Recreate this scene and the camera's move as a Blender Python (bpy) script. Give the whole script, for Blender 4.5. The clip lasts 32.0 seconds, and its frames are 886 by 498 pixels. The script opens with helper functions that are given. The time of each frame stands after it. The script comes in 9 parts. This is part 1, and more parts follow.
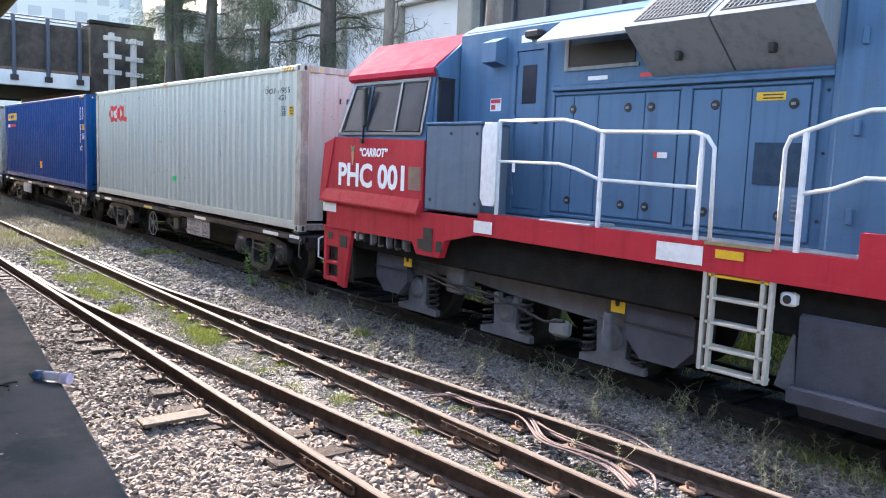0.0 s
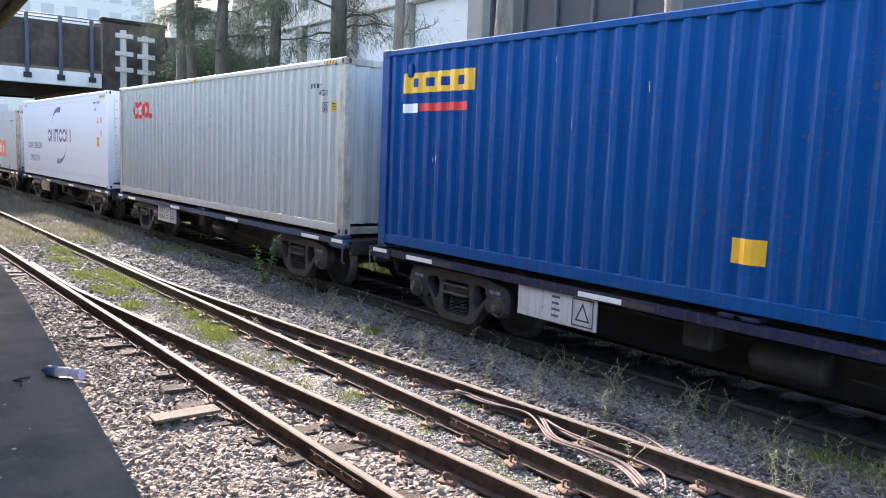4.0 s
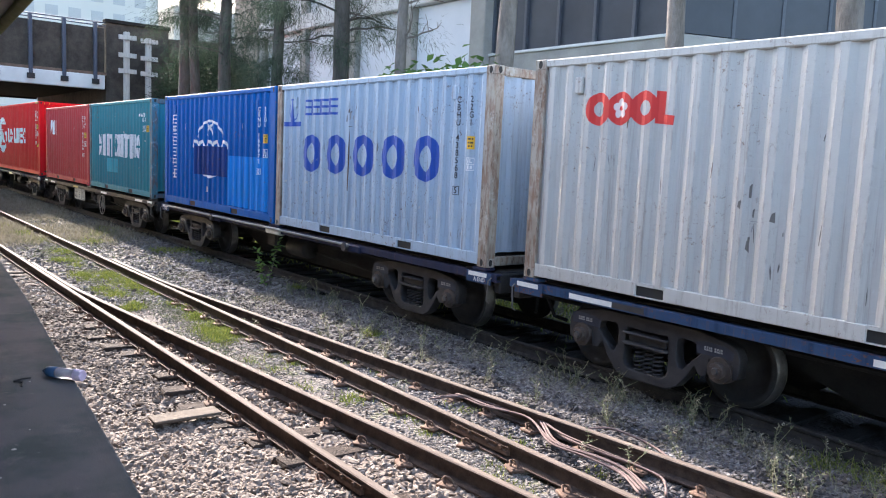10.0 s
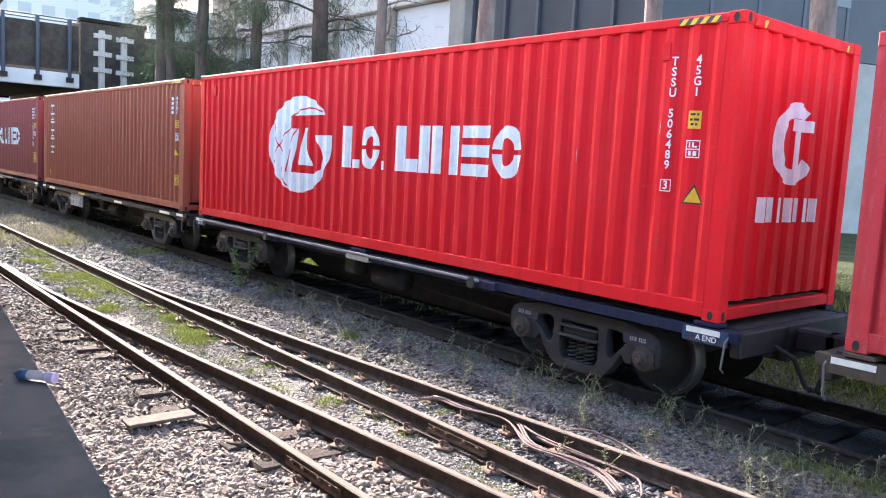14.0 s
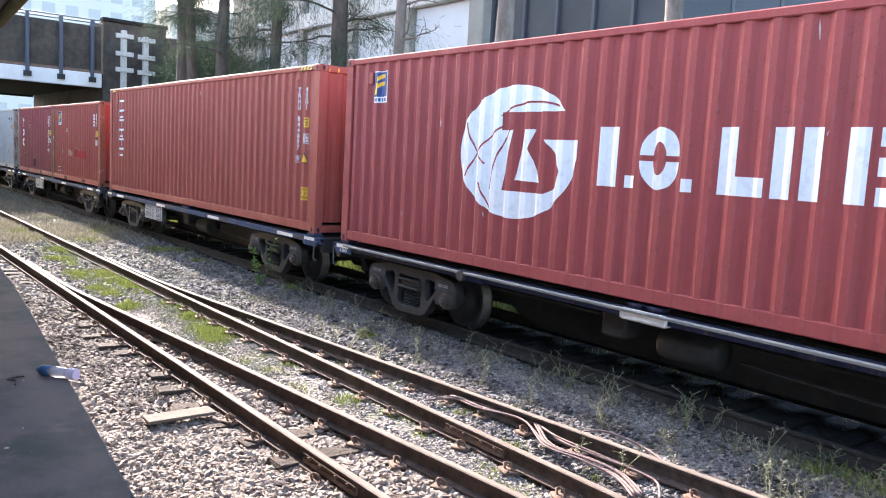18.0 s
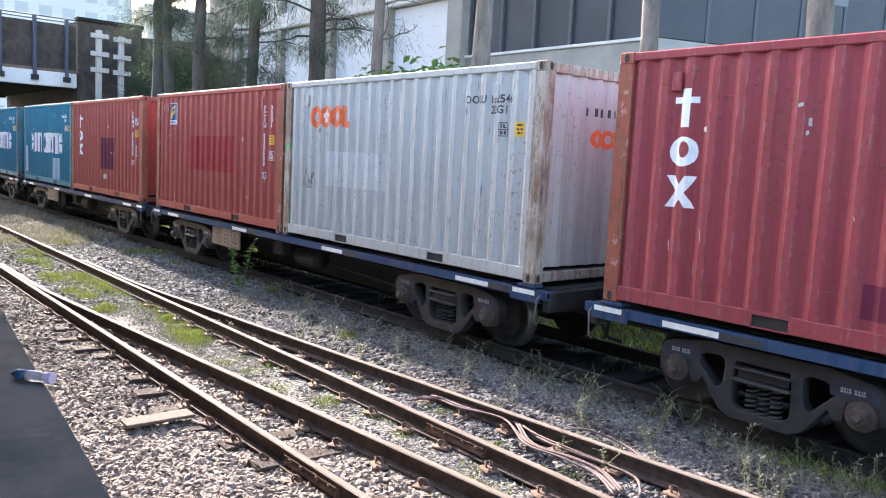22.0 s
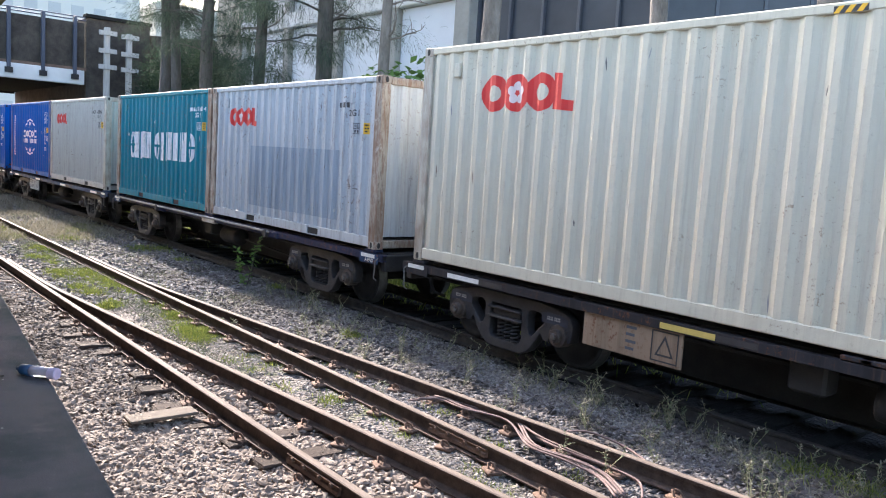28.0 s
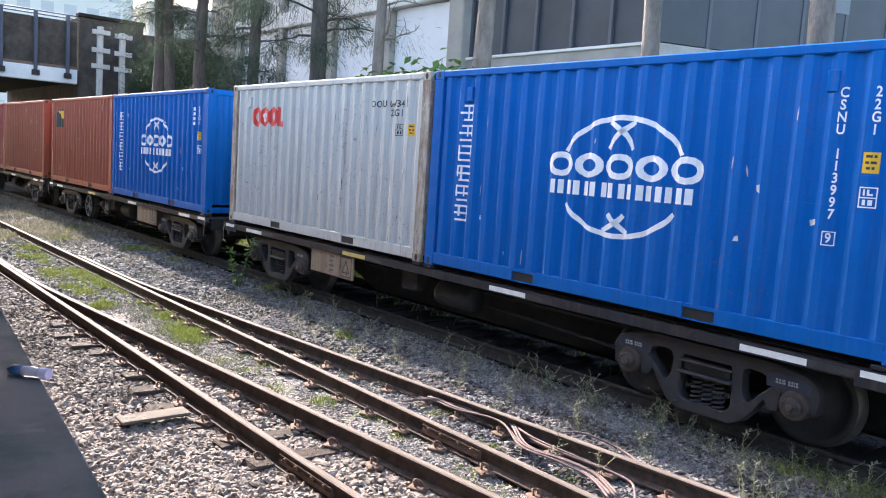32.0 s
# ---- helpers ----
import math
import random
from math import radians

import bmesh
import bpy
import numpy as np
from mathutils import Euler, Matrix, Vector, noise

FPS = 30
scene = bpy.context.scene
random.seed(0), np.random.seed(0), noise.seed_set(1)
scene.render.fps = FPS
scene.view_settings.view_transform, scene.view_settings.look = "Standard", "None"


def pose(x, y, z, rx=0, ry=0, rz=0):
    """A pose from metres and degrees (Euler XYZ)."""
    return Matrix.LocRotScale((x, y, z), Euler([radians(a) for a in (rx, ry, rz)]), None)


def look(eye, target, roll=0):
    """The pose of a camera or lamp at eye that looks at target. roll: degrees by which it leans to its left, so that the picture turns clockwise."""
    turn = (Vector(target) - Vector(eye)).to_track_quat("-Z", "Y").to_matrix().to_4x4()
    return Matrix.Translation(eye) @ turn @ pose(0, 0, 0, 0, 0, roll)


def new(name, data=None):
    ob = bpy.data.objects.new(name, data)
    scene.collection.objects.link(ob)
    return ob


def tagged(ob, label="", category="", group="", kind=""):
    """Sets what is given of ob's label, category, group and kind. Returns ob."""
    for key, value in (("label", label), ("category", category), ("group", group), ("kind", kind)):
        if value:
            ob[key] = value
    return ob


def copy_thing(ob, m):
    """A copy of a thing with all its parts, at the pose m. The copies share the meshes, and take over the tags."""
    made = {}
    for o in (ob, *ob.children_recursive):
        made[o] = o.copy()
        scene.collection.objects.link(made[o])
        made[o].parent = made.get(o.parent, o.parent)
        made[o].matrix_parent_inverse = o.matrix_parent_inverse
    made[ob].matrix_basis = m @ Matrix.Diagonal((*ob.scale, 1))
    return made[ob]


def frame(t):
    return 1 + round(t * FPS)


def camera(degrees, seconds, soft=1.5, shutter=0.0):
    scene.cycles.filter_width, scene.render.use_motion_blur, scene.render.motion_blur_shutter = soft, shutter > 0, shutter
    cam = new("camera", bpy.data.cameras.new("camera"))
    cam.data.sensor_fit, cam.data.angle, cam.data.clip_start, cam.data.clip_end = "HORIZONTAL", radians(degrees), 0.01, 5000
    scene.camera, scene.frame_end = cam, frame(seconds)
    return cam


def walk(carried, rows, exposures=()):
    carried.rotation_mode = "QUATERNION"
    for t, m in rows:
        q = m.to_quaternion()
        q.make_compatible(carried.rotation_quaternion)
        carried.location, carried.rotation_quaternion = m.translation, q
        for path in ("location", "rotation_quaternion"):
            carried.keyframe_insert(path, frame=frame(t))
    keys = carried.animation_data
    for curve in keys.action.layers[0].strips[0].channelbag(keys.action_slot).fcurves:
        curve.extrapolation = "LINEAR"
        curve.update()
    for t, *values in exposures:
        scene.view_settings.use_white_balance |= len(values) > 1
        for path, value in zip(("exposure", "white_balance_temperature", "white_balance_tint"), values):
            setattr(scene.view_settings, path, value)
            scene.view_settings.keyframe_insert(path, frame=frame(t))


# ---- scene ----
import itertools
from mathutils import geometry

# ================= camera =================
cam = camera(59.05, 32.0, soft=1.1, shutter=0.0)
EYE = Vector((0.0, 0.0, 2.424))

def aim(yaw, pitch):
    a, b = radians(yaw), radians(pitch)
    return EYE + Vector((-math.sin(a) * math.cos(b), math.cos(a) * math.cos(b), math.sin(b)))


# seconds, yaw to the left of +y, pitch, roll
walk(cam, [(t, look(EYE, aim(a, b), c)) for t, a, b, c in [
    (0, 50.66, -6.57, 2.24), (0.5, 50.80, -6.62, 2.17), (1, 50.53, -6.63, 2.12), (1.5, 50.55, -6.67, 2.09), (2, 49.94, -6.66, 2.17),
    (2.5, 50.10, -6.73, 2.41), (3, 50.37, -6.75, 2.37), (3.5, 51.44, -6.79, 2.27), (5.5, 51.03, -6.77, 2.39), (6, 50.94, -6.77, 2.38),
    (6.5, 50.63, -6.71, 2.43), (7, 50.40, -6.67, 2.47), (7.5, 50.29, -6.63, 2.65), (8, 51.23, -6.71, 2.70), (8.5, 51.57, -6.75, 2.69),
    (9, 51.79, -6.67, 2.57), (9.5, 51.83, -6.54, 2.65), (10, 51.50, -6.54, 2.67), (10.5, 50.92, -6.54, 2.71), (11, 50.46, -6.46, 2.74),
    (11.5, 50.06, -6.39, 2.77), (12, 49.89, -6.36, 2.77), (12.5, 49.92, -6.37, 2.72), (13, 49.92, -6.35, 2.93), (13.5, 49.98, -6.34, 2.97),
    (14, 49.89, -6.30, 3.05), (14.5, 50.66, -6.32, 3.05), (16.5, 50.30, -6.26, 2.96), (17, 50.42, -6.27, 2.92), (17.5, 51.18, -6.36, 3.06),
    (18, 51.21, -6.41, 3.19), (18.5, 51.30, -6.43, 3.08), (19, 50.49, -6.38, 3.01), (19.5, 50.06, -6.33, 3.04), (20, 50.44, -6.37, 2.98),
    (20.5, 49.78, -6.33, 3.05), (21, 49.61, -6.37, 2.94), (21.5, 49.92, -6.34, 2.98), (22, 49.74, -6.34, 2.97), (22.5, 49.59, -6.34, 2.93),
    (23, 50.32, -6.42, 2.98), (23.5, 50.71, -6.49, 3.07), (24, 50.04, -6.46, 3.10), (24.5, 49.99, -6.46, 3.10), (25, 49.79, -6.45, 3.28),
    (25.5, 49.60, -6.43, 3.32), (26, 49.94, -6.35, 3.40), (26.5, 50.47, -6.37, 3.45), (28.5, 49.85, -6.29, 3.65), (29, 49.62, -6.26, 3.71),
    (29.5, 49.60, -6.26, 3.88), (30, 49.71, -6.27, 3.80), (30.5, 49.75, -6.30, 3.72), (31, 49.79, -6.26, 3.80), (31.5, 49.72, -6.26, 3.80),
    (32, 49.63, -6.23, 3.81),
]], exposures=[(t, 2.37 + e, 6430, 13) for t, e in [(0.0, 0.75), (1.0, 0.55), (2.0, 0.42), (3.0, 0.7), (6.0, 0.42), (7.0, 0.2), (7.5, 0.16), (9.0, 0.42), (10.0, 0.52), (13.0, 0.81), (17.0, 0.95), (20.0, 0.97), (23.0, 0.8), (24.5, 0.9), (26.0, 0.79), (29.0, 0.49), (30.0, 0.62), (32.0, 0.64)]])

# ================= light =================
SUN = Vector((-2.2, 0.17, 1.0)).normalized()
world = bpy.data.worlds.new("world")
scene.world = world
world.use_nodes = True
wn = world.node_tree.nodes
wl = world.node_tree.links
wn.clear()
sky = wn.new("ShaderNodeTexSky")
sky.sky_type = "NISHITA"
sky.sun_disc = False
sky.sun_elevation = math.asin(SUN.z)
sky.sun_rotation = math.atan2(SUN.x, SUN.y)
sky.dust_density = 2.2
bg = wn.new("ShaderNodeBackground")
bg.inputs["Strength"].default_value = 0.11
wo = wn.new("ShaderNodeOutputWorld")
wl.new(sky.outputs["Color"], bg.inputs["Color"])
wl.new(bg.outputs["Background"], wo.inputs["Surface"])
sun_data = bpy.data.lights.new("sun", "SUN")
sun_data.energy = 3.3
sun_data.angle = radians(0.6)
sun_data.color = (1.0, 0.935, 0.87)
sun = new("sun", sun_data)
sun.matrix_world = look(SUN * 60, (0, 0, 0))

# ================= materials =================


class Nodes:
    """A small writer of node materials."""

    def __init__(self, name):
        self.m = bpy.data.materials.new(name)
        self.m.use_nodes = True
        self.t = self.m.node_tree
        self.b = self.t.nodes["Principled BSDF"]

    def n(self, kind, **values):
        node = self.t.nodes.new(kind)
        for k, v in values.items():
            if k in node.inputs:
                node.inputs[k].default_value = v
        return node

    def link(self, a, b):
        self.t.links.new(a, b)

    def coords(self, scale=(1, 1, 1), vary=True):
        c = self.n("ShaderNodeTexCoord")
        mp = self.n("ShaderNodeMapping")
        mp.inputs["Scale"].default_value = scale
        self.link(c.outputs["Object"], mp.inputs["Vector"])
        if vary:
            oi = self.n("ShaderNodeObjectInfo")
            mul = self.n("ShaderNodeMath")
            mul.operation = "MULTIPLY"
            mul.inputs[1].default_value = 37.0
            self.link(oi.outputs["Random"], mul.inputs[0])
            self.link(mul.outputs[0], mp.inputs["Location"])
        return mp.outputs["Vector"]

    def noise(self, vec, scale, detail=4.0, rough=0.6):
        k = self.n("ShaderNodeTexNoise", Scale=scale, Detail=detail, Roughness=rough)
        self.link(vec, k.inputs["Vector"])
        return k.outputs["Fac"]

    def ramp(self, fac, *stops):
        r = self.n("ShaderNodeValToRGB")
        el = r.color_ramp.elements
        while len(el) < len(stops):
            el.new(0.5)
        for e, (p, c) in zip(el, stops):
            e.position = p
            e.color = (*c, 1) if not isinstance(c, float) else (c, c, c, 1)
        self.link(fac, r.inputs["Fac"])
        return r.outputs["Color"]

    def mix(self, fac, a, b, kind="MIX"):
        k = self.n("ShaderNodeMix")
        k.data_type = "RGBA"
        k.blend_type = kind
        for s, v in ((k.inputs[0], fac), (k.inputs[6], a), (k.inputs[7], b)):
            if isinstance(v, (int, float)):
                s.default_value = v
            elif isinstance(v, tuple):
                s.default_value = (*v, 1)
            else:
                self.link(v, s)
        return k.outputs[2]

    def bump(self, fac, strength=0.3, distance=0.01):
        k = self.n("ShaderNodeBump", Strength=strength, Distance=distance)
        self.link(fac, k.inputs["Height"])
        self.link(k.outputs["Normal"], self.b.inputs["Normal"])

    def out(self, colour=None, rough=None, metal=None):
        for key, v in (("Base Color", colour), ("Roughness", rough), ("Metallic", metal)):
            if v is None:
                continue
            s = self.b.inputs[key]
            if isinstance(v, tuple):
                s.default_value = (*v, 1)
            elif isinstance(v, (int, float)):
                s.default_value = v
            else:
                self.link(v, s)
        return self.m


MATS = {}


def mottled(name, a, b, scale=6.0, rough=0.8, metal=0.0, bump=0.3, dist=0.01, fine=60.0, stretch=(1, 1, 1)):
    """Two colours mixed by broad and fine noise, with relief."""
    if name in MATS:
        return MATS[name]
    k = Nodes(name)
    v = k.coords(stretch)
    big, small = k.noise(v, scale), k.noise(v, fine, 3)
    c = k.mix(k.ramp(big, (0.35, 0.0), (0.65, 1.0)), a, b)
    c = k.mix(0.35, c, k.mix(k.ramp(small, (0.3, 0.0), (0.7, 1.0)), a, b))
    k.bump(small, bump, dist)
    if rough >= 0.85:
        k.b.inputs["Specular IOR Level"].default_value = 0.12
    MATS[name] = k.out(c, rough, metal)
    return MATS[name]


def paint(name, colour, rust=0.3, fade=0.25, streaks=0.3, rough=0.5, ridge=False):
    """Old container or wagon paint: chalky, streaked by rain, scuffed, dented and rusty."""
    if name in MATS:
        return MATS[name]
    k = Nodes(name)
    v = k.coords()
    grey = sum(colour) / 3
    pale = tuple(min(1.0, c * 1.0 + 0.06 * grey + 0.004) for c in colour)
    spent = min(1.0, rust * 4.0)
    dark = tuple(c * 0.5 for c in colour)
    deep = tuple(c * 0.22 + 0.012 for c in colour)
    chalk = tuple(min(0.7, c * 0.6 + 0.2 * max(colour) + (0.08 if colour[0] > 0.1 else 0.03)) for c in colour)
    # chalking in broad clouds, rain streaks in tall narrow bands
    c = k.mix(k.ramp(k.noise(v, 0.8, 3), (0.4, 0.0), (0.68, 0.3 + fade)), colour, pale)
    tall = k.coords((3.0, 3.0, 0.14))
    c = k.mix(k.ramp(k.noise(tall, 3.0, 5), (0.48, 0.0), (0.7, 0.25 + streaks)), c, dark)
    c = k.mix(k.ramp(k.noise(k.coords((4.0, 4.0, 0.2)), 4.2, 4), (0.56, 0.0), (0.7, 0.25 + fade)), c, pale)
    # level rubbing marks and small chips
    rub = k.coords((0.35, 0.35, 9.0))
    c = k.mix(k.ramp(k.noise(rub, 2.2, 6, 0.75), (0.6, 0.0), (0.7, 0.3 + fade)), c, pale)
    c = k.mix(k.ramp(k.noise(v, 24.0, 4, 0.7), (0.62, 0.0), (0.7, 0.45)), c, pale)
    c = k.mix(k.ramp(k.noise(k.coords((0.5, 0.5, 14.0)), 2.6, 8, 0.8), (0.63, 0.0), (0.66, spent * 0.45)), c, chalk)
    # rust: blooms where a broad cloud lets them, with runs below
    cloud = k.ramp(k.noise(v, 0.7, 3), (0.5 - 0.14 * min(rust, 1.2), 0.0), (0.66 - 0.1 * min(rust, 1.2), 1.0))
    bloom = k.ramp(k.noise(v, 15.0, 7, 0.8), (0.585 - 0.05 * rust, 0.0), (0.64 - 0.05 * rust, min(1.0, 0.5 + rust)))
    c = k.mix(k.mix(1.0, cloud, bloom, "MULTIPLY"), c, (0.14, 0.06, 0.032))
    drip = k.noise(k.coords((9.0, 9.0, 0.3)), 2.0, 5, 0.7)
    c = k.mix(k.ramp(drip, (0.56, 0.0), (0.72, spent * (0.25 + 0.4 * rust))), c, (0.15, 0.085, 0.055))
    # scrapes down to dark metal
    scratch = k.noise(k.coords((6.0, 6.0, 0.9)), 3.1, 8, 0.82)
    c = k.mix(k.ramp(scratch, (0.61, 0.0), (0.66, spent * (0.3 + 0.4 * min(rust, 1.0)))), c, deep)
    chips = k.ramp(k.noise(v, 17.0, 8, 0.85), (0.63, 0.0), (0.66, 0.75))
    c = k.mix(k.mix(1.0, cloud, chips, "MULTIPLY"), c, deep)
    if ridge:
        # paint rubbed off along the edges of the folds
        sep = k.n("ShaderNodeSeparateXYZ")
        k.link(k.coords(vary=False), sep.inputs[0])
        turn = k.n("ShaderNodeMath")
        turn.operation = "DIVIDE"
        turn.inputs[1].default_value = 0.278
        k.link(sep.outputs["X"], turn.inputs[0])
        frac = k.n("ShaderNodeMath")
        frac.operation = "FRACT"
        k.link(turn.outputs[0], frac.inputs[0])
        edge = k.ramp(frac.outputs[0], (0.0, 1.0), (0.1, 0.0), (0.17, 0.0), (0.25, 1.0), (0.33, 0.0), (0.91, 0.0), (1.0, 1.0))
        white = k.ramp(k.noise(k.coords((7.0, 7.0, 3.2)), 2.2, 7, 0.78), (0.5, 0.0), (0.57, max(0.0, min(0.6, 1.25 * rust - 0.1))))
        c = k.mix(k.mix(1.0, edge, white, "MULTIPLY"), c, chalk)
        brown = k.ramp(k.noise(k.coords((5.0, 5.0, 1.6)), 2.9, 7, 0.78), (0.53 - 0.06 * rust, 0.0), (0.59 - 0.06 * rust, min(0.7, 1.0 * rust)))
        c = k.mix(k.mix(1.0, edge, brown, "MULTIPLY"), c, (0.12, 0.065, 0.045))
    dent = k.n("ShaderNodeMath")
    dent.operation = "MULTIPLY_ADD"
    k.link(k.noise(v, 1.4, 2), dent.inputs[0])
    dent.inputs[1].default_value = 6.0
    k.link(k.noise(v, 7.0, 4), dent.inputs[2])
    k.bump(dent.outputs[0], 0.4 if rust > 0 else 0.1, 0.016)
    r = k.ramp(k.noise(v, 4.0, 4), (0.3, rough + 0.05), (0.7, rough + 0.27))
    k.b.inputs["Specular IOR Level"].default_value = 0.12 if colour[0] > 0.05 else 0.08
    MATS[name] = k.out(c, r, 0.0)
    return MATS[name]


def rusty_post(name, base, amount=0.6, rust=(0.2, 0.095, 0.055)):
    """Corner post whose paint has run with rust and flaked to dark metal."""
    k = Nodes(name)
    v = k.coords()
    c = k.mix(k.ramp(k.noise(k.coords((6.0, 6.0, 1.1)), 2.5, 7, 0.72), (0.45, 0.0), (0.58, amount)), base, rust)
    c = k.mix(k.ramp(k.noise(k.coords((9.0, 9.0, 2.4)), 2.2, 8, 0.8), (0.55, 0.0), (0.61, amount)), c, (0.075, 0.045, 0.034))
    c = k.mix(k.ramp(k.noise(v, 6.0, 7, 0.75), (0.58, 0.0), (0.63, 0.7)), c, tuple(min(0.6, x * 0.7 + 0.2) for x in base))
    c = k.mix(k.ramp(k.noise(v, 1.3, 3), (0.45, 0.0), (0.65, 0.5)), c, tuple(x * 0.55 for x in rust))
    k.bump(k.noise(v, 9.0, 6, 0.7), 0.5, 0.01)
    k.b.inputs["Specular IOR Level"].default_value = 0.2
    MATS[name] = k.out(c, 0.75)
    return MATS[name]


def plain(name, colour, rough=0.6, metal=0.0):
    """Small marks and fittings, with a little wear."""
    if name in MATS:
        return MATS[name]
    k = Nodes(name)
    v = k.coords()
    c = k.mix(k.ramp(k.noise(v, 14.0, 5), (0.4, 0.0), (0.75, 0.45)), colour, tuple(x * 0.55 for x in colour))
    MATS[name] = k.out(c, rough, metal)
    return MATS[name]


def stencil(name, colour, wear=0.35):
    """Lettering paint that has flaked."""
    if name in MATS:
        return MATS[name]
    k = Nodes(name)
    v = k.coords()
    c = k.mix(k.ramp(k.noise(v, 9.0, 6, 0.7), (0.5, 0.0), (0.7, wear)), colour, tuple(x * 0.5 + 0.04 for x in colour))
    MATS[name] = k.out(c, 0.6)
    return MATS[name]


STEEL_DARK = mottled("grimy_steel", (0.014, 0.014, 0.016), (0.038, 0.036, 0.036), 5, 0.75, 0.2, 0.4)
STEEL_BOGIE = mottled("bogie_steel", (0.02, 0.0195, 0.0225), (0.046, 0.043, 0.046), 6, 0.7, 0.2, 0.5)
WHEEL_RIM = mottled("wheel_tread", (0.07, 0.066, 0.064), (0.15, 0.143, 0.138), 9, 0.45, 0.6, 0.1)
RUST = mottled("rust", (0.085, 0.054, 0.042), (0.18, 0.115, 0.085), 12, 0.9, 0.1, 0.6)
RAIL_SIDE = mottled("rail_rust", (0.05, 0.037, 0.032), (0.125, 0.09, 0.074), 9, 0.85, 0.2, 0.5)
RAIL_TOP = mottled("rail_head", (0.12, 0.092, 0.075), (0.2, 0.158, 0.132), 5, 0.85, 0.0, 0.2, stretch=(0.3, 3, 3))
RAIL_GRIME = mottled("grimy_rail", (0.03, 0.027, 0.025), (0.07, 0.06, 0.055), 7, 0.85, 0.1, 0.4)
TIMBER = mottled("sleeper_timber", (0.032, 0.024, 0.02), (0.085, 0.062, 0.05), 4, 0.9, 0.0, 0.8, 0.02, 40, (3, 0.4, 3))
# near-black for parts beneath the train: their shade is put into the colour
UNDER_SHADE = mottled("under_shade_dark", (0.008, 0.008, 0.008), (0.02, 0.019, 0.018), 4, 0.9, 0.0, 0.6)
# near-black concrete for the bridge deck, far girder, coping and one abutment
CONCRETE_DARK = mottled("dark_concrete", (0.012, 0.012, 0.012), (0.03, 0.028, 0.026), 2, 0.95, 0.0, 0.5)
TIMBER_PALE = mottled("pale_plank", (0.11, 0.086, 0.068), (0.18, 0.148, 0.12), 4, 0.9, 0.0, 0.6, 0.01, 40, (3, 0.4, 3))
CONCRETE = mottled("concrete", (0.27, 0.262, 0.245), (0.4, 0.39, 0.365), 1.2, 0.85, 0.0, 0.3)
CONCRETE_PALE = mottled("pale_concrete", (0.52, 0.53, 0.53), (0.68, 0.68, 0.67), 0.9, 0.85, 0.0, 0.2)


def asphalt_material():
    k = Nodes("platform_asphalt")
    v = k.coords(vary=False)
    c = k.mix(k.ramp(k.noise(v, 160.0, 3), (0.35, 0.0), (0.68, 1.0)), (0.045, 0.045, 0.05), (0.13, 0.129, 0.135))
    c = k.mix(k.ramp(k.noise(v, 1.4, 5, 0.65), (0.42, 0.0), (0.58, 0.75)), c, (0.03, 0.044, 0.048))
    c = k.mix(k.ramp(k.noise(v, 3.3, 5, 0.7), (0.56, 0.0), (0.68, 0.5)), c, (0.13, 0.125, 0.12))
    c = k.mix(k.ramp(k.noise(v, 26.0, 4, 0.7), (0.66, 0.0), (0.7, 0.6)), c, (0.2, 0.195, 0.19))
    k.bump(k.noise(v, 160.0, 3), 0.6, 0.008)
    k.b.inputs["Specular IOR Level"].default_value = 0.15
    return k.out(c, 0.9)


ASPHALT = asphalt_material()
BRICK_DARK = mottled("dark_masonry", (0.035, 0.031, 0.028), (0.09, 0.078, 0.066), 1.6, 0.9, 0.0, 0.6, 0.03, 18)
BARK = mottled("bark", (0.048, 0.043, 0.038), (0.125, 0.112, 0.1), 5, 0.95, 0.0, 1.0, 0.03, 22, (1, 1, 0.25))
BLACK = plain("black_rubber", (0.02, 0.02, 0.02), 0.8)
WHITE_MARK = stencil("white_mark", (0.78, 0.79, 0.8))

# ================= mesh tools =================


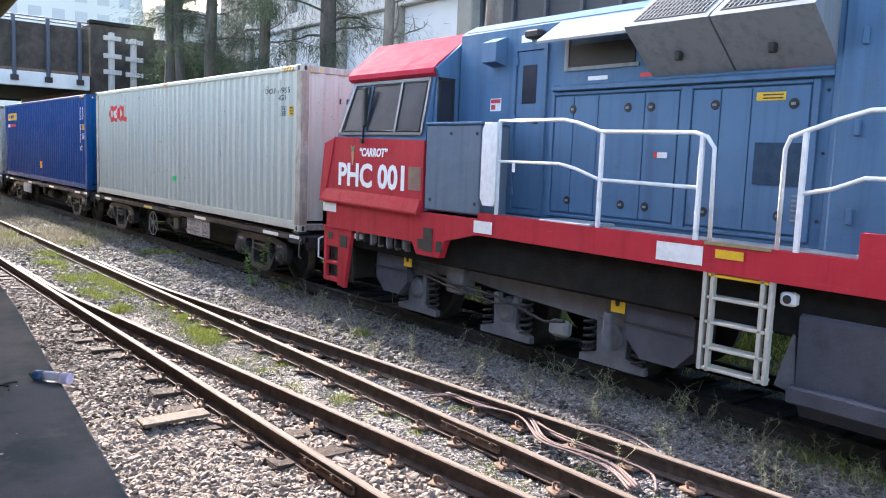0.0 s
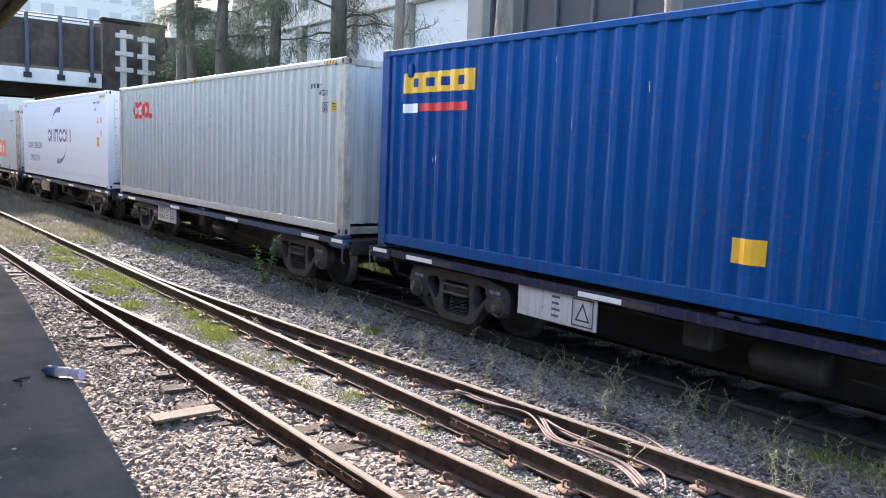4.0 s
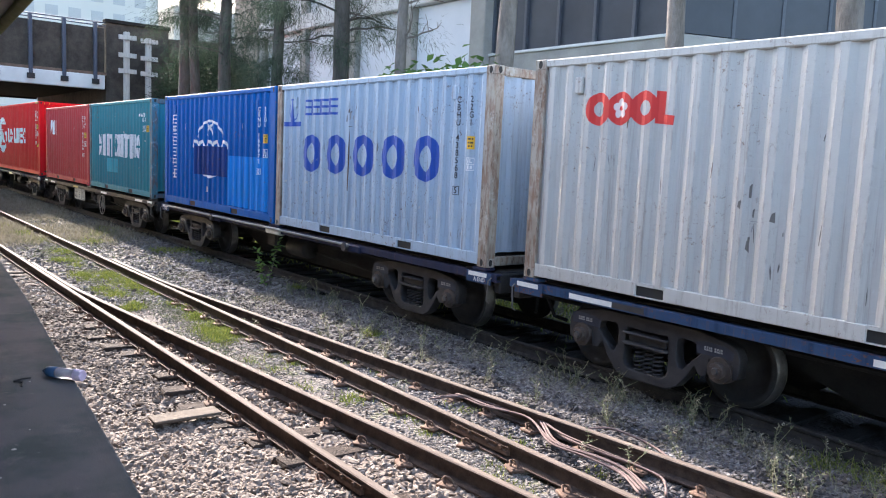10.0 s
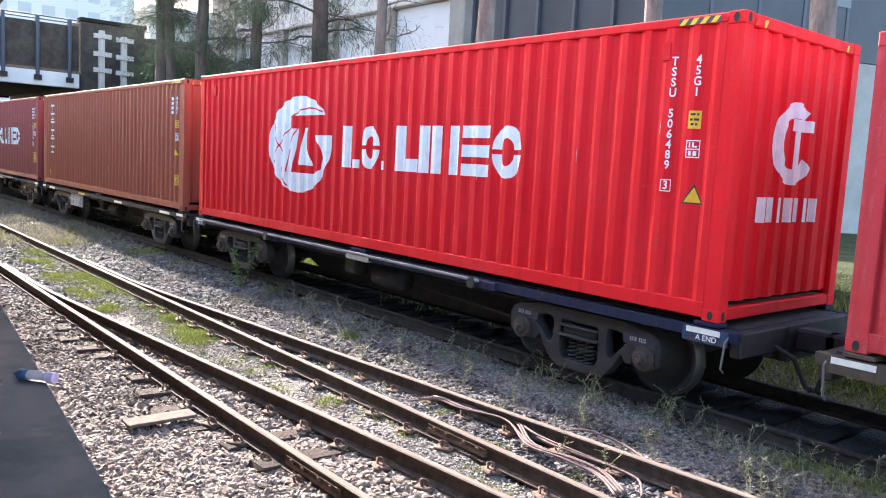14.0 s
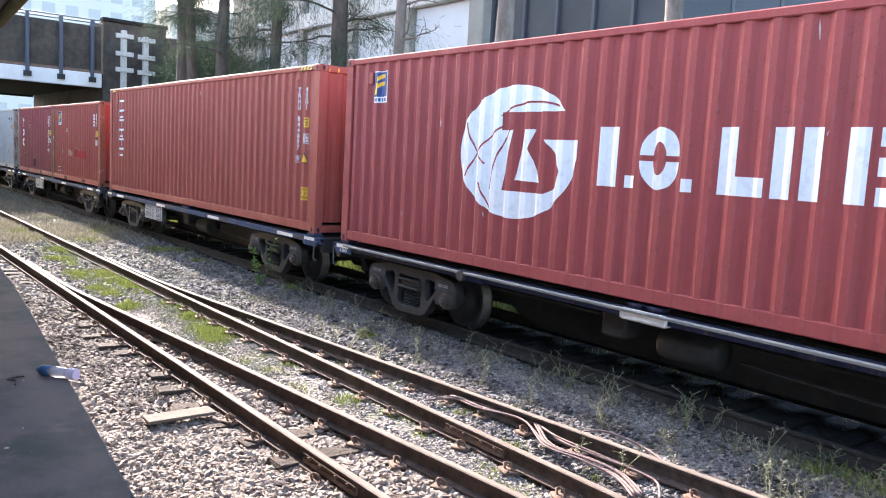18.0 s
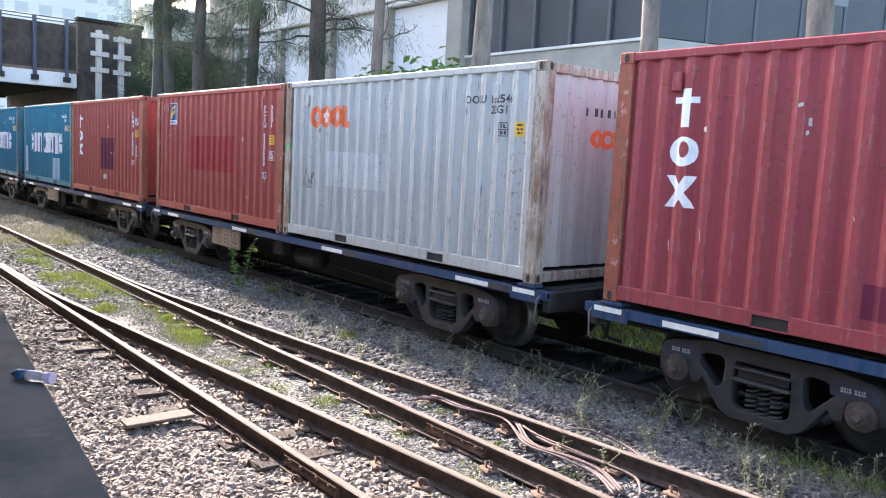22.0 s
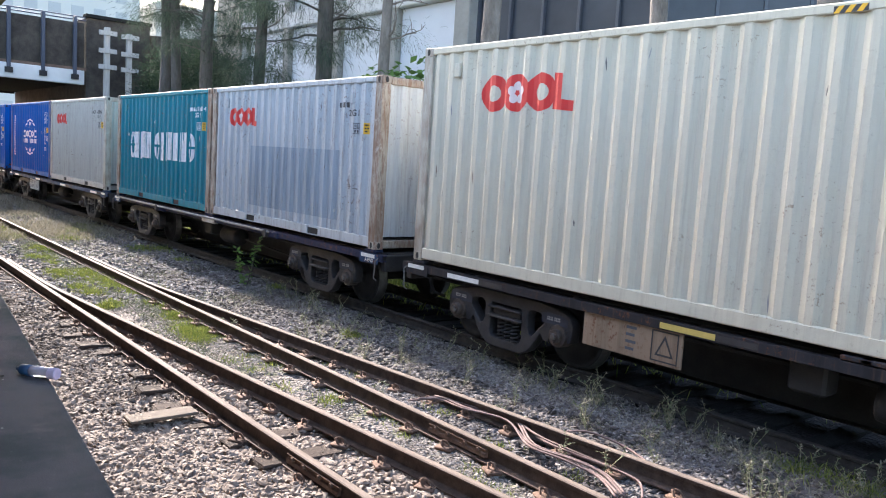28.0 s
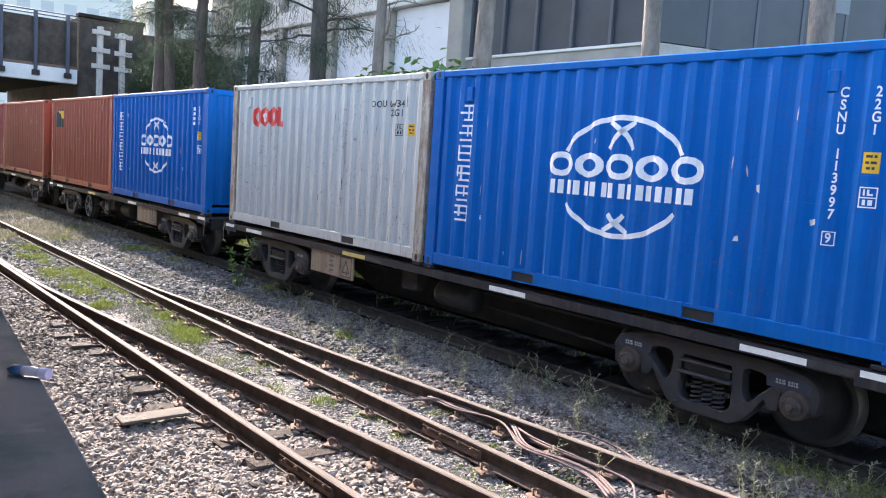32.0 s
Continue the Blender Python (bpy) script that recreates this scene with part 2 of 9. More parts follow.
class Shape:
    """Collects vertices and faces for one mesh."""

    def __init__(self):
        self.v, self.f = [], []

    def add(self, verts, faces):
        o = len(self.v)
        self.v += [tuple(p) for p in verts]
        self.f += [tuple(i + o for i in q) for q in faces]
        return self

    def box(self, x0, x1, y0, y1, z0, z1):
        v = [(x, y, z) for z in (z0, z1) for y in (y0, y1) for x in (x0, x1)]
        return self.add(v, [(0, 2, 3, 1), (4, 5, 7, 6), (0, 1, 5, 4), (2, 6, 7, 3), (0, 4, 6, 2), (1, 3, 7, 5)])

    def bevelled(self, x0, x1, y0, y1, z0, z1, c):
        """A box with its twelve edges cut."""
        rings = []
        for z, i in ((z0, c), (z0 + c, 0), (z1 - c, 0), (z1, c)):
            a, b, d, e = x0 + i, x1 - i, y0 + i, y1 - i
            k = c
            rings.append([(a + k, d, z), (b - k, d, z), (b, d + k, z), (b, e - k, z), (b - k, e, z), (a + k, e, z), (a, e - k, z), (a, d + k, z)])
        v = [p for r in rings for p in r]
        f = [tuple(range(7, -1, -1)), tuple(range(24, 32))]
        for r in range(3):
            for i in range(8):
                j = (i + 1) % 8
                f.append((r * 8 + i, r * 8 + j, r * 8 + 8 + j, r * 8 + 8 + i))
        return self.add(v, f)

    def prism(self, outline, a, b, axis="y"):
        """A flat outline pushed from a to b. axis y: outline is (x, z); z: (x, y); x: (y, z)."""
        put = {"y": lambda p, d: (p[0], d, p[1]), "z": lambda p, d: (p[0], p[1], d), "x": lambda p, d: (d, p[0], p[1])}[axis]
        n = len(outline)
        v = [put(p, a) for p in outline] + [put(p, b) for p in outline]
        f = [tuple(range(n)), tuple(range(2 * n - 1, n - 1, -1))]
        f += [(i + n, (i + 1) % n + n, (i + 1) % n, i) for i in range(n)]
        return self.add(v, f)

    def tube(self, path, r, sides=8, caps=True):
        """A round bar along a path; r is one radius or one a point."""
        pts = [Vector(p) for p in path]
        rs = r if isinstance(r, (list, tuple)) else [r] * len(pts)
        v, f = [], []
        side = None
        for i, p in enumerate(pts):
            d = (pts[min(i + 1, len(pts) - 1)] - pts[max(i - 1, 0)]).normalized()
            if side is None:
                side = d.orthogonal().normalized()
            side = (side - d * side.dot(d)).normalized()
            up = d.cross(side)
            for k in range(sides):
                a = 2 * math.pi * k / sides
                v.append(p + (side * math.cos(a) + up * math.sin(a)) * rs[i])
        for i in range(len(pts) - 1):
            for k in range(sides):
                j = (k + 1) % sides
                f.append((i * sides + k, i * sides + j, (i + 1) * sides + j, (i + 1) * sides + k))
        if caps:
            f += [tuple(range(sides - 1, -1, -1)), tuple(range((len(pts) - 1) * sides, len(pts) * sides))]
        return self.add(v, f)

    def lathe(self, profile, centre, axis="y", n=24):
        """Turns (radius, along) round an axis through centre."""
        c = Vector(centre)
        v, f = [], []
        for r, d in profile:
            for k in range(n):
                a = 2 * math.pi * k / n
                u, w = r * math.cos(a), r * math.sin(a)
                v.append(c + Vector({"y": (u, d, w), "x": (d, u, w), "z": (u, w, d)}[axis]))
        m = len(profile)
        for i in range(m - 1):
            for k in range(n):
                j = (k + 1) % n
                f.append((i * n + k, i * n + j, (i + 1) * n + j, (i + 1) * n + k))
        return self.add(v, f)

    def mesh(self, name, smooth=False):
        me = bpy.data.meshes.new(name)
        me.from_pydata(self.v, [], self.f)
        bm = bmesh.new()
        bm.from_mesh(me)
        bmesh.ops.recalc_face_normals(bm, faces=bm.faces)
        bm.to_mesh(me)
        bm.free()
        if smooth:
            me.shade_smooth()
        return me


def flat_mesh(name, outlines, half=0.0, bevel=0.0, text="", size=1.0, bold=0.012):
    """A filled outline with holes, or a line of text, in the x-z plane; half: half its thickness along y."""
    if not text and half == 0.0:
        loops = [[Vector((x, 0.0, z)) for x, z in ring] for ring in outlines]
        pts = [p for ring in loops for p in ring]
        me = bpy.data.meshes.new(name)
        me.from_pydata([tuple(p) for p in pts], [], [tuple(t) for t in geometry.tessellate_polygon(loops)])
        return me
    if text:
        cu = bpy.data.curves.new(name, "FONT")
        cu.body, cu.size, cu.align_x, cu.align_y = text, size, "CENTER", "CENTER"
        cu.resolution_u = 3
        cu.offset = size * bold
    else:
        cu = bpy.data.curves.new(name, "CURVE")
        cu.dimensions, cu.fill_mode = "2D", "BOTH"
        for ring in outlines:
            sp = cu.splines.new("POLY")
            sp.points.add(len(ring) - 1)
            for p, (x, z) in zip(sp.points, ring):
                p.co = (x, z, 0, 1)
            sp.use_cyclic_u = True
    cu.extrude, cu.bevel_depth = half, bevel
    ob = bpy.data.objects.new(name, cu)
    me = bpy.data.meshes.new_from_object(ob)
    bpy.data.objects.remove(ob)
    bpy.data.curves.remove(cu)
    me.name = name
    me.transform(Matrix(((1, 0, 0, 0), (0, 0, -1, 0), (0, 1, 0, 0), (0, 0, 0, 1))))
    me.materials.clear()
    if half:
        bm = bmesh.new()
        bm.from_mesh(me)
        bmesh.ops.remove_doubles(bm, verts=bm.verts[:], dist=1e-5)
        bm.to_mesh(me)
        bm.free()
    return me


def islands(me):
    """The loose pieces of a mesh, each a mesh of its own."""
    bm = bmesh.new()
    bm.from_mesh(me)
    bmesh.ops.remove_doubles(bm, verts=bm.verts[:], dist=1e-5)
    left = set(bm.faces)
    out = []
    while left:
        heap = [left.pop()]
        got = []
        while heap:
            f = heap.pop()
            got.append(f)
            for e in f.edges:
                for n in e.link_faces:
                    if n in left:
                        left.discard(n)
                        heap.append(n)
        s = Shape()
        at = {}
        for f in got:
            for v in f.verts:
                if v not in at:
                    at[v] = len(s.v)
                    s.v.append(tuple(v.co))
            s.f.append(tuple(at[v] for v in f.verts))
        one = bpy.data.meshes.new("letter")
        one.from_pydata(s.v, [], s.f)
        out.append(one)
    bm.free()
    return out


def part(name, shape, material, parent, label="", at=None, smooth=False):
    """One mesh object under a thing or a part; shape is a Shape or a finished mesh."""
    me = shape.mesh(name, smooth) if isinstance(shape, Shape) else shape
    if not me.materials:
        me.materials.append(material)
    ob = new(name, me)
    if me.materials[0] != material:
        ob.material_slots[0].link = "OBJECT"
        ob.material_slots[0].material = material
    ob.parent = parent
    if at is not None:
        ob.matrix_basis = at if isinstance(at, Matrix) else Matrix.Translation(at)
    if label:
        ob["label"] = label
    return ob


def thing(name, at, label, category, group="", kind=""):
    ob = tagged(new(name), label, category, group, kind)
    ob.empty_display_size = 0.2
    ob.matrix_basis = at if isinstance(at, Matrix) else Matrix.Translation(at)
    return ob


def solid(name, shape, material, label, category, group="", kind="", at=None, smooth=False):
    """A top-level thing of one mesh."""
    ob = part(name, shape, material, None, "", at, smooth)
    return tagged(ob, label, category, group, kind)
# unseen dark plate, added to keep red bounce light off the first container


# ================= ground and tracks =================


def gravel_material():
    k = Nodes("gravel_ground")
    v = k.coords(vary=False)
    sep = k.n("ShaderNodeSeparateXYZ")
    k.link(v, sep.inputs[0])
    stones = k.n("ShaderNodeTexVoronoi", Scale=26.0)
    k.link(v, stones.inputs["Vector"])
    small = k.n("ShaderNodeTexVoronoi", Scale=70.0)
    k.link(v, small.inputs["Vector"])
    warm = k.ramp(stones.outputs["Color"], (0.1, (0.115, 0.092, 0.077)), (0.5, (0.18, 0.146, 0.123)), (0.9, (0.25, 0.207, 0.176)))
    grey = k.ramp(small.outputs["Color"], (0.1, (0.1, 0.09, 0.087)), (0.5, (0.165, 0.15, 0.147)), (0.9, (0.24, 0.222, 0.216)))
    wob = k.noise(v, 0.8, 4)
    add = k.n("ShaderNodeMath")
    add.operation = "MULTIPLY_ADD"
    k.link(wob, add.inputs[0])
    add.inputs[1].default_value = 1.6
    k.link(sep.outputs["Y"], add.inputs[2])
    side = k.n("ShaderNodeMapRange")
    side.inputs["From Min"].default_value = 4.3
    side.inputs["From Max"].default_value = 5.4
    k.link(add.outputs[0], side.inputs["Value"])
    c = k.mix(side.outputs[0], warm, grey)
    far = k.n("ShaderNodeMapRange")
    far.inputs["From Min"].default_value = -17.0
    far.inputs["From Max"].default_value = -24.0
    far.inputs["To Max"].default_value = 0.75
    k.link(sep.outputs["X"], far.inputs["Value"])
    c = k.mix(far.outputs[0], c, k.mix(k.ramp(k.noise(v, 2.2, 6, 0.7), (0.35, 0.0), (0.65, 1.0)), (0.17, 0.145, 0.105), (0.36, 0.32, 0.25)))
    soil = k.ramp(k.noise(v, 1.7, 6, 0.7), (0.44, 0.0), (0.62, 0.85))
    c = k.mix(soil, c, (0.08, 0.066, 0.056))
    moss = k.ramp(k.noise(v, 2.6, 5, 0.7), (0.52, 0.0), (0.66, 0.6))
    c = k.mix(moss, c, (0.08, 0.095, 0.035))
    # band along the main track, coloured dark for the train's shade and oil
    oil_shade = k.n("ShaderNodeMapRange")
    oil_shade.interpolation_type = "SMOOTHSTEP"
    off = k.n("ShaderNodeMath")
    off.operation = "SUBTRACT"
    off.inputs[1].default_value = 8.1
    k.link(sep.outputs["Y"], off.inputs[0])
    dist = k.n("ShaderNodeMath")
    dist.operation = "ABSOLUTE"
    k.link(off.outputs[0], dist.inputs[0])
    oil_shade.inputs["From Min"].default_value = 1.5
    oil_shade.inputs["From Max"].default_value = 0.85
    oil_shade.inputs["To Max"].default_value = 0.9
    k.link(dist.outputs[0], oil_shade.inputs["Value"])
    c = k.mix(oil_shade.outputs[0], c, (0.024, 0.023, 0.024))
    bank = k.n("ShaderNodeMapRange")
    bank.inputs["From Min"].default_value = 10.2
    bank.inputs["From Max"].default_value = 10.9
    k.link(add.outputs[0], bank.inputs["Value"])
    c = k.mix(bank.outputs[0], c, k.mix(k.ramp(k.noise(v, 3.0, 5), (0.35, 0.0), (0.65, 1.0)), (0.04, 0.045, 0.022), (0.075, 0.085, 0.035)))
    k.bump(stones.outputs["Distance"], 0.8, 0.03)
    k.b.inputs["Specular IOR Level"].default_value = 0.1
    return k.out(c, 0.95)


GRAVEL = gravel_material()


def spaced(lo, hi, near0, near1, step, grow=1.35):
    vals = list(np.arange(near0, near1 + 1e-6, step))
    d, x = step, near0
    left = []
    while x > lo:
        d *= grow
        x -= d
        left.append(x)
    d, x = step, near1
    right = []
    while x < hi:
        d *= grow
        x += d
        right.append(x)
    return left[::-1] + vals + right


def ground_height(x, y):
    z = -0.195 + 0.035 * noise.noise((x * 0.7, y * 0.9, 0.0)) + 0.02 * noise.noise((x * 3.1, y * 3.1, 4.0))
    if 5.4 < y < 7.1:
        k = min(1.0, (y - 5.4) / 0.9)
        z += 0.085 * k * k * (3 - 2 * k)
    if y > 9.6:
        z += min(1.3, (y - 9.6) * 0.5)
    return z


def build_ground():
    xs = spaced(-1500, 1500, -26, 2.0, 0.16)
    ys = spaced(-1500, 1500, 0.8, 10.0, 0.16)
    v = [(x, y, ground_height(x, y)) for y in ys for x in xs]
    n = len(xs)
    f = [(j * n + i, j * n + i + 1, (j + 1) * n + i + 1, (j + 1) * n + i) for j in range(len(ys) - 1) for i in range(n - 1)]
    me = bpy.data.meshes.new("ground")
    me.from_pydata(v, [], f)
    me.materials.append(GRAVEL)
    me.shade_smooth()
    return tagged(new("ground", me), "stony railway ground with gravel, soil and moss", "ground", kind="structure")


build_ground()

RAIL_OUTLINE = [(-0.07, -0.16), (0.07, -0.16), (0.07, -0.148), (0.012, -0.128), (0.01, -0.045), (0.034, -0.033), (0.036, -0.008), (0.026, 0.0),
                (-0.026, 0.0), (-0.036, -0.008), (-0.034, -0.033), (-0.01, -0.045), (-0.012, -0.128), (-0.07, -0.148)]


def rail(parent, line, x0, x1, step=1.0, side=RAIL_SIDE, lift=0.0):
    """One rail along y = line(x), with a worn head."""
    s = Shape()
    xs = list(np.arange(x0, x1 + 0.01, step))
    n = len(RAIL_OUTLINE)
    for x in xs:
        s.v += [(x, line(x) + a, b + lift) for a, b in RAIL_OUTLINE]
    for i in range(len(xs) - 1):
        for k in range(n):
            j = (k + 1) % n
            s.f.append((i * n + k, i * n + j, (i + 1) * n + j, (i + 1) * n + k))
    s.f += [tuple(range(n)), tuple(range((len(xs) - 1) * n, len(xs) * n))]
    ob = part("rail", s, side, parent, "rusty steel rail with a worn head")
    me = ob.data
    me.materials.append(RAIL_TOP if side == RAIL_SIDE else RAIL_GRIME)
    for p in me.polygons:
        c = p.center
        if p.normal.z > 0.5 and c.z > lift - 0.012:
            p.material_index = 1
    return ob


def sleeper_mesh(seed):
    r = random.Random(seed)
    s = Shape().bevelled(-0.115, 0.115, -1.22, 1.22, -0.13, 0.0, 0.012)
    s.v = [(x + r.uniform(-0.008, 0.008), y + r.uniform(-0.02, 0.02), z + r.uniform(-0.008, 0.004)) for x, y, z in s.v]
    return s.mesh("sleeper")


SLEEPERS = [sleeper_mesh(i) for i in range(4)]
for me in SLEEPERS:
    me.materials.append(TIMBER)


def clip_mesh():
    """A spring spike: a curled bar that stands beside the rail foot."""
    s = Shape()
    pts = [(0.0, -0.02, -0.02)]
    for i in range(9):
        a = -0.6 + i * 0.62
        pts.append((0.028 * math.sin(a * 0.4) + 0.01 * i - 0.04, 0.03 * math.sin(a), 0.035 + 0.03 * math.cos(a)))
    s.tube(pts, 0.011, 5)
    s.bevelled(-0.085, 0.085, -0.06, 0.075, -0.012, 0.016, 0.006)
    s.lathe([(0.0, 0.05), (0.018, 0.05), (0.022, 0.012)], (-0.055, 0.04, 0.0), "z", 6)
    return s.mesh("rail_clip", True)


CLIP = clip_mesh()
CLIP.materials.append(RUST)


def line_a(x):
    return 3.14


def line_c(x):
    return 4.645


def line_b(x):
    k = 0.0785 * (x + 14.95)
    return 3.14 + 0.5 * (k + 0.08 + math.sqrt((k - 0.08) ** 2 + 0.0016))


def line_d(x):
    return line_b(x) + 1.53


def line_e(x):
    return 7.157


def line_f(x):
    return 8.662


SLEEPER_AT = [-33 + i * 0.58 + 0.03 * math.sin(i * 7.3) for i in range(64)]


def bare_sleeper(x, y):
    """How likely a stone lies here: few on the sleepers."""
    d = min(abs(x - q) for q in SLEEPER_AT)
    if 2.62 < y < 5.3 and d < 0.125:
        if y < 3.05 and x < -7.4:
            return 0.12
        return 0.6 if y < 3.05 else 0.9
    if x > -7.4:
        return 1.0
    if y > 3.2:
        return 0.7
    return 0.55 * patchy(x, y) if x > -14 and y > 2.25 else 0.5


def build_tracks():
    near = thing("siding_track", (0, 0, 0), "old siding track with rusty rails on timber sleepers", "railway track", kind="structure")
    rail(near, line_a, -70, 8)
    rail(near, line_c, -70, 8)
    fork = thing("turnout_track", (0, 0, 0), "diverging turnout track with rusty rails", "railway track", kind="structure")
    rail(fork, line_b, -17.2, 8, 0.6)
    rail(fork, line_d, -17.2, 8, 0.6)
    main = thing("main_track", (0, 0, 0), "main track under the train, rails on timber sleepers", "railway track", kind="structure")
    rail(main, line_e, -340, 60, 4.0, RAIL_GRIME, 0.075)
    rail(main, line_f, -340, 60, 4.0, RAIL_GRIME, 0.075)
    r = random.Random(3)
    for i in range(64):
        x = SLEEPER_AT[i]
        y = 0.5 * (line_a(x) + line_c(x)) + (0.12 if x > -14 else 0.0)
        z = -0.16 - r.uniform(0.0, 0.02) - (r.uniform(0.015, 0.06) if x < -12 else 0.0)
        sink = 0.035 if x > -7.4 else 0.022 + 0.03 * (0.5 + 0.5 * math.sin(i * 2.9))
        part("sleeper", SLEEPERS[i % 4], TIMBER, near, at=pose(x, y + 0.11 * math.sin(i * 5.1), z - sink, (-2.4 if x > -7.4 else -2.7) + 0.8 * math.sin(i * 3.7), 0.9 * math.sin(i * 4.3), r.uniform(-3.5, 3.5)))
        if x > -13 and x < 2:
            part("sleeper", SLEEPERS[(i + 1) % 4], TIMBER, fork, at=pose(x + 0.02, line_b(x) + 1.1, z - 0.06, 0, 0, r.uniform(-1.5, 1.5)))
        # main track sleepers carry the shade under the train in their colour
        part("sleeper", SLEEPERS[(i + 2) % 4], UNDER_SHADE, main, at=pose(x, 7.91, min(z, -0.2) + 0.05, 0, 0, r.uniform(-1, 1)))
        if x > -13 and x < 2:
            for own, ln in ((near, line_a), (near, line_c), (fork, line_b), (fork, line_d)):
                for sgn in (-1, 1):
                    part("rail_clip", CLIP, RUST, own, at=pose(x + r.uniform(-0.03, 0.03), ln(x) + sgn * 0.115, -0.165, 0, 0, 90 * (1 + sgn) + r.uniform(-30, 30)))


build_tracks()


def build_fishplates():
    own = bpy.data.objects["siding_track"]
    for ln in (line_a, line_c):
        y = ln(-5)
        for side in (-1, 1):
            plate = Shape().prism([(side * 0.012, -0.125), (side * 0.05, -0.12), (side * 0.045, -0.09), (side * 0.03, -0.08), (side * 0.03, -0.06), (side * 0.046, -0.045), (side * 0.012, -0.042)], -0.4, 0.4, "x")
            fp = part("fishplate", plate, RUST, own, "rusty bolted joint bar", at=(-5.15, y, 0))
            for x in (-0.3, -0.12, 0.12, 0.3):
                part("bolt", Shape().lathe([(0.0, side * 0.03), (0.02, side * 0.03), (0.022, 0.0)], (x, side * 0.03, -0.07), "y", 6), RUST, fp)


build_fishplates()


def island_material(name, stops, rough=0.9):
    k = Nodes(name)
    g = k.n("ShaderNodeNewGeometry")
    c = k.ramp(g.outputs["Random Per Island"], *stops)
    v = k.coords(vary=False)
    c = k.mix(k.ramp(k.noise(v, 30, 4), (0.4, 0.0), (0.7, 0.4)), c, (0.12, 0.1, 0.085))
    k.b.inputs["Specular IOR Level"].default_value = 0.12
    return k.out(c, rough)


STONE = island_material("ballast_stone", [(0.0, (0.125, 0.094, 0.077)), (0.3, (0.21, 0.166, 0.138)), (0.65, (0.265, 0.216, 0.18)), (1.0, (0.315, 0.265, 0.226))])
STONE_FINE = island_material("fine_stone", [(0.0, (0.13, 0.112, 0.1)), (0.5, (0.22, 0.195, 0.176)), (1.0, (0.31, 0.28, 0.252))])
TRACK_SOIL = island_material("track_soil", [(0.0, (0.045, 0.033, 0.027)), (0.6, (0.085, 0.065, 0.053)), (1.0, (0.15, 0.118, 0.098))])
CLOD = island_material("soil_clod", [(0.0, (0.045, 0.04, 0.039)), (0.6, (0.09, 0.08, 0.078)), (1.0, (0.15, 0.137, 0.133))])
STONE_GREY = island_material("grey_stone", [(0.0, (0.085, 0.077, 0.077)), (0.5, (0.153, 0.141, 0.142)), (1.0, (0.265, 0.249, 0.247))])


def patchy(x, y):
    """Gravel that lies thick in some places and leaves bare soil in others."""
    k = noise.noise((x * 0.9, y * 1.3, 9.0)) + 0.6 * noise.noise((x * 2.7, y * 3.3, 2.0))
    return min(1.0, max(0.12, 0.55 + 1.5 * k))


def cloddy(x, y):
    return 1.0 - 0.9 * patchy(x, y)


def plat_edge(x):
    """The platform's edge, which draws near the siding further off."""
    if x > -8.4:
        return 1.05 - 0.094 * (x + 3.37)
    return min(2.2, 1.523 - 0.07 * (x + 8.4))


def scatter_stones(name, label, material, count, x0, x1, ylow, yhigh, lo, hi, seed, keep=None):
    """Broken stones, each a bent block, joined into one object."""
    rg = np.random.default_rng(seed)
    g = 0.5 + 0.5 * 5 ** 0.5
    base = np.array([(a * s, b * t, 0) for a, b in ((1, g),) for s in (-1, 1) for t in (-1, 1)], float)
    base = np.concatenate([base, base[:, [2, 0, 1]], base[:, [1, 2, 0]]]) * 0.52
    quads = np.array([q for q in itertools.combinations(range(12), 3) if max(np.linalg.norm(base[q[i]] - base[q[j]]) for i, j in ((0, 1), (1, 2), (0, 2))) < 1.2])
    quads = np.array([q if np.dot(np.cross(base[q[1]] - base[q[0]], base[q[2]] - base[q[0]]), base[q[0]]) > 0 else q[::-1] for q in quads.tolist()])
    verts, faces = [], []
    made = 0
    while made < count:
        x = x0 + (x1 - x0) * rg.random() ** 0.72
        a, b = ylow(x), yhigh(x)
        y = a + (b - a) * rg.random()
        if keep and rg.random() > keep(x, y):
            continue
        size = rg.uniform(lo, hi)
        p = base + rg.uniform(-0.26, 0.26, (12, 3))
        p *= size * rg.uniform((0.85, 0.65, 0.3), (1.5, 1.05, 0.52))
        q = rg.normal(size=4) * (1.0, 0.17, 0.17, 1.0)
        q /= np.linalg.norm(q)
        w, i, j, k = q
        rot = np.array([[1 - 2 * (j * j + k * k), 2 * (i * j - k * w), 2 * (i * k + j * w)], [2 * (i * j + k * w), 1 - 2 * (i * i + k * k), 2 * (j * k - i * w)],
                        [2 * (i * k - j * w), 2 * (j * k + i * w), 1 - 2 * (i * i + j * j)]])
        z = ground_height(x, y) + size * rg.uniform(-0.15, 0.3)
        verts.append(p @ rot.T + (x, y, z))
        faces.append(quads + made * 12)
        made += 1
    me = bpy.data.meshes.new(name)
    me.from_pydata(np.concatenate(verts).tolist(), [], np.concatenate(faces).tolist())
    me.materials.append(material)
    return tagged(new(name, me), label, "ballast", kind="stuff")


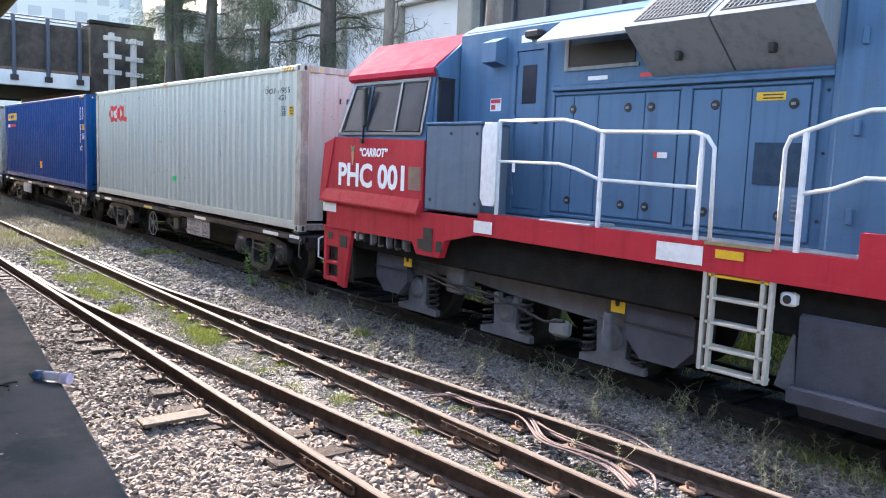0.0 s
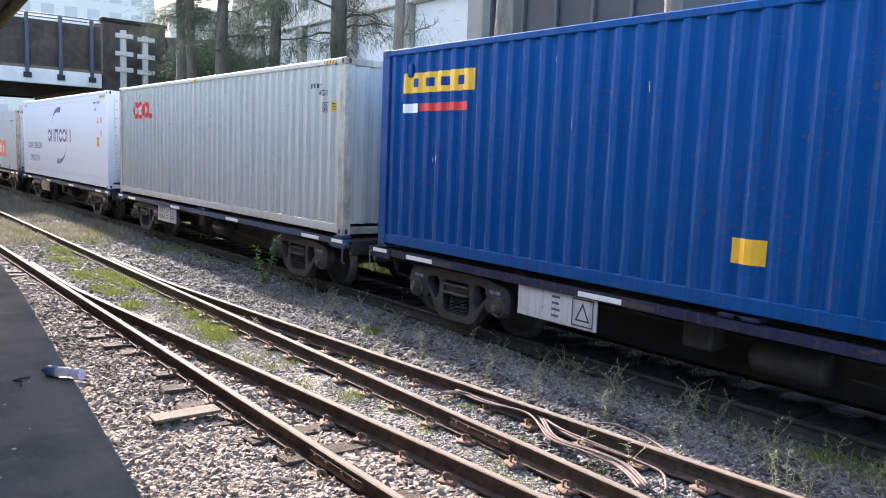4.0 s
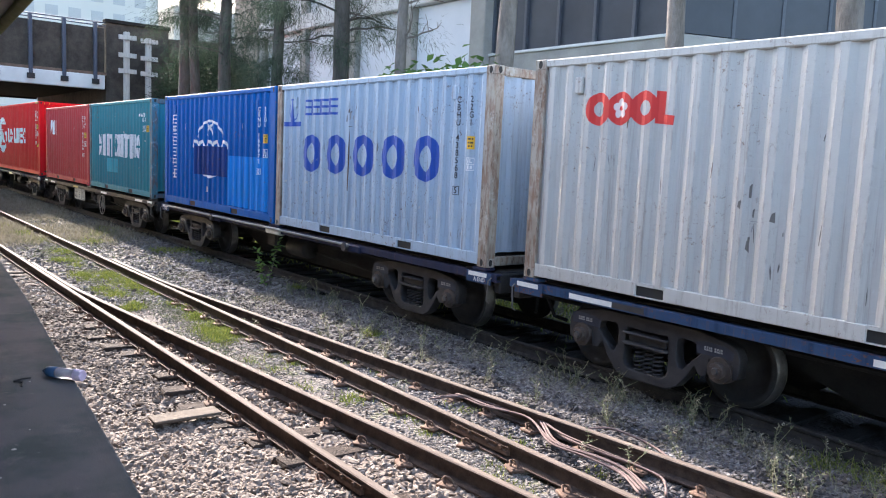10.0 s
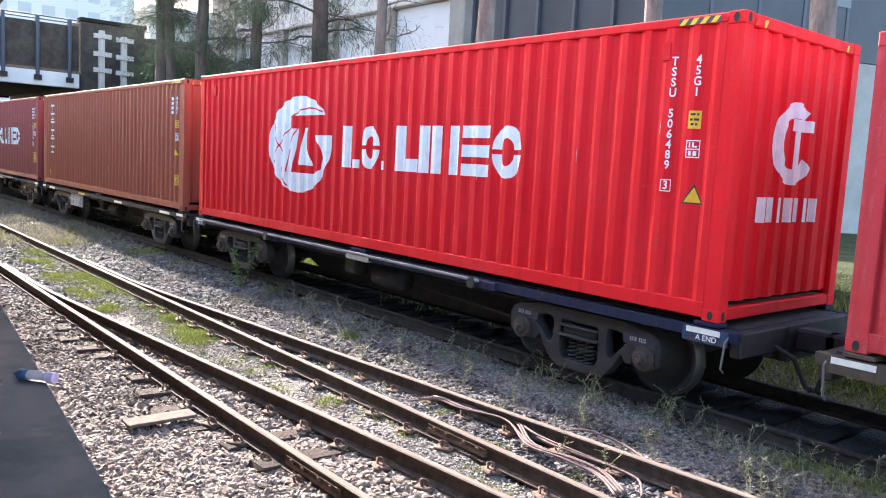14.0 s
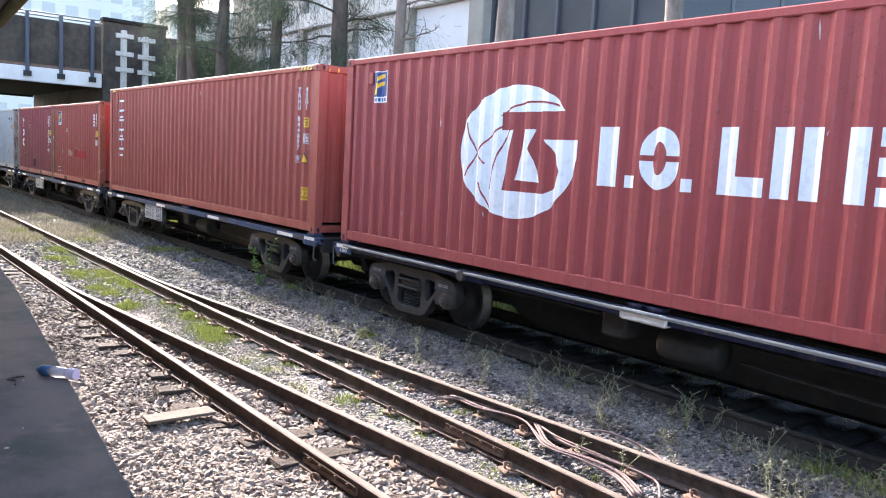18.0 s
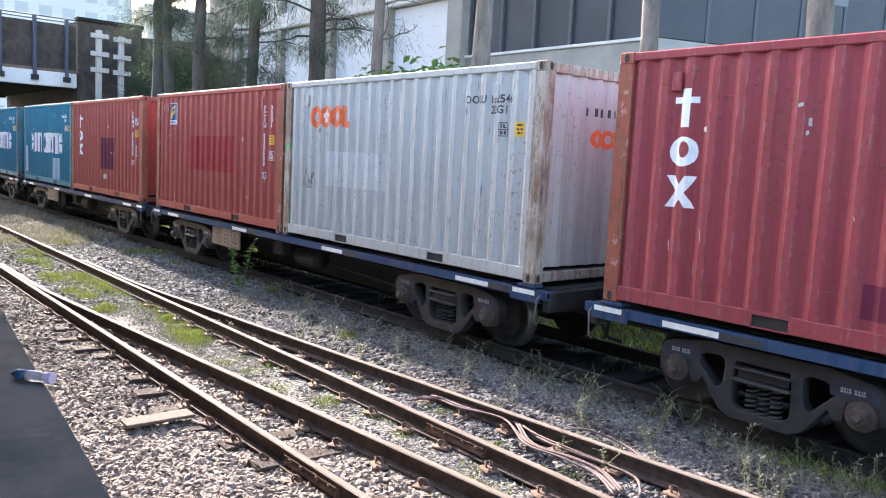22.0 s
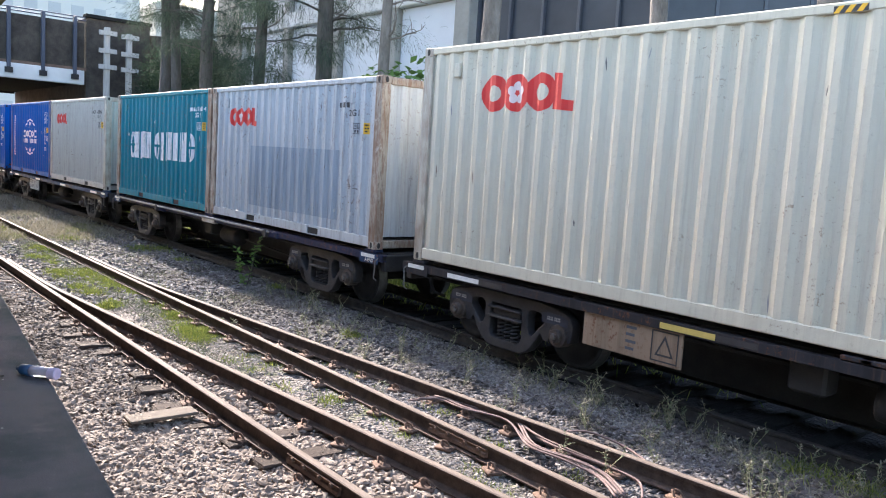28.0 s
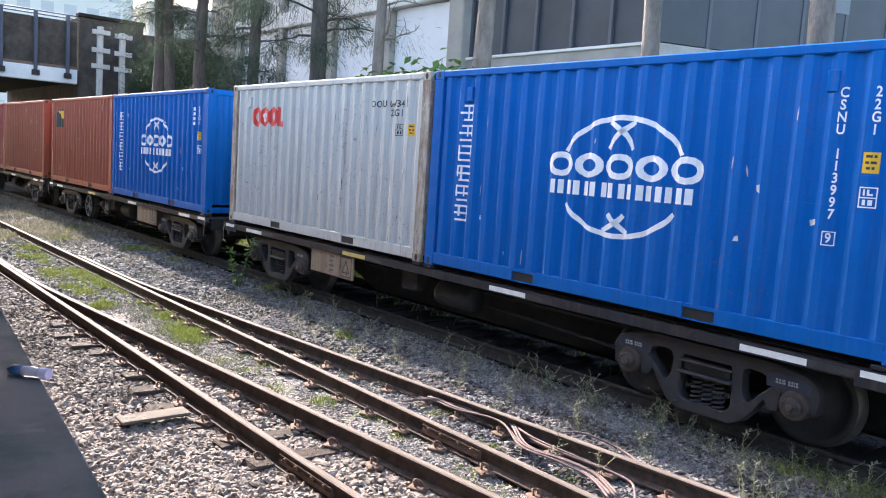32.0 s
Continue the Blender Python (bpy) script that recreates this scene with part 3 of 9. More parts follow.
scatter_stones("ballast", "loose pale brown ballast stones beside the platform", STONE, 30000, -17.0, -1.6, lambda x: plat_edge(x) + 0.03, lambda x: 3.3, 0.024, 0.043, 1, bare_sleeper)
scatter_stones("track_ballast", "brown ballast stones between the siding rails", STONE, 8000, -18.0, -1.6, lambda x: 3.2, lambda x: max(3.5, line_b(x)), 0.02, 0.04, 2, bare_sleeper)
scatter_stones("fine_gravel", "fine pale gravel between the siding and turnout rails", STONE_FINE, 20000, -17.0, -1.6, lambda x: max(3.5, line_b(x)), lambda x: 4.9, 0.008, 0.022, 6, patchy)
scatter_stones("grey_gravel", "fine grey gravel between the tracks", STONE_GREY, 36000, -17.0, -1.2, lambda x: 4.7, lambda x: 7.1, 0.008, 0.025, 3, patchy)
scatter_stones("soil_clods", "dark crumbled soil and cinders between the tracks", CLOD, 8000, -17.0, -1.2, lambda x: 5.0, lambda x: 7.1, 0.012, 0.042, 8, cloddy)
scatter_stones("track_soil", "dark brown soil crumbs round the old sleepers", TRACK_SOIL, 7000, -14.0, -7.5, lambda x: 2.2, lambda x: 3.12, 0.012, 0.036, 9, cloddy)
scatter_stones("rubble", "scattered grey rubble among the weeds", STONE_GREY, 14000, -34.0, -13.0, lambda x: 2.7, lambda x: 7.1, 0.02, 0.05, 4)
scatter_stones("side_ballast", "loose brown ballast stones further along the siding", STONE, 7000, -1.6, 4.5, lambda x: plat_edge(x) + 0.03, lambda x: 5.0, 0.02, 0.046, 5, bare_sleeper)


def build_platform():
    xs = [8 - i * 1.0 for i in range(70)]
    top = [(x, plat_edge(x)) for x in xs]
    s = Shape()
    n = len(xs)
    for x, y in top:
        s.v += [(x, -7.0, -0.4), (x, -7.0, 0.9), (x, y - 0.015, 0.9), (x, y, 0.885), (x, y, 0.78), (x, y - 0.06, 0.76), (x, y - 0.06, -0.4)]
    for i in range(n - 1):
        for k in range(7):
            j = (k + 1) % 7
            s.f.append((i * 7 + k, i * 7 + j, (i + 1) * 7 + j, (i + 1) * 7 + k))
    s.f += [tuple(range(7)), tuple(range((n - 1) * 7, n * 7))]
    solid("platform", s, ASPHALT, "worn dark asphalt station platform with a concrete edge", "platform", kind="structure")


build_platform()

# ================= building behind =================
WALL_Y = 16.0
GLASS_DARK = mottled("dark_glass", (0.03, 0.036, 0.048), (0.055, 0.063, 0.08), 0.6, 0.4, 0.0, 0.02)
MATS["dark_glass"].node_tree.nodes["Principled BSDF"].inputs["Specular IOR Level"].default_value = 0.3
WALL_WHITE = mottled("white_wall", (0.66, 0.69, 0.74), (0.76, 0.78, 0.82), 0.7, 0.8, 0.0, 0.1)


def build_factory():
    b = thing("factory_building", (-22.0, WALL_Y, 1.0), "pale concrete factory building with white wall panels", "building")
    inv = Matrix.Translation((22.0, -WALL_Y, -1.0))

    def put(name, s, m, label=""):
        return part(name, s, m, b, label, at=inv)

    put("wall", Shape().box(-36.7, -18.9, WALL_Y + 0.25, WALL_Y + 0.6, 0.9, 16.0), CONCRETE)
    bays = [-34.0, -30.05, -26.1, -22.45, -18.95]
    for a, c in zip(bays[:-1], bays[1:]):
        put("wall_panel", Shape().bevelled(a + 0.24, c - 0.24, WALL_Y + 0.12, WALL_Y + 0.245, 3.0, 7.5, 0.02), WALL_WHITE, "white painted wall panel")
        put("upper_panel", Shape().bevelled(a + 0.24, c - 0.24, WALL_Y + 0.12, WALL_Y + 0.245, 8.15, 12.0, 0.02), CONCRETE_PALE)
    for i, a in enumerate(bays):
        put("pilaster", Shape().bevelled(a - 0.22, a + 0.22, WALL_Y - 0.1, WALL_Y + 0.245, 0.9, 12.6, 0.02), CONCRETE)
    put("end_pillar", Shape().bevelled(-36.8, -34.25, WALL_Y - 0.2, WALL_Y + 0.245, 0.9, 13.2, 0.03), mottled("stained_concrete", (0.27, 0.24, 0.2), (0.4, 0.36, 0.31), 1.1, 0.9, 0.0, 0.4), "stained concrete end pillar")
    put("beam", Shape().bevelled(-34.2, -18.7, WALL_Y - 0.16, WALL_Y + 0.245, 7.52, 8.12, 0.03), CONCRETE_PALE)
    # office wing with dark ribbon glazing
    put("wing_wall", Shape().box(-18.8, -11.72, WALL_Y, WALL_Y + 0.4, 0.9, 5.6), CONCRETE)
    put("wing_column", Shape().bevelled(-18.95, -18.3, WALL_Y - 0.25, WALL_Y + 0.4, 0.9, 13.0, 0.03), CONCRETE, "grey concrete column")
    side = Matrix.Translation((-11.72, WALL_Y, 0)) @ pose(0, 0, 0, 0, 0, 70.5)
    put("side_wall", Shape().add([side @ Vector(p) for p in Shape().box(0, 30, -0.4, 0.0, 0.9, 5.6).v], Shape().box(0, 1, 0, 1, 0, 1).f), CONCRETE)
    for i, (a, c) in enumerate(zip([-18.3, -16.9, -15.6, -14.27, -12.98], [-16.9, -15.6, -14.27, -12.98, -11.7])):
        w = put("window", Shape().box(a + 0.04, c - 0.04, WALL_Y + 0.18, WALL_Y + 0.2, 5.66, 10.2), GLASS_DARK, "dark tinted window pane")
        put("mullion", Shape().bevelled(a - 0.05, a + 0.05, WALL_Y + 0.08, WALL_Y + 0.22, 5.6, 10.3, 0.01), plain("mullion_metal", (0.07, 0.08, 0.1), 0.6))
    put("window_sill", Shape().bevelled(-18.3, -11.6, WALL_Y - 0.06, WALL_Y + 0.3, 5.58, 5.66, 0.01), CONCRETE_PALE)
    for i in range(16):
        x = 0.1 + i * 1.45
        o = Shape().box(x + 0.04, x + 1.4, -0.22, -0.2, 5.66, 10.2)
        put("window", Shape().add([side @ Vector(p) for p in o.v], o.f), GLASS_DARK, "dark tinted window pane")
        o = Shape().box(x - 0.05, x + 0.05, -0.24, -0.1, 5.6, 10.3)
        put("mullion", Shape().add([side @ Vector(p) for p in o.v], o.f), MATS["mullion_metal"])
    for i, x in enumerate((1.6, 4.7, 7.8)):
        o = Shape().box(x + 0.1, x + 1.25, -0.245, -0.225, 7.0, 7.9)
        put("blind", Shape().add([side @ Vector(p) for p in o.v], o.f), plain("blind_grey", (0.2, 0.22, 0.24), 0.8), "grey blind behind the glass")
    o = Shape().box(0, 30, -0.4, 0.0, 10.2, 13.0)
    put("side_top", Shape().add([side @ Vector(p) for p in o.v], o.f), CONCRETE)
    put("wing_top", Shape().box(-18.8, -11.72, WALL_Y, WALL_Y + 0.4, 10.3, 13.0), CONCRETE)
    put("roof", Shape().prism([(-36.7, WALL_Y + 0.6), (-11.9, WALL_Y + 0.6), (-3.0, WALL_Y + 25), (-36.7, WALL_Y + 25)], 13.0, 13.25, "z"), CONCRETE)
    put("end_wall", Shape().box(-36.7, -36.3, WALL_Y + 0.6, WALL_Y + 24.6, 0.9, 13.0), CONCRETE)
    put("rear_wall", Shape().box(-36.7, -3, WALL_Y + 24.6, WALL_Y + 25, 0.9, 13.0), CONCRETE)


build_factory()

# ================= road bridge =================
POST_BLUE = plain("post_blue", (0.05, 0.06, 0.09), 0.6, 0.1)


def build_bridge():
    b = thing("road_bridge", (-50.0, 5.0, 0.0), "road bridge with a white girder and dark screens over the tracks", "bridge")
    inv = Matrix.Translation((50.0, -5.0, 0.0))

    def put(name, s, m, label=""):
        return part(name, s, m, b, label, at=inv)

    put("girder", Shape().bevelled(-50.4, -50.0, -14, 13.4, 5.62, 6.45, 0.03), CONCRETE_PALE, "white painted concrete girder")
    put("deck", Shape().box(-69.0, -50.4, -14, 13.4, 5.75, 6.4), CONCRETE_DARK)
    put("far_girder", Shape().bevelled(-69.4, -69.0, -14, 13.4, 5.62, 6.45, 0.03), CONCRETE_DARK)
    put("parapet", Shape().box(-50.35, -50.15, -14, 13.4, 6.45, 9.2), BRICK_DARK, "dark ivy-grown parapet screen")
    put("ledge", Shape().box(-50.5, -50.05, -14, 13.5, 6.45, 6.62), mottled("brown_ledge", (0.12, 0.08, 0.06), (0.2, 0.14, 0.11), 3, 0.9))
    for z in (9.32, 9.5):
        put("handrail", Shape().tube([(-50.2, -14, z), (-50.2, 14.0, z + 0.05)], 0.04, 6), POST_BLUE)
    for y in [12.85, 11.15] + [9.4 - 1.75 * i for i in range(12)]:
        put("post", Shape().bevelled(-50.14, -49.9, y - 0.1, y + 0.1, 5.95, 9.5, 0.02), POST_BLUE, "dark blue steel post")
        put("bracket", Shape().box(-49.99, -49.86, y - 0.2, y + 0.2, 5.9, 6.2), STEEL_DARK)
    put("abutment", Shape().box(-69.4, -50.1, 13.5, 17.2, -0.4, 9.55), BRICK_DARK, "dark masonry abutment")
    put("abutment", Shape().box(-69.4, -50.1, -26.0, -14.0, -0.4, 8.9), CONCRETE_DARK, "dark masonry abutment")
    put("wing_wall", Shape().prism([(-69.0, -0.3), (-69.0, 9.3), (-52.0, 9.3), (-45.5, 8.55), (-36.9, 7.6), (-36.9, -0.3)], 17.3, 17.8), mottled("brown_masonry", (0.05, 0.036, 0.032), (0.1, 0.075, 0.066), 1.4, 0.9, 0.0, 0.6, 0.03, 14))
    put("coping", Shape().bevelled(-50.6, -49.95, 13.42, 17.3, 9.56, 9.78, 0.03), CONCRETE_DARK)


build_bridge()


def build_signal_posts():
    grey = mottled("weathered_timber", (0.33, 0.325, 0.31), (0.47, 0.465, 0.44), 5, 0.9, 0.0, 0.5, 0.01, 40, (2, 2, 0.3))
    for x, y, top, arms in ((-48.5, 14.2, 8.95, (8.68, 7.66, 6.75)), (-48.5, 15.45, 8.75, (8.6, 7.6, 6.7))):
        p = thing("cable_post", (x, y, 0.3), "weathered grey post with short cross arms", "post", "posts beside the bridge")
        part("post", Shape().bevelled(-0.14, 0.14, -0.15, 0.15, 0, top - 0.3, 0.02), grey, p)
        for z in arms:
            part("cross_arm", Shape().bevelled(0.145, 0.26, -0.5, 0.5, z - 0.5, z - 0.24, 0.01), grey, p)


build_signal_posts()


def build_distance():
    pale = mottled("far_tower", (0.56, 0.55, 0.51), (0.62, 0.61, 0.57), 0.1, 0.9, 0.0, 0.05)
    for i, (x, y, w, h) in enumerate(((-150, 34, 26, 40), (-165, 66, 22, 30), (-140, 8, 14, 28))):
        t = thing("apartment_building", (x, y, 0), "pale apartment tower far behind the bridge", "building", "far towers")
        part("wall", Shape().box(-8, 8, -w / 2, w / 2, 0, h), pale, t)
        for r in range(int(h / 3.3) - 2):
            for c in range(int(w / 3.5)):
                y0 = -w / 2 + 0.9 + c * 3.5
                # panes coloured nearly as pale as the wall, to imitate haze and glare
                part("window", Shape().box(8.0, 8.06, y0, y0 + 1.9, 6 + r * 3.3, 7.8 + r * 3.3), plain("hazed_window", (0.46, 0.47, 0.47), 0.9), t)


build_distance()

# ================= trees =================


def leaf_material(name, a, b):
    k = Nodes(name)
    g = k.n("ShaderNodeNewGeometry")
    c = k.ramp(g.outputs["Random Per Island"], (0.0, a), (1.0, b))
    k.b.inputs["Specular IOR Level"].default_value = 0.12
    m = k.out(c, 0.7)
    tr = k.n("ShaderNodeBsdfTranslucent")
    mx = k.n("ShaderNodeMixShader")
    mx.inputs[0].default_value = 0.22
    k.link(c, tr.inputs["Color"])
    k.link(k.b.outputs[0], mx.inputs[1])
    k.link(tr.outputs[0], mx.inputs[2])
    k.link(mx.outputs[0], k.t.nodes["Material Output"].inputs["Surface"])
    return m


NEEDLE = leaf_material("needle_green", (0.018, 0.032, 0.024), (0.08, 0.104, 0.066))
LEAF = leaf_material("leaf_green", (0.03, 0.076, 0.022), (0.15, 0.26, 0.07))
GRASS = leaf_material("grass_green", (0.06, 0.1, 0.02), (0.28, 0.3, 0.075))
GRASS_DRY = leaf_material("dry_weed", (0.12, 0.108, 0.076), (0.34, 0.31, 0.24))
WEED = leaf_material("weed_green", (0.05, 0.064, 0.036), (0.135, 0.152, 0.09))


def strips_mesh(name, base, way, length, width, rg):
    """Many thin blades: base points, directions, lengths and widths as arrays."""
    n = len(base)
    way = way / np.linalg.norm(way, axis=1, keepdims=True)
    side = np.cross(way, rg.normal(size=(n, 3)))
    side /= np.linalg.norm(side, axis=1, keepdims=True) + 1e-9
    w, l = width[:, None], length[:, None]
    droop = np.array([0, 0, -1.0]) * l * 0.18
    v = np.stack([base - side * w, base + side * w, base + way * l * 0.55 + side * w * 0.8, base + way * l * 0.55 - side * w * 0.8, base + way * l + droop], 1).reshape(-1, 3)
    o = np.arange(n)[:, None] * 5
    f = [tuple(q) for q in (o + np.array([[0, 1, 2, 3]])).tolist()] + [tuple(q) for q in (o + np.array([[3, 2, 4]])).tolist()]
    me = bpy.data.meshes.new(name)
    me.from_pydata(v.tolist(), [], f)
    return me


def build_tree(x, y, r, seed, height=15.0, first=4.0, needles=5000, reach=3.0, bark=BARK, bare=0, label="tall she-oak with drooping fine needles"):
    """A straight rough trunk, thin limbs and wispy drooping clumps of needles."""
    rg = np.random.default_rng(seed)
    rr = random.Random(seed)
    z0 = ground_height(x, y) - 0.1
    t = thing("pine_tree", (x, y, z0), label, "tree", "trees beside the train")
    path, rad = [], []
    for i in range(19):
        k = i / 18
        path.append((0.05 * math.sin(k * 11 + seed), 0.06 * math.cos(k * 8 + seed * 2), k * height))
        rad.append((r * (1.3 if i == 0 else 1.0) * (1 - 0.75 * k) + 0.02) * rr.uniform(0.94, 1.06))
    part("trunk", Shape().tube(path, rad, 14), bark, t, smooth=True)
    base, way = [], []
    count = 30
    for i in range(count):
        z = first + (height - first) * (i / count) ** 1.25 + rr.uniform(-0.3, 0.3)
        k = z / height
        a = rr.uniform(0, 2 * math.pi)
        ln = reach * (1.15 - 0.75 * k) * rr.uniform(0.5, 1.1)
        rise = rr.uniform(0.1, 0.9)
        pts = [Vector((0, 0, z))]
        for q in range(1, 7):
            s = q / 6
            pts.append(Vector((math.cos(a) * ln * s, math.sin(a) * ln * s, z + rise * s - 0.7 * s * s)) + Vector((rr.uniform(-0.09, 0.09), rr.uniform(-0.09, 0.09), rr.uniform(-0.05, 0.05))))
        part("limb", Shape().tube(pts, [0.03 * (1 - 0.14 * q) * r / 0.2 for q in range(7)], 5), bark, t)
        m = max(40, needles // count)
        for c in range(9):
            s = rr.uniform(0.3, 1.1)
            q = min(5, int(s * 6))
            centre = pts[q].lerp(pts[q + 1], s * 6 - q) + Vector((rr.gauss(0, 0.12), rr.gauss(0, 0.12), rr.gauss(-0.1, 0.12)))
            wide = rr.uniform(0.1, 0.3)
            off = rg.normal(size=(m // 9, 3)) * (wide, wide, wide * 0.9)
            base.append(np.array(centre) + off)
            way.append(off * 0.9 + rg.normal(size=off.shape) * 0.16 + (math.cos(a) * 0.12, math.sin(a) * 0.12, -0.3))
    for i in range(bare):
        # dead crooked branches low on the trunk
        a = rr.choice((0.2, 2.9)) + rr.uniform(-0.7, 0.7)
        z = rr.uniform(4.4, 7.0)
        pts = [Vector((0, 0, z))]
        d = Vector((math.cos(a), math.sin(a) * 0.5, rr.uniform(-0.2, 0.5)))
        for q in range(7):
            d = (d + Vector((rr.uniform(-0.35, 0.35), rr.uniform(-0.3, 0.3), rr.uniform(-0.25, 0.5)))).normalized()
            pts.append(pts[-1] + d * rr.uniform(0.12, 0.24))
        limb = part("dead_branch", Shape().tube(pts, [0.032 - 0.0036 * q for q in range(8)], 5), bark, t, "bare crooked branch")
        for q in range(2, 7):
            e = pts[q] + Vector((rr.uniform(-0.4, 0.4), rr.uniform(-0.25, 0.25), rr.uniform(-0.15, 0.4)))
            part("twig", Shape().tube([pts[q], pts[q].lerp(e, 0.5) + Vector((rr.uniform(-0.05, 0.05), 0, 0.04)), e], [0.011, 0.008, 0.004], 4), bark, limb)
    base, way = np.concatenate(base), np.concatenate(way)
    me = strips_mesh("crown", base, way, rg.uniform(0.1, 0.26, len(base)), rg.uniform(0.0028, 0.006, len(base)), rg)
    part("crown", me, NEEDLE, t, "wispy clumps of fine grey-green needles")


BARK_PALE = mottled("pale_bark", (0.11, 0.095, 0.082), (0.24, 0.21, 0.185), 6, 0.95, 0.0, 1.0, 0.03, 26, (1, 1, 0.3))
for i, (x, r, first, needles, reach, bark, bare) in enumerate((
        (-31.8, 0.24, 6.6, 20000, 2.2, BARK, 0), (-30.55, 0.22, 6.8, 20000, 2.2, BARK, 0), (-27.45, 0.27, 4.8, 26000, 2.8, BARK, 2), (-23.4, 0.2, 4.2, 34000, 2.8, BARK, 2),
        (-19.47, 0.27, 4.8, 28000, 2.6, BARK, 4), (-16.46, 0.15, 7.0, 12000, 2.2, BARK_PALE, 7), (-12.7, 0.22, 9.0, 9000, 2.4, BARK_PALE, 0), (-8.45, 0.17, 9.0, 9000, 2.4, BARK_PALE, 0), (-5.43, 0.19, 9.0, 9000, 2.4, BARK_PALE, 0))):
    build_tree(x, 11.5, r, 11 + i, needles=needles, first=first, reach=reach, bark=bark, bare=bare)


def build_hedge():
    """Dark evergreen growth along the foot of the abutment."""
    rg = np.random.default_rng(91)
    t = thing("hedge", (-38.0, 14.6, 0.6), "dark evergreen shrubs growing behind the pine trunks", "hedge")
    base, way = [], []
    for i in range(120):
        c = np.array((rg.uniform(-5.0, 5.5), rg.uniform(-0.6, 0.7), 0.0))
        c[2] = rg.uniform(4.0, 6.3 + 0.7 * math.sin(c[0] * 0.9 + 1.0) + 0.4 * math.sin(c[0] * 2.3))
        off = rg.normal(size=(330, 3)) * 0.3
        base.append(c + off)
        way.append(off + rg.normal(size=off.shape) * 0.25 + (0, 0, 0.1))
    base, way = np.concatenate(base), np.concatenate(way)
    me = strips_mesh("foliage", base, way, rg.uniform(0.08, 0.2, len(base)), rg.uniform(0.008, 0.018, len(base)), rg)
    part("foliage", me, HEDGE, t, "dense dark green leaves")
    for i in range(9):
        x = -5.5 + i * 1.8
        path = [(x * 0.6, 0, -0.5), (x * 0.6 + 0.1, 0.05, 2.2), (x * 0.6 - 0.1, 0.1, 4.6)]
        part("stem", Shape().tube(path, [0.06, 0.045, 0.02], 6), BARK, t)


HEDGE = leaf_material("hedge_green", (0.012, 0.025, 0.016), (0.045, 0.07, 0.038))
build_hedge()

# ================= train =================
TRACK_Y, DECK_Z = 7.909, 1.05
PITCH = 0.278


def wave(u):
    """Depth of the side corrugation, 0 on the outer flats."""
    p = (u / PITCH) % 1.0
    if p < 0.26:
        return 0.0
    if p < 0.5:
        return (p - 0.26) / 0.24 * 0.036
    if p < 0.76:
        return 0.036
    return (1.0 - p) / 0.24 * 0.036


def wave_breaks(a, b):
    out = []
    i = math.floor(a / PITCH) - 1
    while i * PITCH < b + PITCH:
        for k in (0.0, 0.26, 0.5, 0.76):
            u = (i + k) * PITCH
            if a < u < b:
                out.append(u)
        i += 1
    return out


def corrugated(a, b, z0, z1, out, put, smooth_wall=False):
    """A folded sheet between u=a and b; put(u, depth, z) gives the place."""
    us = [a] + ([] if smooth_wall else wave_breaks(a, b)) + [b]
    s = Shape()
    for u in us:
        d = out + (0.0 if smooth_wall else wave(u))
        s.v += [put(u, d, z0), put(u, d, z1), put(u, d + 0.004, z1), put(u, d + 0.004, z0)]
    for i in range(len(us) - 1):
        for k in range(4):
            j = (k + 1) % 4
            s.f.append((i * 4 + k, i * 4 + j, (i + 1) * 4 + j, (i + 1) * 4 + k))
    return s


BOX_MESHES = {}


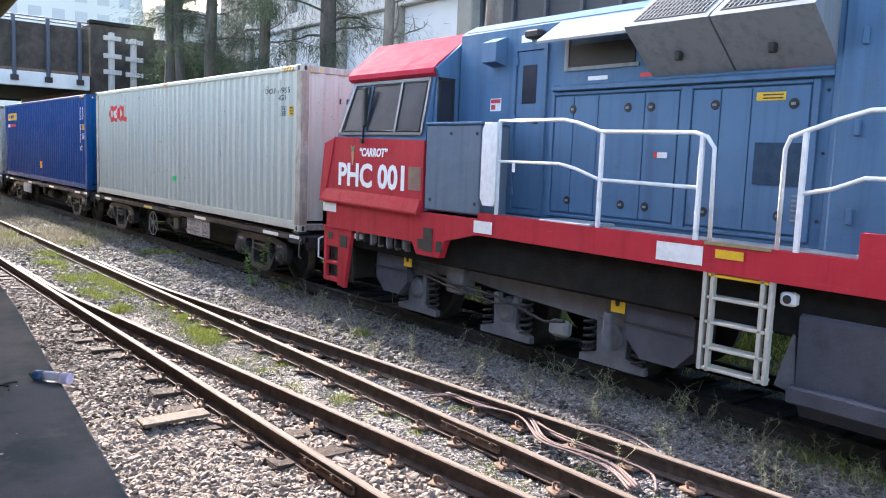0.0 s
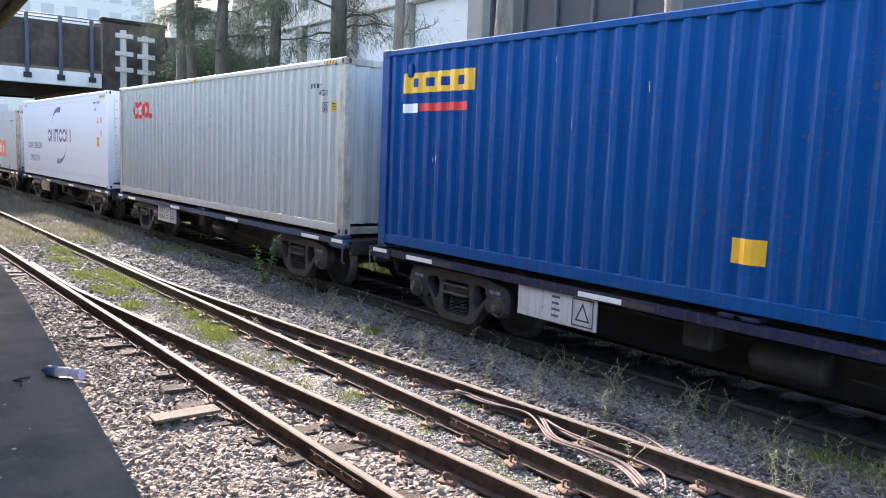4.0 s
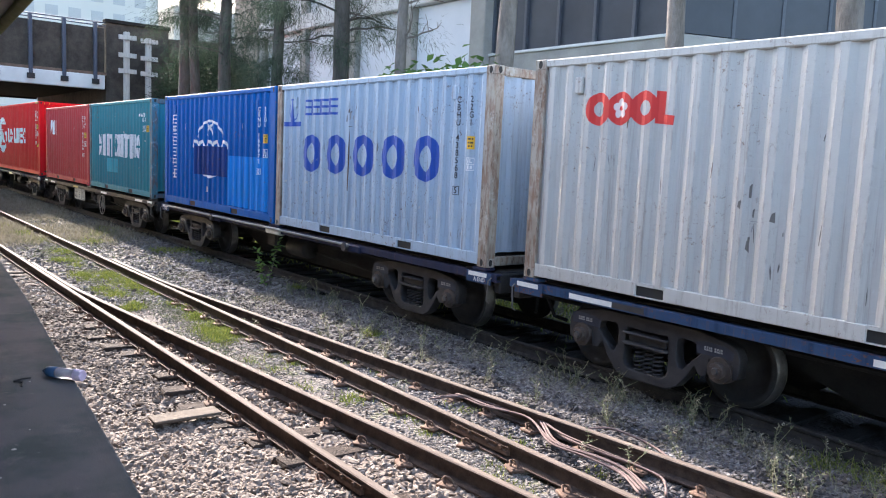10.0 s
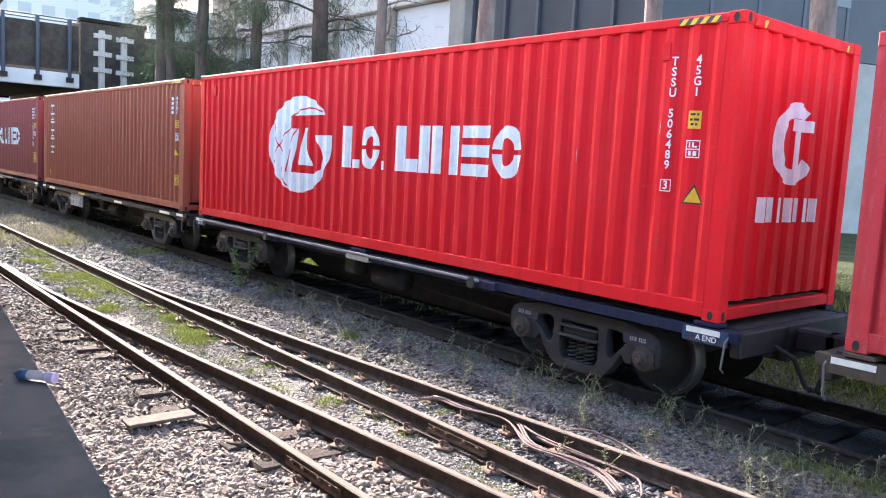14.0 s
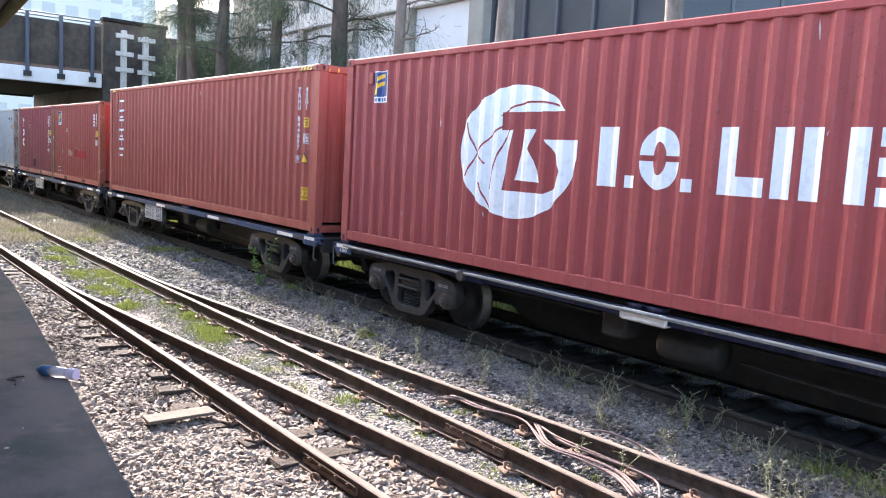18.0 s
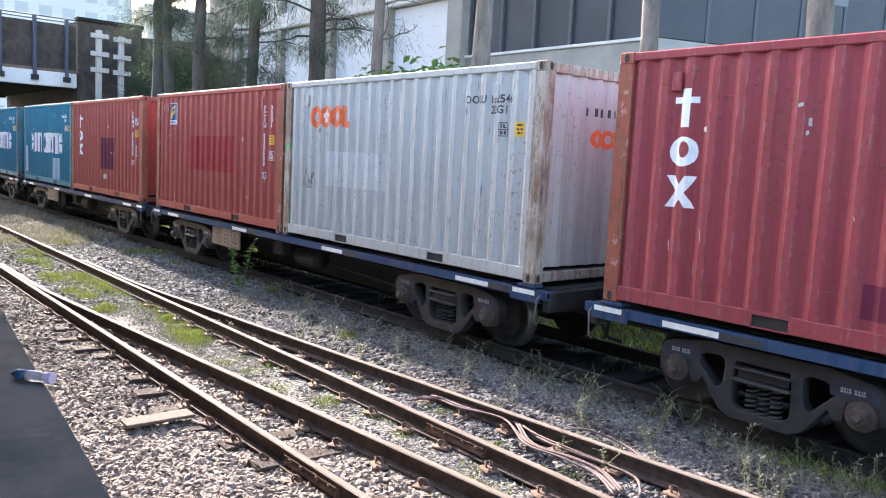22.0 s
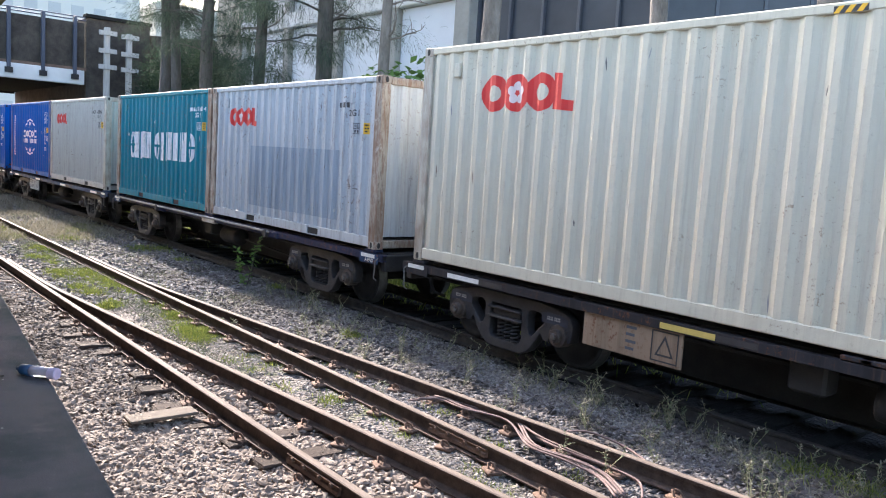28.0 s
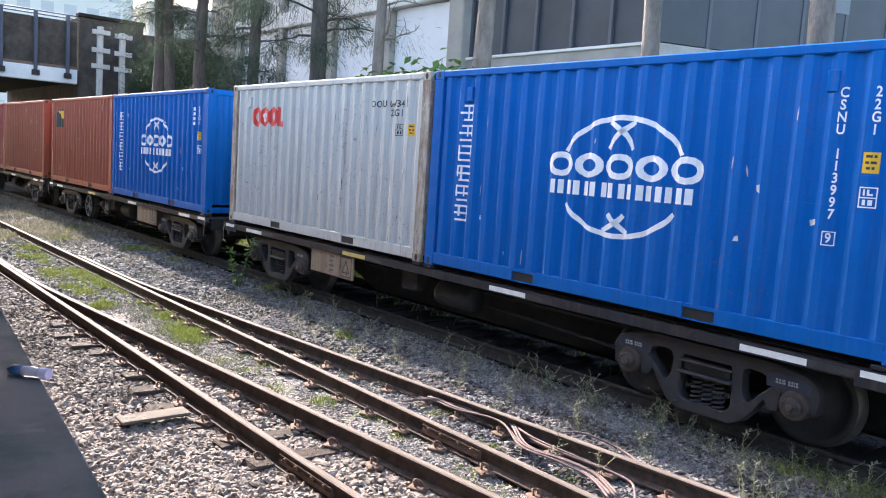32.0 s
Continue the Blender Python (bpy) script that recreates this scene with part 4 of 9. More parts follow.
def box_meshes(length, height, reefer):
    key = (length, height, reefer)
    if key in BOX_MESHES:
        return BOX_MESHES[key]
    L, W, H = length / 2, 1.219, height
    m = {}
    lo, hi = 0.16, H - 0.09
    m["side"] = corrugated(-L + 0.17, L - 0.17, lo, hi, 0.012, lambda u, d, z: (u, -W + d, z), reefer).mesh("side_panel")
    m["far"] = corrugated(-L + 0.17, L - 0.17, lo, hi, 0.012, lambda u, d, z: (u, W - d, z), reefer).mesh("side_panel")
    m["end"] = corrugated(-W + 0.15, W - 0.15, lo + 0.03, hi, 0.02, lambda u, d, z: (L - d, u, z), reefer).mesh("end_panel")
    m["end2"] = corrugated(-W + 0.15, W - 0.15, lo + 0.03, hi, 0.02, lambda u, d, z: (-L + d, u, z), True).mesh("door_panel")
    roof = Shape()
    us = [-L + 0.12, *wave_breaks(-L + 0.12, L - 0.12), L - 0.12]
    for u in us:
        z = H - 0.012 - wave(u) * 0.5
        roof.v += [(u, -W + 0.05, z), (u, W - 0.05, z), (u, W - 0.05, z - 0.004), (u, -W + 0.05, z - 0.004)]
    for i in range(len(us) - 1):
        for k in range(4):
            j = (k + 1) % 4
            roof.f.append((i * 4 + k, i * 4 + j, (i + 1) * 4 + j, (i + 1) * 4 + k))
    m["roof"] = roof.mesh("roof_panel")
    m["floor"] = Shape().box(-L + 0.1, L - 0.1, -W + 0.06, W - 0.06, 0.1, 0.15).mesh("floor_panel")
    m["rail_top"] = Shape().bevelled(-L + 0.17, L - 0.17, -0.03, 0.03, -0.045, 0.045, 0.012).mesh("top_rail")
    if length < 7 or reefer:
        cuts = [-1.35, -1.0, 1.0, 1.35] if length < 7 else []
        xs = [-L + 0.17, *cuts, L - 0.17]
        m["rail_near"] = [("bottom_rail", Shape().bevelled(a, b, -0.025, 0.025, -0.075, 0.08, 0.008).mesh("bottom_rail")) for a, b in zip(xs[::2], xs[1::2])]
        for a, b in zip(cuts[::2], cuts[1::2]):
            m["rail_near"] += [("pocket_lip", Shape().box(a, b, -0.02, 0.02, p, q).mesh("pocket_lip")) for p, q in ((0.045, 0.08), (-0.075, -0.062))]
        m["rail_bottom"] = Shape().bevelled(-L + 0.17, L - 0.17, -0.025, 0.025, -0.075, 0.08, 0.012).mesh("bottom_rail")
        m["pockets"] = [Shape().box(a, b, -0.005, 0.5, -0.06, 0.044).mesh("fork_pocket") for a, b in zip(cuts[::2], cuts[1::2])]
    else:
        m["rail_bottom"] = Shape().bevelled(-L + 0.17, L - 0.17, -0.025, 0.025, -0.075, 0.08, 0.012).mesh("bottom_rail")
        m["pockets"] = []
        m["rail_near"] = [("bottom_rail", m["rail_bottom"])]
    m["sill"] = Shape().bevelled(-0.05, 0.05, -W + 0.16, W - 0.16, -0.06, 0.06, 0.012).mesh("end_sill")
    m["post"] = Shape().prism([(-0.085, -0.075), (0.085, -0.075), (0.085, 0.075), (-0.02, 0.075), (-0.02, 0.03), (-0.085, 0.03)], 0.118, H - 0.118, "z").mesh("corner_post")
    c = Shape()
    # casting with slotted holes on its outer faces
    c.bevelled(-0.089, 0.089, -0.081, 0.081, -0.059, 0.059, 0.008)
    m["casting"] = c.mesh("corner_casting")
    hole = Shape()
    ring = [(0.03 * math.cos(a), 0.046 * math.sin(a)) for a in [i * math.pi / 6 for i in range(12)]]
    hole.prism(ring, -0.0835, -0.078)
    m["hole"] = hole.mesh("casting_hole")
    m["rod"] = Shape().tube([(0, 0, 0.2), (0, 0, H - 0.12)], 0.02, 6).mesh("locking_bar")
    BOX_MESHES[key] = m
    return m


def build_container(x_left, length, height, colour_name, label, post=None, reefer=False, group="containers on the train"):
    """A freight container; its base stands on the wagon. x_left: its rear end when the clip starts."""
    mat = MATS[colour_name]
    pm = MATS[post] if post else mat
    L, W, H = length / 2, 1.219, height
    m = box_meshes(length, height, reefer)
    b = thing("shipping_container", (x_left + L, TRACK_Y, DECK_Z), label, "container", group)
    part("side_panel", m["side"], mat, b)
    part("side_panel", m["far"], mat, b)
    part("end_panel", m["end"], mat, b)
    part("door_panel", m["end2"], mat, b)
    for y in (-0.85, -0.35, 0.35, 0.85):
        part("locking_bar", m["rod"], mat, b, at=(-L - 0.005, y, 0))
    part("roof_panel", m["roof"], mat, b)
    part("floor_panel", m["floor"], MATS["grimy_steel"], b)
    for y in (-W + 0.032, W - 0.032):
        part("top_rail", m["rail_top"], mat, b, at=(0, y, H - 0.05))
        for nm, piece in (m["rail_near"] if y < 0 else [("bottom_rail", m["rail_bottom"])]):
            part(nm, piece, mat, b, at=(0, y, 0.1))
    for k in m["pockets"]:
        part("fork_pocket", k, MATS["black_rubber"], b, at=(0, -W + 0.035, 0.1))
    for x in (-L + 0.055, L - 0.055):
        part("end_sill", m["sill"], pm, b, at=(x, 0, 0.075))
        part("end_sill", m["sill"], pm, b, at=(x, 0, H - 0.065))
    for sx in (-1, 1):
        for sy in (-1, 1):
            flip = Matrix.Diagonal((-sx, sy, 1, 1))
            part("corner_post", m["post"], pm, b, at=Matrix.Translation((sx * (L - 0.087), sy * (W - 0.08), 0)) @ Matrix.Diagonal((sx, -sy, 1, 1)))
            for z in (0.059, H - 0.059):
                c = part("corner_casting", m["casting"], pm, b, at=(sx * (L - 0.089), sy * (W - 0.081), z))
                if sy < 0:
                    part("casting_hole", m["hole"], MATS["black_rubber"], c)
                    if sx > 0:
                        part("casting_hole", m["hole"], MATS["black_rubber"], c, at=pose(0.0075, 0, 0, 0, 0, 90))
    if not reefer:
        for x in (-L + 0.7, L - 0.82):
            part("vent_cover", VENT, mat, b, at=(x, -W + 0.012, H - 0.32))
    return b


VENT = Shape().bevelled(-0.05, 0.05, -0.012, 0.03, -0.09, 0.09, 0.006).mesh("vent_cover")
STRIP_WHITE = plain("reflector_white", (0.72, 0.72, 0.7), 0.5)
STRIP_DULL = plain("stencil_dull", (0.3, 0.3, 0.3), 0.7)
STRIP_YELLOW = plain("reflector_yellow", (0.55, 0.42, 0.12), 0.5)
DECK_BLUE = paint("wagon_blue", (0.03, 0.062, 0.13), 0.75, 0.2, 0.6)
DECK_NAVY = paint("wagon_navy", (0.018, 0.024, 0.055), 0.5, 0.15, 0.5)
DECK_BLACK = paint("wagon_black", (0.03, 0.03, 0.035), 0.5, 0.12, 0.4)
DECK_BROWN = paint("wagon_brown", (0.07, 0.06, 0.05), 0.8, 0.2, 0.4)
PLATE_WHITE = paint("plate_white", (0.46, 0.47, 0.475), 0.45, 0.25, 0.4)
PLATE_CREAM = paint("plate_cream", (0.6, 0.57, 0.48), 0.35, 0.2, 0.4)
PLATE_TAN = paint("plate_tan", (0.27, 0.2, 0.145), 0.6, 0.2, 0.4)
PLATE_FADED = paint("plate_faded", (0.34, 0.32, 0.32), 0.4, 0.3, 0.4)


WHEEL_DARK = mottled("wheel_steel", (0.014, 0.0135, 0.0135), (0.034, 0.031, 0.031), 7, 0.75, 0.1, 0.3)
BOGIE_BLUE = mottled("bogie_blue", (0.012, 0.016, 0.032), (0.03, 0.036, 0.058), 8, 0.6, 0.0, 0.2)
AXLE_BROWN = mottled("axle_box_brown", (0.035, 0.028, 0.025), (0.1, 0.075, 0.065), 9, 0.7, 0.2, 0.4)


def bogie_meshes():
    m = {}
    top = [(-1.07, 0.42), (-1.08, 0.6), (-1.04, 0.68), (-0.95, 0.73), (-0.58, 0.79), (0.58, 0.79), (0.95, 0.73), (1.04, 0.68), (1.08, 0.6), (1.07, 0.42)]
    low = [(1.04, 0.41), (1.03, 0.55), (0.75, 0.55), (0.73, 0.37), (0.66, 0.37), (0.6, 0.46), (0.5, 0.3), (0.4, 0.18), (0.28, 0.12),
           (-0.28, 0.12), (-0.4, 0.18), (-0.5, 0.3), (-0.6, 0.46), (-0.66, 0.37), (-0.73, 0.37), (-0.75, 0.55), (-1.03, 0.55), (-1.04, 0.41)]
    mid = [(-0.22, 0.2), (0.22, 0.2), (0.28, 0.24), (0.3, 0.3), (0.29, 0.6), (0.27, 0.68), (-0.27, 0.68), (-0.29, 0.6), (-0.3, 0.3), (-0.28, 0.24)]
    holes = [mid]
    for g in (-1, 1):
        holes.append([(g * x, z) for x, z in ((0.37, 0.44), (0.36, 0.6), (0.38, 0.67), (0.44, 0.7), (0.56, 0.69), (0.65, 0.66), (0.69, 0.61), (0.67, 0.56), (0.55, 0.44), (0.47, 0.35), (0.41, 0.36))])
    m["sideframe"] = flat_mesh("sideframe", [top + low, *holes], 0.06, 0.016)
    s = Shape()
    pts = [(0.05 * math.cos(k * 0.9), 0.05 * math.sin(k * 0.9) - 0.02, 0.19 + 0.0068 * k) for k in range(43)]
    m["spring"] = s.tube(pts, 0.014, 5).mesh("spring", True)
    s = Shape()
    s.bevelled(-0.29, 0.29, -0.13, 0.12, 0.485, 0.515, 0.008)
    s.bevelled(-0.25, 0.25, -0.06, 0.12, 0.515, 0.6, 0.012)
    s.bevelled(-0.29, 0.29, -0.12, 0.1, 0.6, 0.625, 0.008)
    m["bolster"] = s.mesh("bolster_end")
    s = Shape()
    s.lathe([(0.0, -0.16), (0.075, -0.16), (0.085, -0.14), (0.085, -0.1), (0.13, -0.1), (0.14, -0.06), (0.14, 0.06), (0.0, 0.06)], (0, 0, 0.46), "y", 16)
    for k in range(3):
        a = k * 2.094 + 0.5
        s.lathe([(0.0, -0.175), (0.018, -0.175), (0.018, -0.15)], (0.045 * math.cos(a), 0, 0.46 + 0.045 * math.sin(a)), "y", 6)
    m["axle_box"] = s.bevelled(-0.15, 0.15, -0.06, 0.06, 0.5, 0.58, 0.01).mesh("axle_box")
    s = Shape()
    for y, g in ((-0.68, 1), (0.68, -1)):
        s.lathe([(0.07, y - 0.09 * g), (0.1, y - 0.085 * g), (0.12, y - 0.05 * g), (0.33, y - 0.02 * g), (0.35, y - 0.07 * g), (0.418, y - 0.07 * g), (0.42, y + 0.03 * g),
                 (0.446, y + 0.05 * g), (0.446, y + 0.075 * g), (0.34, y + 0.075 * g), (0.1, y + 0.05 * g)], (0, 0, 0), "y", 32)
    s.tube([(0, -0.98, 0), (0, 0.98, 0)], 0.075, 10)
    m["wheelset"] = s.mesh("wheelset", True)
    m["wheelset"].materials.append(WHEEL_DARK)
    m["wheelset"].materials.append(WHEEL_RIM)
    for p in m["wheelset"].polygons:
        if min(math.hypot(m["wheelset"].vertices[i].co.x, m["wheelset"].vertices[i].co.z) for i in p.vertices) > 0.41:
            p.material_index = 1
    s = Shape()
    for a, w, z in ((-0.115, 0.02, 0.0), (-0.088, 0.02, 0.0), (-0.061, 0.008, 0.0), (-0.046, 0.02, 0.0), (0.0, 0.02, 0.0), (0.027, 0.02, 0.0), (0.054, 0.009, 0.0), (0.07, 0.02, 0.0)):
        s.box(a, a + w, -0.002, 0.002, -0.021, -0.006).box(a, a + w * 0.8, -0.002, 0.002, 0.0, 0.021)
    m["stencil"] = s.mesh("stencil_bar")
    m["patch"] = flat_mesh("painted_end", [[(-0.2, -0.06), (0.2, -0.06), (0.21, 0.02), (0.12, 0.06), (-0.12, 0.075), (-0.21, 0.05)]], 0.001)
    m["cap"] = Shape().lathe([(0.0, -0.185), (0.03, -0.185), (0.04, -0.165), (0.04, -0.15)], (0, 0, 0), "y", 12).mesh("axle_cap")
    m["cross"] = Shape().bevelled(-0.2, 0.2, -0.95, 0.95, 0.5, 0.72, 0.03).mesh("bolster")
    # dark block added to close the view through the bogie and keep it dark
    m["filler"] = Shape().bevelled(-0.66, 0.66, -0.5, 0.5, 0.34, 0.68, 0.05).mesh("brake_gear")
    m["beam"] = Shape().tube([(-0.36, -0.85, 0.35), (-0.36, 0.85, 0.35)], 0.04, 6).tube([(0.36, -0.85, 0.35), (0.36, 0.85, 0.35)], 0.04, 6).mesh("brake_beam")
    return m


BOGIE = bogie_meshes()
WHEELS = []


def build_bogie(parent, x):
    b = part("bogie", BOGIE["cross"], STEEL_DARK, parent, "grimy three-piece bogie", at=(x, 0, 0.035))
    for sy in (-1, 1):
        flip = Matrix.Diagonal((1, -sy, 1, 1))
        at = Matrix.Translation((0, sy * 1.0, 0)) @ flip
        part("sideframe", BOGIE["sideframe"], STEEL_BOGIE, b, at=at)
        for g in (-0.1, 0.02, 0.14):
            part("spring", BOGIE["spring"], STEEL_BOGIE, b, at=Matrix.Translation((g, 0, 0)) @ at)
        part("bolster_end", BOGIE["bolster"], STEEL_BOGIE, b, at=at)
        if sy < 0:
            for g in (-0.84, 0.82):
                part("painted_end", BOGIE["patch"], BOGIE_BLUE, b, "dark blue painted patch", at=(g, -1.0 - 0.078, 0.64))
                part("stencil_bar", BOGIE["stencil"], STRIP_DULL, b, at=(g, -1.0 - 0.082, 0.645))
            for g in (-0.89, 0.89):
                part("axle_cap", BOGIE["cap"], WHEEL_RIM, b, at=(g, -1.0, 0.46))
        for g in (-0.89, 0.89):
            part("axle_box", BOGIE["axle_box"], AXLE_BROWN, b, at=Matrix.Translation((g, sy * 1.0, 0)) @ flip)
    part("brake_beam", BOGIE["beam"], STEEL_DARK, b)
    part("brake_gear", BOGIE["filler"], STEEL_DARK, b)
    for g in (-0.89, 0.89):
        w = part("wheelset", BOGIE["wheelset"], WHEEL_DARK, b, "steel wheels on one axle", at=(g, 0, 0.46))
        WHEELS.append((w, g, 0.46, 0.42))
    return b


WAGONS = []


def build_wagon(x0, x1, mat, style="strips", plate=None, plate_x=0.0, hand_wheel=None, line1="", line2="", label="low skeletal container wagon"):
    """A container flat; x0 and x1 are its end sills when the clip starts."""
    c, h = (x0 + x1) / 2, (x1 - x0) / 2
    w = thing("container_wagon", (c, TRACK_Y, 0), label, "wagon", "wagons of the train")
    z0, z1 = 0.89, 0.99
    for sy in (-1, 1):
        s = Shape().prism([(-0.09, z0), (0.0, z0), (0.0, z0 + 0.02), (-0.075, z0 + 0.02), (-0.075, z1 - 0.02), (0.0, z1 - 0.02), (0.0, z1), (-0.09, z1)], -h, h, "x")
        part("side_sill", s, mat, w, at=Matrix.Translation((0, sy * 1.13, 0)) @ Matrix.Diagonal((1, -sy, 1, 1)))
    q = h - 3.4
    belly = [(-h - 0.02, 0.98), (-h - 0.02, 0.62), (-q - 0.5, 0.62), (-q + 0.6, 0.24), (q - 0.6, 0.24), (q + 0.5, 0.62), (h + 0.02, 0.62), (h + 0.02, 0.98)]
    part("centre_sill", Shape().prism(belly, -0.28, 0.28), STEEL_DARK, w, "deep black fish-bellied centre sill")
    part("floor_plate", Shape().box(-h + 0.1, h - 0.1, -1.03, 1.03, 0.984, 0.996), STEEL_DARK, w)
    n = 9
    for i in range(n):
        x = -h + 0.15 + (2 * h - 0.3) * i / (n - 1)
        part("cross_bearer", Shape().prism([(-1.1, 0.88), (-0.28, 0.62), (0.28, 0.62), (1.1, 0.88), (1.1, 0.98), (-1.1, 0.98)], x - 0.09, x + 0.09, "x"), STEEL_DARK, w)
    for sx in (-1, 1):
        part("end_sill", Shape().bevelled(min(sx * h, sx * (h - 0.12)), max(sx * h, sx * (h - 0.12)), -1.15, 1.15, 0.74, 0.985, 0.015), STEEL_DARK, w)
        part("coupler", Shape().bevelled(min(sx * h, sx * (h + 0.42)), max(sx * h, sx * (h + 0.42)), -0.12, 0.12, 0.72, 0.95, 0.03), STEEL_DARK, w)
        part("brake_hose", Shape().tube([(sx * h, -0.5, 0.8), (sx * (h + 0.2), -0.5, 0.72), (sx * (h + 0.3), -0.42, 0.45), (sx * (h + 0.42), -0.3, 0.4)], 0.025, 6), BLACK, w)
        part("grab_iron", Shape().tube([(sx * (h - 0.1), -1.2, 0.95), (sx * (h - 0.1), -1.27, 0.9), (sx * (h - 0.12), -1.27, 0.64), (sx * (h - 0.12), -1.22, 0.6)], 0.01, 6), plain("worn_bar", (0.16, 0.15, 0.145), 0.6, 0.3), w)
        build_bogie(w, sx * (h - 2.0))
    for x in (-h + 0.35, -0.08, 0.08, h - 0.35):
        for sy in (-1, 1):
            part("twist_lock", Shape().bevelled(x - 0.13, x + 0.13, sy * 1.13 - 0.09, sy * 1.13 + 0.09, 1.0, 1.045, 0.01), mat, w)
    if style == "strips":
        for i in range(4):
            x = -h + 1.0 + (2 * h - 2.6) * i / 3
            part("reflector_strip", Shape().box(x, x + 0.62, -1.224, -1.222, 0.905, 0.965), STRIP_YELLOW if i == 1 and mat in (DECK_BROWN, DECK_BLACK) else STRIP_WHITE, w)
            part("dark_strip", Shape().box(x + 0.63, x + 1.05, -1.224, -1.222, 0.905, 0.965), STEEL_BOGIE, w)
    if style == "rod":
        part("hand_rod", Shape().tube([(-h + 0.4, -1.25, 0.97), (-2.8, -1.27, 0.97), (2.8, -1.27, 0.97)], 0.024, 6), plain("rod_grey", (0.22, 0.22, 0.21), 0.75), w, "pale side rod")
        for x in (-2.8, 2.8):
            part("rod_bracket", Shape().bevelled(x - 0.24, x + 0.3, -1.25, -1.1, 0.86, 0.985, 0.02), mat, w)
            part("clamp", Shape().lathe([(0.0, -0.05), (0.07, -0.05), (0.075, 0.05), (0.0, 0.05)], (x - 0.1, -1.26, 0.93), "y", 12), STEEL_BOGIE, w)
        part("rod_bracket", Shape().bevelled(-0.3, 0.3, -1.25, -1.1, 0.86, 0.985, 0.02), STRIP_WHITE, w, "pale lever plate")
    for sx in (-1, 1):
        part("end_plate", Shape().box(sx * (h - 0.34) - 0.24, sx * (h - 0.34) + 0.24, -1.229, -1.221, 0.84, 0.99), mat if style == "strips" else DECK_BLUE, w)
        part("end_label", Shape().box(sx * (h - 0.34) - 0.2, sx * (h - 0.34) + 0.16, -1.232, -1.2295, 0.925, 0.98), STRIP_WHITE, w)
        if style == "rod":
            me = flat_mesh("end_words", [], text="A END" if sx > 0 else "B END", size=0.075)
            for one in islands(me):
                part("end_letter", one, STRIP_WHITE, w, at=(sx * (h - 0.34) + 0.02, -1.2335, 0.885))
    if plate:
        p = part("number_board", Shape().bevelled(plate_x - 0.63, plate_x + 0.63, -1.185, -1.155, 0.52, 0.9, 0.006), plate, w, "data board with stencilled writing")
        MARKS.append((p, plate_x, line1, line2))
    if hand_wheel is not None:
        build_hand_wheel(w, hand_wheel)
        k = 1 if hand_wheel < 0 else -1
        a = hand_wheel + k * 1.05
        part("equipment_rail", Shape().bevelled(a - 0.1, a + 0.62, -1.12, -1.04, 0.82, 0.87, 0.01), STEEL_BOGIE, w)
        part("equipment_box", Shape().bevelled(a, a + 0.34, -1.08, -0.84, 0.52, 0.8, 0.02), STEEL_BOGIE, w, "dark equipment box under the deck")
        part("equipment_box", Shape().prism([(a + 0.36, 0.58), (a + 0.6, 0.58), (a + 0.66, 0.66), (a + 0.66, 0.8), (a + 0.36, 0.8)], -1.02, -0.84), STEEL_BOGIE, w)
        part("lever", Shape().tube([(a - 0.35, -1.06, 0.62), (a - 0.1, -1.08, 0.56), (a + 0.2, -1.1, 0.47), (a + 0.5, -1.06, 0.5)], 0.014, 6), STEEL_BOGIE, w)
        part("round_tank", Shape().lathe([(0.0, -0.16), (0.08, -0.15), (0.1, -0.1), (0.1, 0.1), (0.08, 0.15), (0.0, 0.16)], (a - 0.35, -0.98, 0.66), "x", 14), STEEL_BOGIE, w, smooth=True)
    part("brake_pipe", Shape().tube([(-h, -0.6, 0.72), (h, -0.6, 0.72)], 0.03, 6), STEEL_DARK, w)
    part("brake_cylinder", Shape().lathe([(0.0, -0.35), (0.16, -0.35), (0.17, -0.3), (0.17, 0.3), (0.16, 0.35), (0.0, 0.35)], (0.35, -0.8, 0.62), "x", 14), STEEL_DARK, w, smooth=True)
    part("valve_box", Shape().bevelled(-0.75, -0.4, -0.98, -0.7, 0.56, 0.86, 0.03), STEEL_DARK, w)
    part("brake_rod", Shape().tube([(0.9, -0.8, 0.6), (h - 3.2, -0.8, 0.5)], 0.02, 6), STEEL_BOGIE, w)
    part("air_tank", Shape().lathe([(0.0, -0.6), (0.14, -0.58), (0.2, -0.5), (0.2, 0.5), (0.14, 0.58), (0.0, 0.6)], (-1.4, 0.5, 0.66), "x", 14), STEEL_DARK, w, smooth=True)
    WAGONS.append(w)
    return w


MARKS = []


def build_hand_wheel(w, x, y=-1.2, z=0.55, r=0.29):
    ring = [(x + r * math.cos(a), y, z + r * math.sin(a)) for a in [i * math.pi / 12 for i in range(25)]]
    grey = plain("hand_wheel_grey", (0.21, 0.18, 0.155), 0.6)
    hw = part("hand_wheel", Shape().tube(ring, 0.011, 6, False), grey, w, "worn grey spoked hand brake wheel")
    for i in range(6):
        a = i * math.pi / 3 + 0.5
        part("spoke", Shape().tube([(x, y + 0.02, z), (x + r * math.cos(a), y, z + r * math.sin(a))], 0.011, 5), grey, hw)
    part("hub", Shape().lathe([(0.0, -0.03), (0.04, -0.03), (0.04, 0.04)], (x, y, z), "y", 10), grey, hw)
    part("shaft", Shape().tube([(x, y, z), (x, y + 0.5, z)], 0.03, 6), STEEL_DARK, hw)
    return hw


